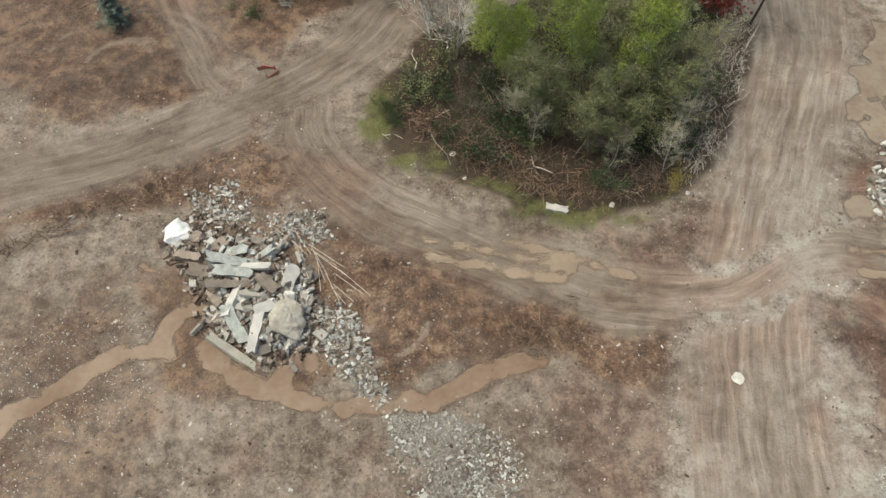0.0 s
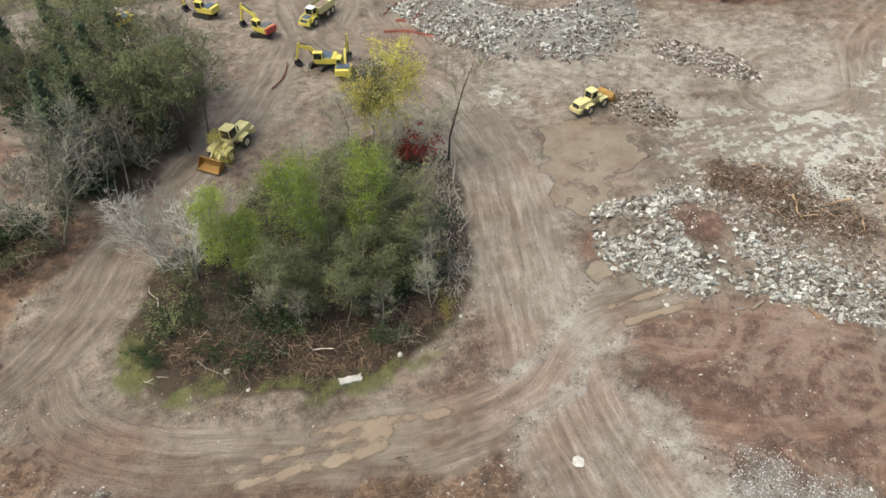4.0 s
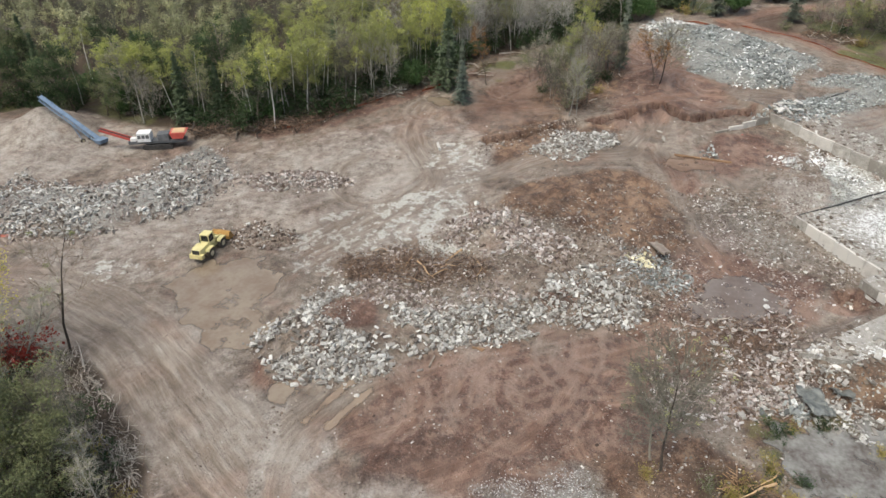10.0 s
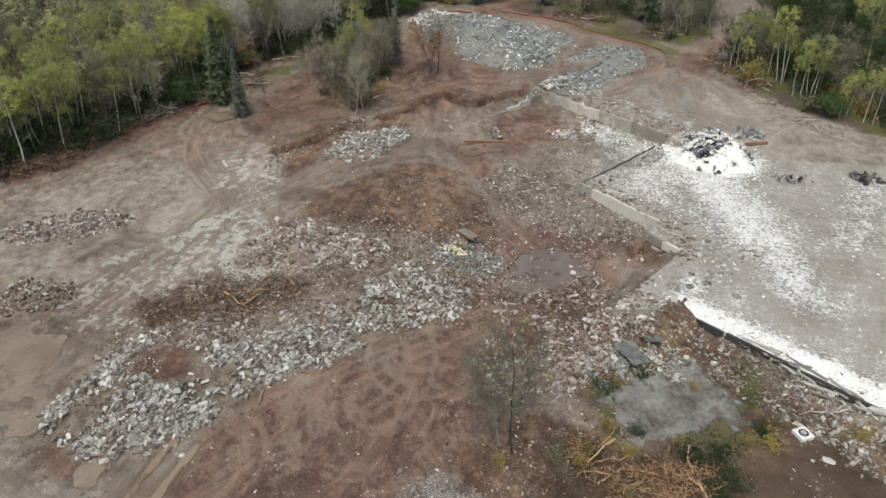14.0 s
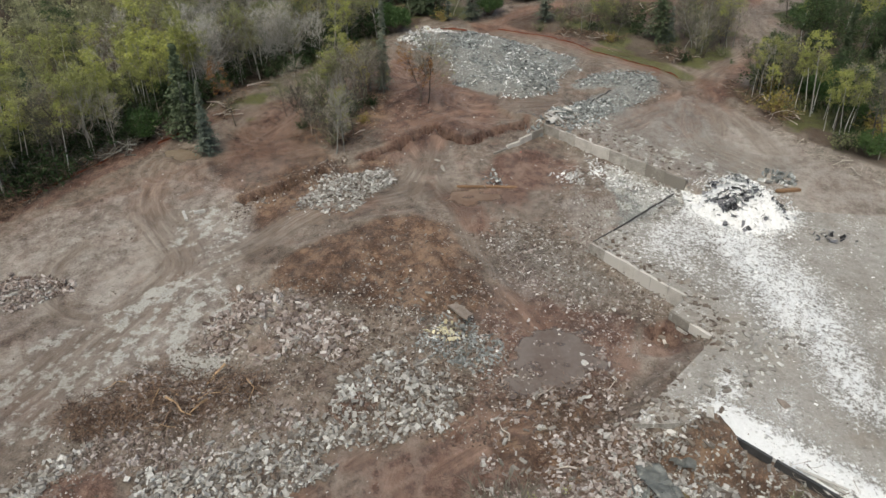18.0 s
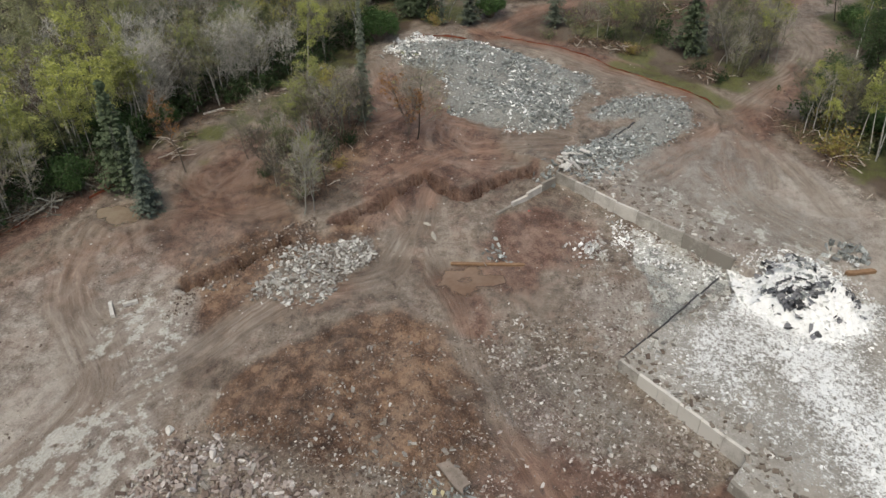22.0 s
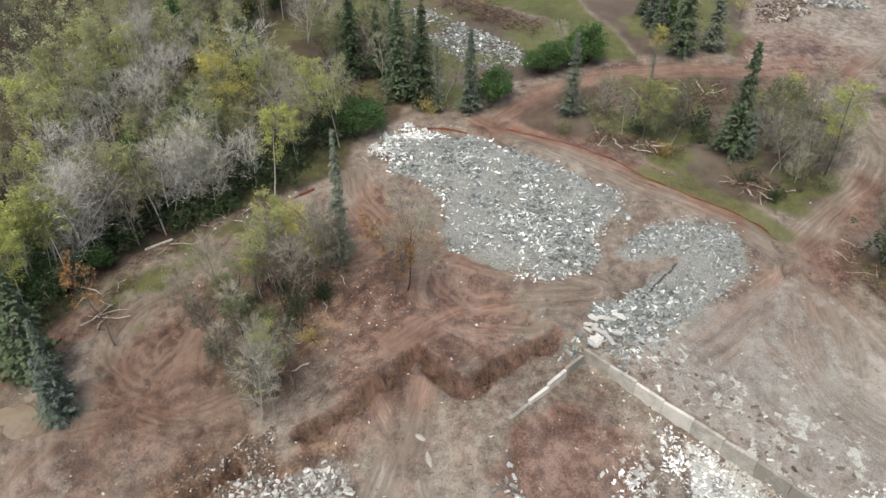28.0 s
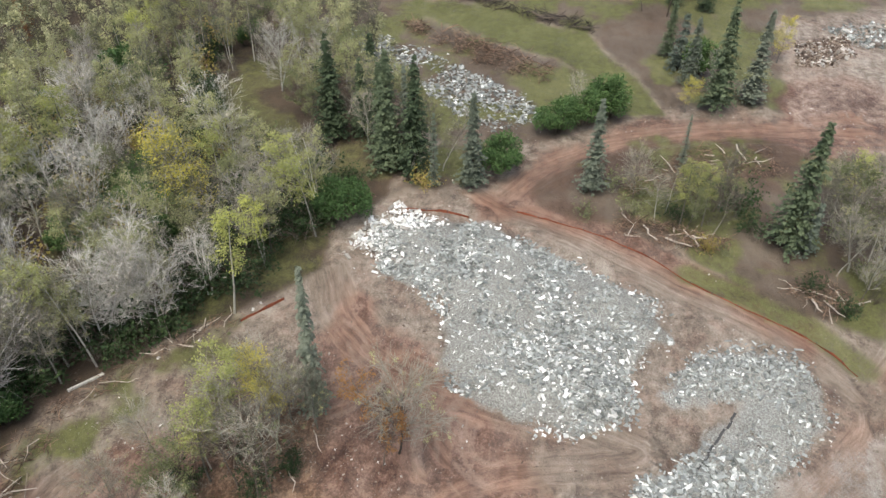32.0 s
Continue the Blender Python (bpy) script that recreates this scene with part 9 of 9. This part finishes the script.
heap("rubble_heap", SCRUB_HEAP, 900, 0.1, 0.6, M_PINKCH, "rubble mixed into the heap of roots", 10, (0.4, 0.8), 0.7, 40)
heap("rubble_heap", FIRST_HEAP, 2600, 0.1, 0.7, M_BROWNCH, "brown and grey rubble between large broken slabs", 40, (0.6, 1.3), 0.2, 33)
heap("rubble_heap", [(-26, 37), (-19, 38), (-15, 33), (-16, 26), (-20, 25.5), (-24, 29), (-26, 34)], 900, 0.15, 0.9, M_BROWNCH, "grey-brown broken pieces on top of the slabs", 70, (0.5, 1.5), 0.3, 38, 1.2, 1.0, False, 1.8, 0.8)
heap("rubble_heap", [(-25, 37.5), (-18, 38), (-14, 33), (-14, 27), (-19, 24.5), (-22, 27), (-25, 33)], 700, 0.2, 1.0, M_CHUNK, "pale grey broken concrete thrown over the slabs", 46, (0.7, 1.7), 0.5, 62, 1.3, 1.0, False, 1.6, 0.9)

# rods thrown over the first heap
root = thing("rod_bundle", -14, 37, gz(-14, 37), 0, "bundle of pale bent rods on the heap", "rods")
for i in range(18):
    t = random.random()
    a = Vector((-20 + 9 * t + random.uniform(-1, 1), 40.2 - 7.5 * t * t + random.uniform(-0.7, 0.7)))
    d = Vector((1, -0.5 - t * 1.4)).normalized() * random.uniform(2.0, 5.0)
    d.rotate(Matrix.Rotation(random.uniform(-0.4, 0.4), 2))
    z = gz(a.x, a.y) - root.location.z + random.uniform(0.3, 0.9)
    bm = bmesh.new()
    beam(bm, (a.x + 14, a.y - 37, z), (a.x + d.x + 14, a.y + d.y - 37, z + random.uniform(-0.3, 0.3)), 0.05)
    part("rod", bm, M_DEADWOOD, root)

# pale plates, blocks and lumps that lie alone
for i, (x, y, sx, sy, sz, tn, mat, lab) in enumerate((
        (29.9, 23.5, 1.6, 1.5, 0.25, 12, M_PALE, "white concrete plate lying flat on the track"), (52.0, 35.6, 0.9, 0.8, 0.6, 20, M_PALE, "pale stone block by the rubble bank"),
        (103.6, 43.0, 1.5, 1.2, 1.1, 30, M_PALE, "white block beside the dirt mound"), (94.2, -7.6, 1.4, 1.1, 0.8, 10, M_PALE, "white foam lump in a dark puddle"), (95.8, -7.2, 1.1, 0.8, 0.7, 40, M_PALE, "white foam lump at the puddle's edge"),
        (61.0, -34.2, 1.7, 1.2, 0.2, 70, M_PALE, "white plate lying on the soil"), (82, -9, 1.3, 1.0, 0.4, 15, M_PALE, "pale plaster lump in the rubble"), (1.0, 51.3, 1.0, 0.8, 0.5, 25, M_PALE, "white lump in the island's grass"),
        (2.4, 47.6, 0.6, 0.5, 0.35, 25, M_PALE, "white stone by the road"), (-42.5, 41.5, 0.9, 0.6, 0.4, 15, M_PALE, "white stone at the road's edge"), (138.0, 37.0, 0.8, 0.7, 0.5, 10, M_PALE, "white stone by the trench heap"),
        (144, 18, 2.6, 1.0, 0.3, 20, M_TAN, "flat tan slab on bare soil"), (147, 19.5, 1.8, 0.8, 0.3, 60, M_TAN, "flat tan slab beside a wheel track"), (153.4, 3.4, 0.5, 0.4, 0.3, 0, M_REDP, "small red scrap on the soil"),
        (78, -13, 1.6, 1.2, 0.5, 35, M_CONC, "grey slab lump below the strip"), (105.6, -12, 1.0, 0.8, 0.3, 35, M_PALE, "pale plaster lump below the low wall"), (67, -31.5, 1.2, 1.1, 0.9, 10, M_CONC, "grey lump beside the square tub"), (66, -32.6, 1.0, 0.8, 0.6, 60, M_PALE, "pale lump beside the square tub"),
        (86.5, -29.5, 2.2, 1.3, 0.3, 30, M_BROWNSLAB, "muddy plate on the slab"), (28.5, 46.0, 0.6, 0.6, 0.4, 0, M_PALE, "white stone below the island"), (19.5, 44.2, 0.9, 0.7, 0.5, 10, M_PALE, "white lump among pale branches"),
        (183.5, 60.5, 0.7, 0.5, 0.4, 0, M_PALE, "white lump on the glade"), (187, 56, 0.8, 0.5, 0.3, 20, M_PALE, "white scrap by the wood"), (193.5, 50.5, 0.9, 0.5, 0.3, 20, M_PALE, "white scrap by the silt fence"), (195.0, 49.8, 0.8, 0.5, 0.3, 50, M_PALE, "white scrap on the grass"))):
    z = gz(x, y)
    o = boulder("block", x, y, (sx, sy, sz), mat, lab, 640 + i, tn, 0.35 if sz > 0.35 else 0.2, category="debris")
    if away(np.array([x]), np.array([y]), SLAB)[0] < 0:
        o.location.z = max(o.location.z, 3.62 + sz * 0.3)
broken_slab(13.0, 43.6, 2.4, 0.9, 0.3, -12, M_CONC, "pale broken slab at the island's foot", 670, 0.15, name="plate", group="")
broken_slab(62.0, 30.4, 2.4, 0.25, 0.2, 10, M_DEADWOOD, "weathered plank on red soil", 671, 0.1, name="plank", group="")
broken_slab(67.0, 26.0, 0.25, 1.6, 0.2, 10, M_STRAW, "tan plank end on red soil", 672, 0.1, name="plank", group="")
broken_slab(138.4, 9.0, 11.0, 0.55, 0.3, -84, M_STRAW, "long tan timber beam lying on wet soil", 673, 0.2, name="timber_beam", group="")
broken_slab(142.6, -45.0, 4.4, 0.7, 0.5, -75, M_STRAW, "yellow-brown timber beam on the slab", 674, 0.35, name="timber_beam", group="")
broken_slab(178.6, 68.4, 4.6, 0.35, 0.3, -42, M_PALE, "white pipe lying on the glade", 675, 0.2, name="white_pipe", group="")
broken_slab(122.0, 60.4, 3.4, 0.5, 0.5, 35, M_PALE, "white broken kerb piece on grey mud", 676, 0.3, name="kerb_piece", group="")
broken_slab(123.6, 58.4, 2.0, 0.5, 0.5, -55, M_PALE, "white broken kerb corner on grey mud", 677, 0.3, name="kerb_piece", group="")
broken_slab(65.4, -40.6, 3.2, 0.7, 0.4, 60, M_PALE, "pale plank leaning below the slab edge", 678, 0.7, 10, name="plank", group="")
broken_slab(101, 9.5, 5.0, 1.6, 0.3, 40, M_BROWNSLAB, "tan slab on top of torn plaster", 679, 0.8, 8, name="slab_piece", group="")

M_BOARD = varied("weathered_grey_board", (0.2, 0.19, 0.165), (0.46, 0.445, 0.4), 1.2, 0.9, obj=True, spread=0.3)
r_board = random.Random(31)
for i in range(22):
    u = r_board.random()
    x, y = 77.5 - 11.5 * u + r_board.uniform(-1.6, 0.4), -29.5 - 10.5 * u + r_board.uniform(-0.6, 1.6)
    broken_slab(x, y, r_board.uniform(2.2, 6.0), r_board.uniform(0.18, 0.4), 0.1, 44 + r_board.uniform(-24, 24), M_BOARD, "weathered grey board lying below the slab edge", 700 + i, r_board.uniform(0.15, 0.7), r_board.uniform(-9, 9), r_board.uniform(-14, 14), "board", "boards below the slab")
for i in range(12):
    broken_slab(167 + r_board.uniform(-3.2, 2.6), -3.5 + r_board.uniform(-3.0, 2.0), r_board.uniform(1.2, 3.0), r_board.uniform(0.6, 1.3), 0.25, r_board.uniform(0, 180), M_PALE if i % 3 else M_CONC, "broken concrete plate piled at the wall corner", 730 + i, r_board.uniform(0.2, 0.8), r_board.uniform(-25, 25), r_board.uniform(-25, 25), "plate", "plates at the wall corner")


M_SHEET = varied("dull_grey_sheet_metal", (0.085, 0.09, 0.08), (0.25, 0.26, 0.24), 0.9, 0.55, metal=0.3)


def crumpled_sheet(x, y, lx, ly, turn, label, seed):
    """A big sheet of metal, folded and dented, leaning on the rubble."""
    bm = bmesh.new()
    bmesh.ops.create_grid(bm, x_segments=18, y_segments=12, size=0.5)
    for v in bm.verts:
        px, py = v.co.x * lx, v.co.y * ly
        fold = abs(noise.noise(Vector((px * 0.45, py * 0.2, seed)))) * 1.5 + noise.noise(Vector((px * 1.2, py * 1.2, seed))) * 0.3
        v.co = Vector((px + noise.noise(Vector((px * 0.5, py * 0.5, seed + 4))) * 0.5, py, fold + (py + ly / 2) * 0.22))
    bmesh.ops.solidify(bm, geom=bm.faces[:], thickness=0.04)
    ob = part("crumpled_sheet", bm, M_SHEET)
    ob.matrix_world = pose(x, y, gz(x, y) + 0.25, 0, 0, turn)
    return tagged(ob, label, "sheet metal")


crumpled_sheet(75.6, -14.6, 4.6, 3.2, 30, "big crumpled grey sheet of metal leaning by the pool", 5)
crumpled_sheet(78.4, -17.4, 3.0, 1.6, 75, "torn grey strip of sheet metal by the slab corner", 8)
# open joint in the concrete above the wall, with crumbs along it
root = thing("open_joint", 178, -13, 0, 0, "dark broken joint in the dusty concrete", "joint", "", "structure")
for i in range(7):
    a_, b_ = Vector((174.2, -9.8)).lerp(Vector((183.0, -16.0)), i / 7), Vector((174.2, -9.8)).lerp(Vector((183.0, -16.0)), (i + 0.85) / 7)
    o_ = r_board.uniform(-0.2, 0.2)
    bm = bmesh.new()
    beam(bm, (a_.x - 178, a_.y + 13 + o_, gz(a_.x, a_.y) + 0.06), (b_.x - 178, b_.y + 13 + o_, gz(b_.x, b_.y) + 0.06), 0.3, 0.25)
    part("joint_strip", bm, M_EDGE, root)


def square_tub():
    root = thing("square_tub", 64.3, -32.6, gz(64.3, -32.6), 25, "white square tub with a dark round opening", "tub")
    bm = bmesh.new()
    box(bm, (1.7, 1.7, 0.5), (0, 0, 0.3), bevel=0.06)
    part("body", bm, M_WHITEP, root)
    bm = bmesh.new()
    cyl(bm, 0.56, 0.06, (0, 0, 0.56), seg=24)
    part("opening", bm, M_STEEL, root, "black round opening")
    bm = bmesh.new()
    cyl(bm, 0.34, 0.05, (0, 0, 0.6), seg=20)
    part("hub", bm, M_CONC, root)


square_tub()

# tyre by the pool
bm = bmesh.new()
for i in range(22):
    a, b = i * 2 * math.pi / 22, (i + 1) * 2 * math.pi / 22
    beam(bm, (math.cos(a) * 0.55, math.sin(a) * 0.55, 0), (math.cos(b) * 0.55, math.sin(b) * 0.55, 0), 0.26, 0.3)
ob = tagged(part("tyre", bm, M_TYRE), "old black tyre lying near the pool", "tyre")
ob.location = (75.5, -21.5, gz(75.5, -21.5) + 0.15)


# white heap with torn black sheeting
def powder_heap(x, y, r, h, seed):
    root = thing("powder_heap", x, y, 3.5, 0, "white powdery heap with torn black sheeting", "heap")

    def top_at(px, py):
        """How high the heap stands over the slab at places round its middle."""
        d = np.hypot(px / 1.08, py) / r * (0.86 + 0.5 * (vnoise(px + 50, py + 50, 5, seed, 2) - 0.35))
        lump = vnoise(px + 90, py + 90, 1.7, seed + 4, 3) - 0.5
        return h * smooth(1.0, 0.22, d) + lump * 1.3 * smooth(1.0, 0.75, d)

    bm = bmesh.new()
    bmesh.ops.create_grid(bm, x_segments=96, y_segments=96, size=r * 1.2)
    zs = top_at(np.array([v.co.x for v in bm.verts]), np.array([v.co.y for v in bm.verts]))
    for v, z in zip(bm.verts, zs):
        v.co.z = z - 0.02
    for f in bm.faces:
        f.smooth = True
    part("powder", bm, M_WHITE, root)
    rr = np.random.RandomState(seed)

    def strew(name, px, py, lo, hi, mat, lean, flat, label, lift):
        at = np.stack([x + px, y + py], -1)
        me = chunk_mesh(name, at, lo + (hi - lo) * rr.uniform(0, 1, len(px)) ** 2, mat, rr, lean, flat, zadd=np.maximum(0, 3.5 - ground_z(at[:, 0], at[:, 1])) + np.maximum(top_at(px, py), 0.1) + lift)
        ob = tagged(under(name, me, root, label), label, kind="stuff")
        ob.matrix_parent_inverse = Matrix.Translation((-x, -y, -3.5))

    # sheeting hangs from the crown, runs across the near flank and rims the far side
    a, d = rr.uniform(0, 6.3, 2600), np.sqrt(rr.uniform(0, 1, 2600)) * r * 1.05
    px, py = np.cos(a) * d, np.sin(a) * d * 0.9
    torn = np.abs(vnoise(px + 20, py + 20, 2.4, 9, 2) - 0.5)
    crown = np.exp(-((px - 2.2) ** 2 + (py - 2.6) ** 2) / 4.5)
    flank = np.exp(-((px + 2.4 - 0.12 * py) ** 2) / 0.9) * (np.abs(py) < 5)
    rim = np.exp(-((px - 1.5) ** 2 + (py + 5.2) ** 2) / 2.5)
    keep = torn < 0.012 + 0.05 * crown + 0.07 * flank + 0.06 * rim
    strew("sheeting", px[keep], py[keep], 0.25, 1.2, M_BLACK, 0.7, 0.18, "torn black sheeting", 0.05)
    a, d = rr.uniform(0, 6.3, 110), np.abs(rr.normal(0, 0.42, 110)) * r
    strew("rubble", np.cos(a) * d, np.sin(a) * d + 0.8, 0.2, 0.9, M_GREENCH, 1.0, 0.4, "grey broken panels", 0.0)
    a, d = rr.uniform(0, 6.3, 2400), np.sqrt(rr.uniform(0.02, 1, 2400)) * r * 1.3
    strew("lump_scatter", np.cos(a) * d * 1.1, np.sin(a) * d, 0.08, 0.55, M_WHITECH, 1.0, 0.6, "white lumps", -0.1)


M_CREAM = varied("cream_foam_board", (0.42, 0.38, 0.24), (0.66, 0.61, 0.42), 1.2, 0.9, island=True, spread=0.4, bump=0)
powder_heap(135.4, -35.6, 7.7, 4.3, 3)
for x, y, n, sz, mat, lab, seed in ((96.5, 10.5, 34, 0.9, M_CREAM, "cream insulation boards torn up in the plaster heap", 78), (129, -61, 60, 1.1, M_BLACK, "black torn sheeting heap on the slab", 71), (147, -45, 70, 1.0, M_GREENCH, "dark scrap heap beside the slab", 72), (144, -6, 60, 0.7, M_WHITECH, "tangle of white metal strips on red soil", 73),
                                    (140.5, 7.6, 40, 0.7, M_GREENCH, "tangle of grey metal scraps", 74), (127, -47, 30, 0.8, M_BLACK, "scrap of black sheeting on white dust", 75), (163.5, 0.5, 40, 1.0, M_GREENCH, "dark broken timbers on the wall corner", 76), (74, -13, 40, 1.1, M_GREENCH, "grey crumpled sheet metal by the pool", 77)):
    rr = np.random.RandomState(seed)
    p = np.stack([x + rr.normal(0, 1.3, n), y + rr.normal(0, 1.3, n)], -1)
    on_slab = np.where(away(p[:, 0], p[:, 1], SLAB) < 0, np.maximum(0, 3.62 - ground_z(p[:, 0], p[:, 1])), 0)
    root = thing("scrap_heap", x, y, gz(x, y), 0, lab, "scrap")
    ob = under("scrap", chunk_mesh("scrap", p, rr.uniform(0.3, 1.0, n) * sz, mat, rr, 1.3, 0.3, zadd=rr.uniform(0, 0.5, n) + on_slab), root)
    ob.matrix_parent_inverse = Matrix.Translation((-x, -y, -root.location.z))
    tagged(ob, kind="stuff")


# house beyond the wood
def house(x, y, turn, lx, ly, h, label):
    z = gz(x, y)
    root = thing("house", x, y, z, turn, label, "house")
    bm = bmesh.new()
    box(bm, (lx, ly, h), (0, 0, h / 2))
    part("wall", bm, M_WHITEP, root)
    bm = bmesh.new()
    prism(bm, [(-lx / 2 - 0.5, h), (lx / 2 + 0.5, h), (lx / 2 + 0.5, h + 0.15), (-lx / 2 - 0.5, h + 0.15)], -ly / 2 - 0.4, ly / 2 + 0.4)
    for s in (-1, 1):
        box(bm, (lx + 1.0, ly * 0.62, 0.14), (0, s * ly * 0.27, h + ly * 0.16), (s * -32, 0, 0))
    part("roof", bm, M_GREYP, root, "dark grey-green metal roof")
    for i in range(int(lx / 3.5)):
        for s in (-1, 1):
            bm = bmesh.new()
            box(bm, (1.3, 0.12, 1.2), (-lx / 2 + 2 + i * 3.4, s * ly / 2, h * 0.55))
            w = part("window", bm, M_WHITEP, root)
            bm = bmesh.new()
            box(bm, (1.1, 0.14, 1.0), (-lx / 2 + 2 + i * 3.4, s * (ly / 2 + 0.02), h * 0.55))
            part("pane", bm, M_GLASS, w)


house(134, 257, 15, 24, 11, 4.5, "long white house with a dark roof beyond the wood")
house(112, 268, -15, 16, 10, 5.0, "white house with a dark roof beyond the wood")


# green hoarding beyond the bare plateau
M_HOARD = varied("faded_green_sheet", (0.03, 0.075, 0.055), (0.07, 0.13, 0.1), 1.2, 0.7)
root = thing("hoarding", -35, 127, gz(-35, 127), 0, "faded green sheet hoarding along the plateau", "fence")
for i in range(10):
    x, y = -48 + i * 2.5, 117 + i * 1.86
    bm = bmesh.new()
    box(bm, (3.0, 0.08, 2.2), (0, 0, 0), bevel=0.02)
    bmesh.ops.transform(bm, matrix=pose(x + 35, y - 127, gz(x, y) - root.location.z + 1.1, 0, 0, 36.6), verts=bm.verts[:])
    part("sheet", bm, M_HOARD, root)
    bm = bmesh.new()
    box(bm, (0.12, 0.12, 2.5), (0, 0, 0), bevel=0.01)
    bmesh.ops.transform(bm, matrix=pose(x + 35 - 1.27, y - 127 - 0.85, gz(x, y) - root.location.z + 1.2, 0, 0, 36.6), verts=bm.verts[:])
    part("post", bm, M_EDGE, root)
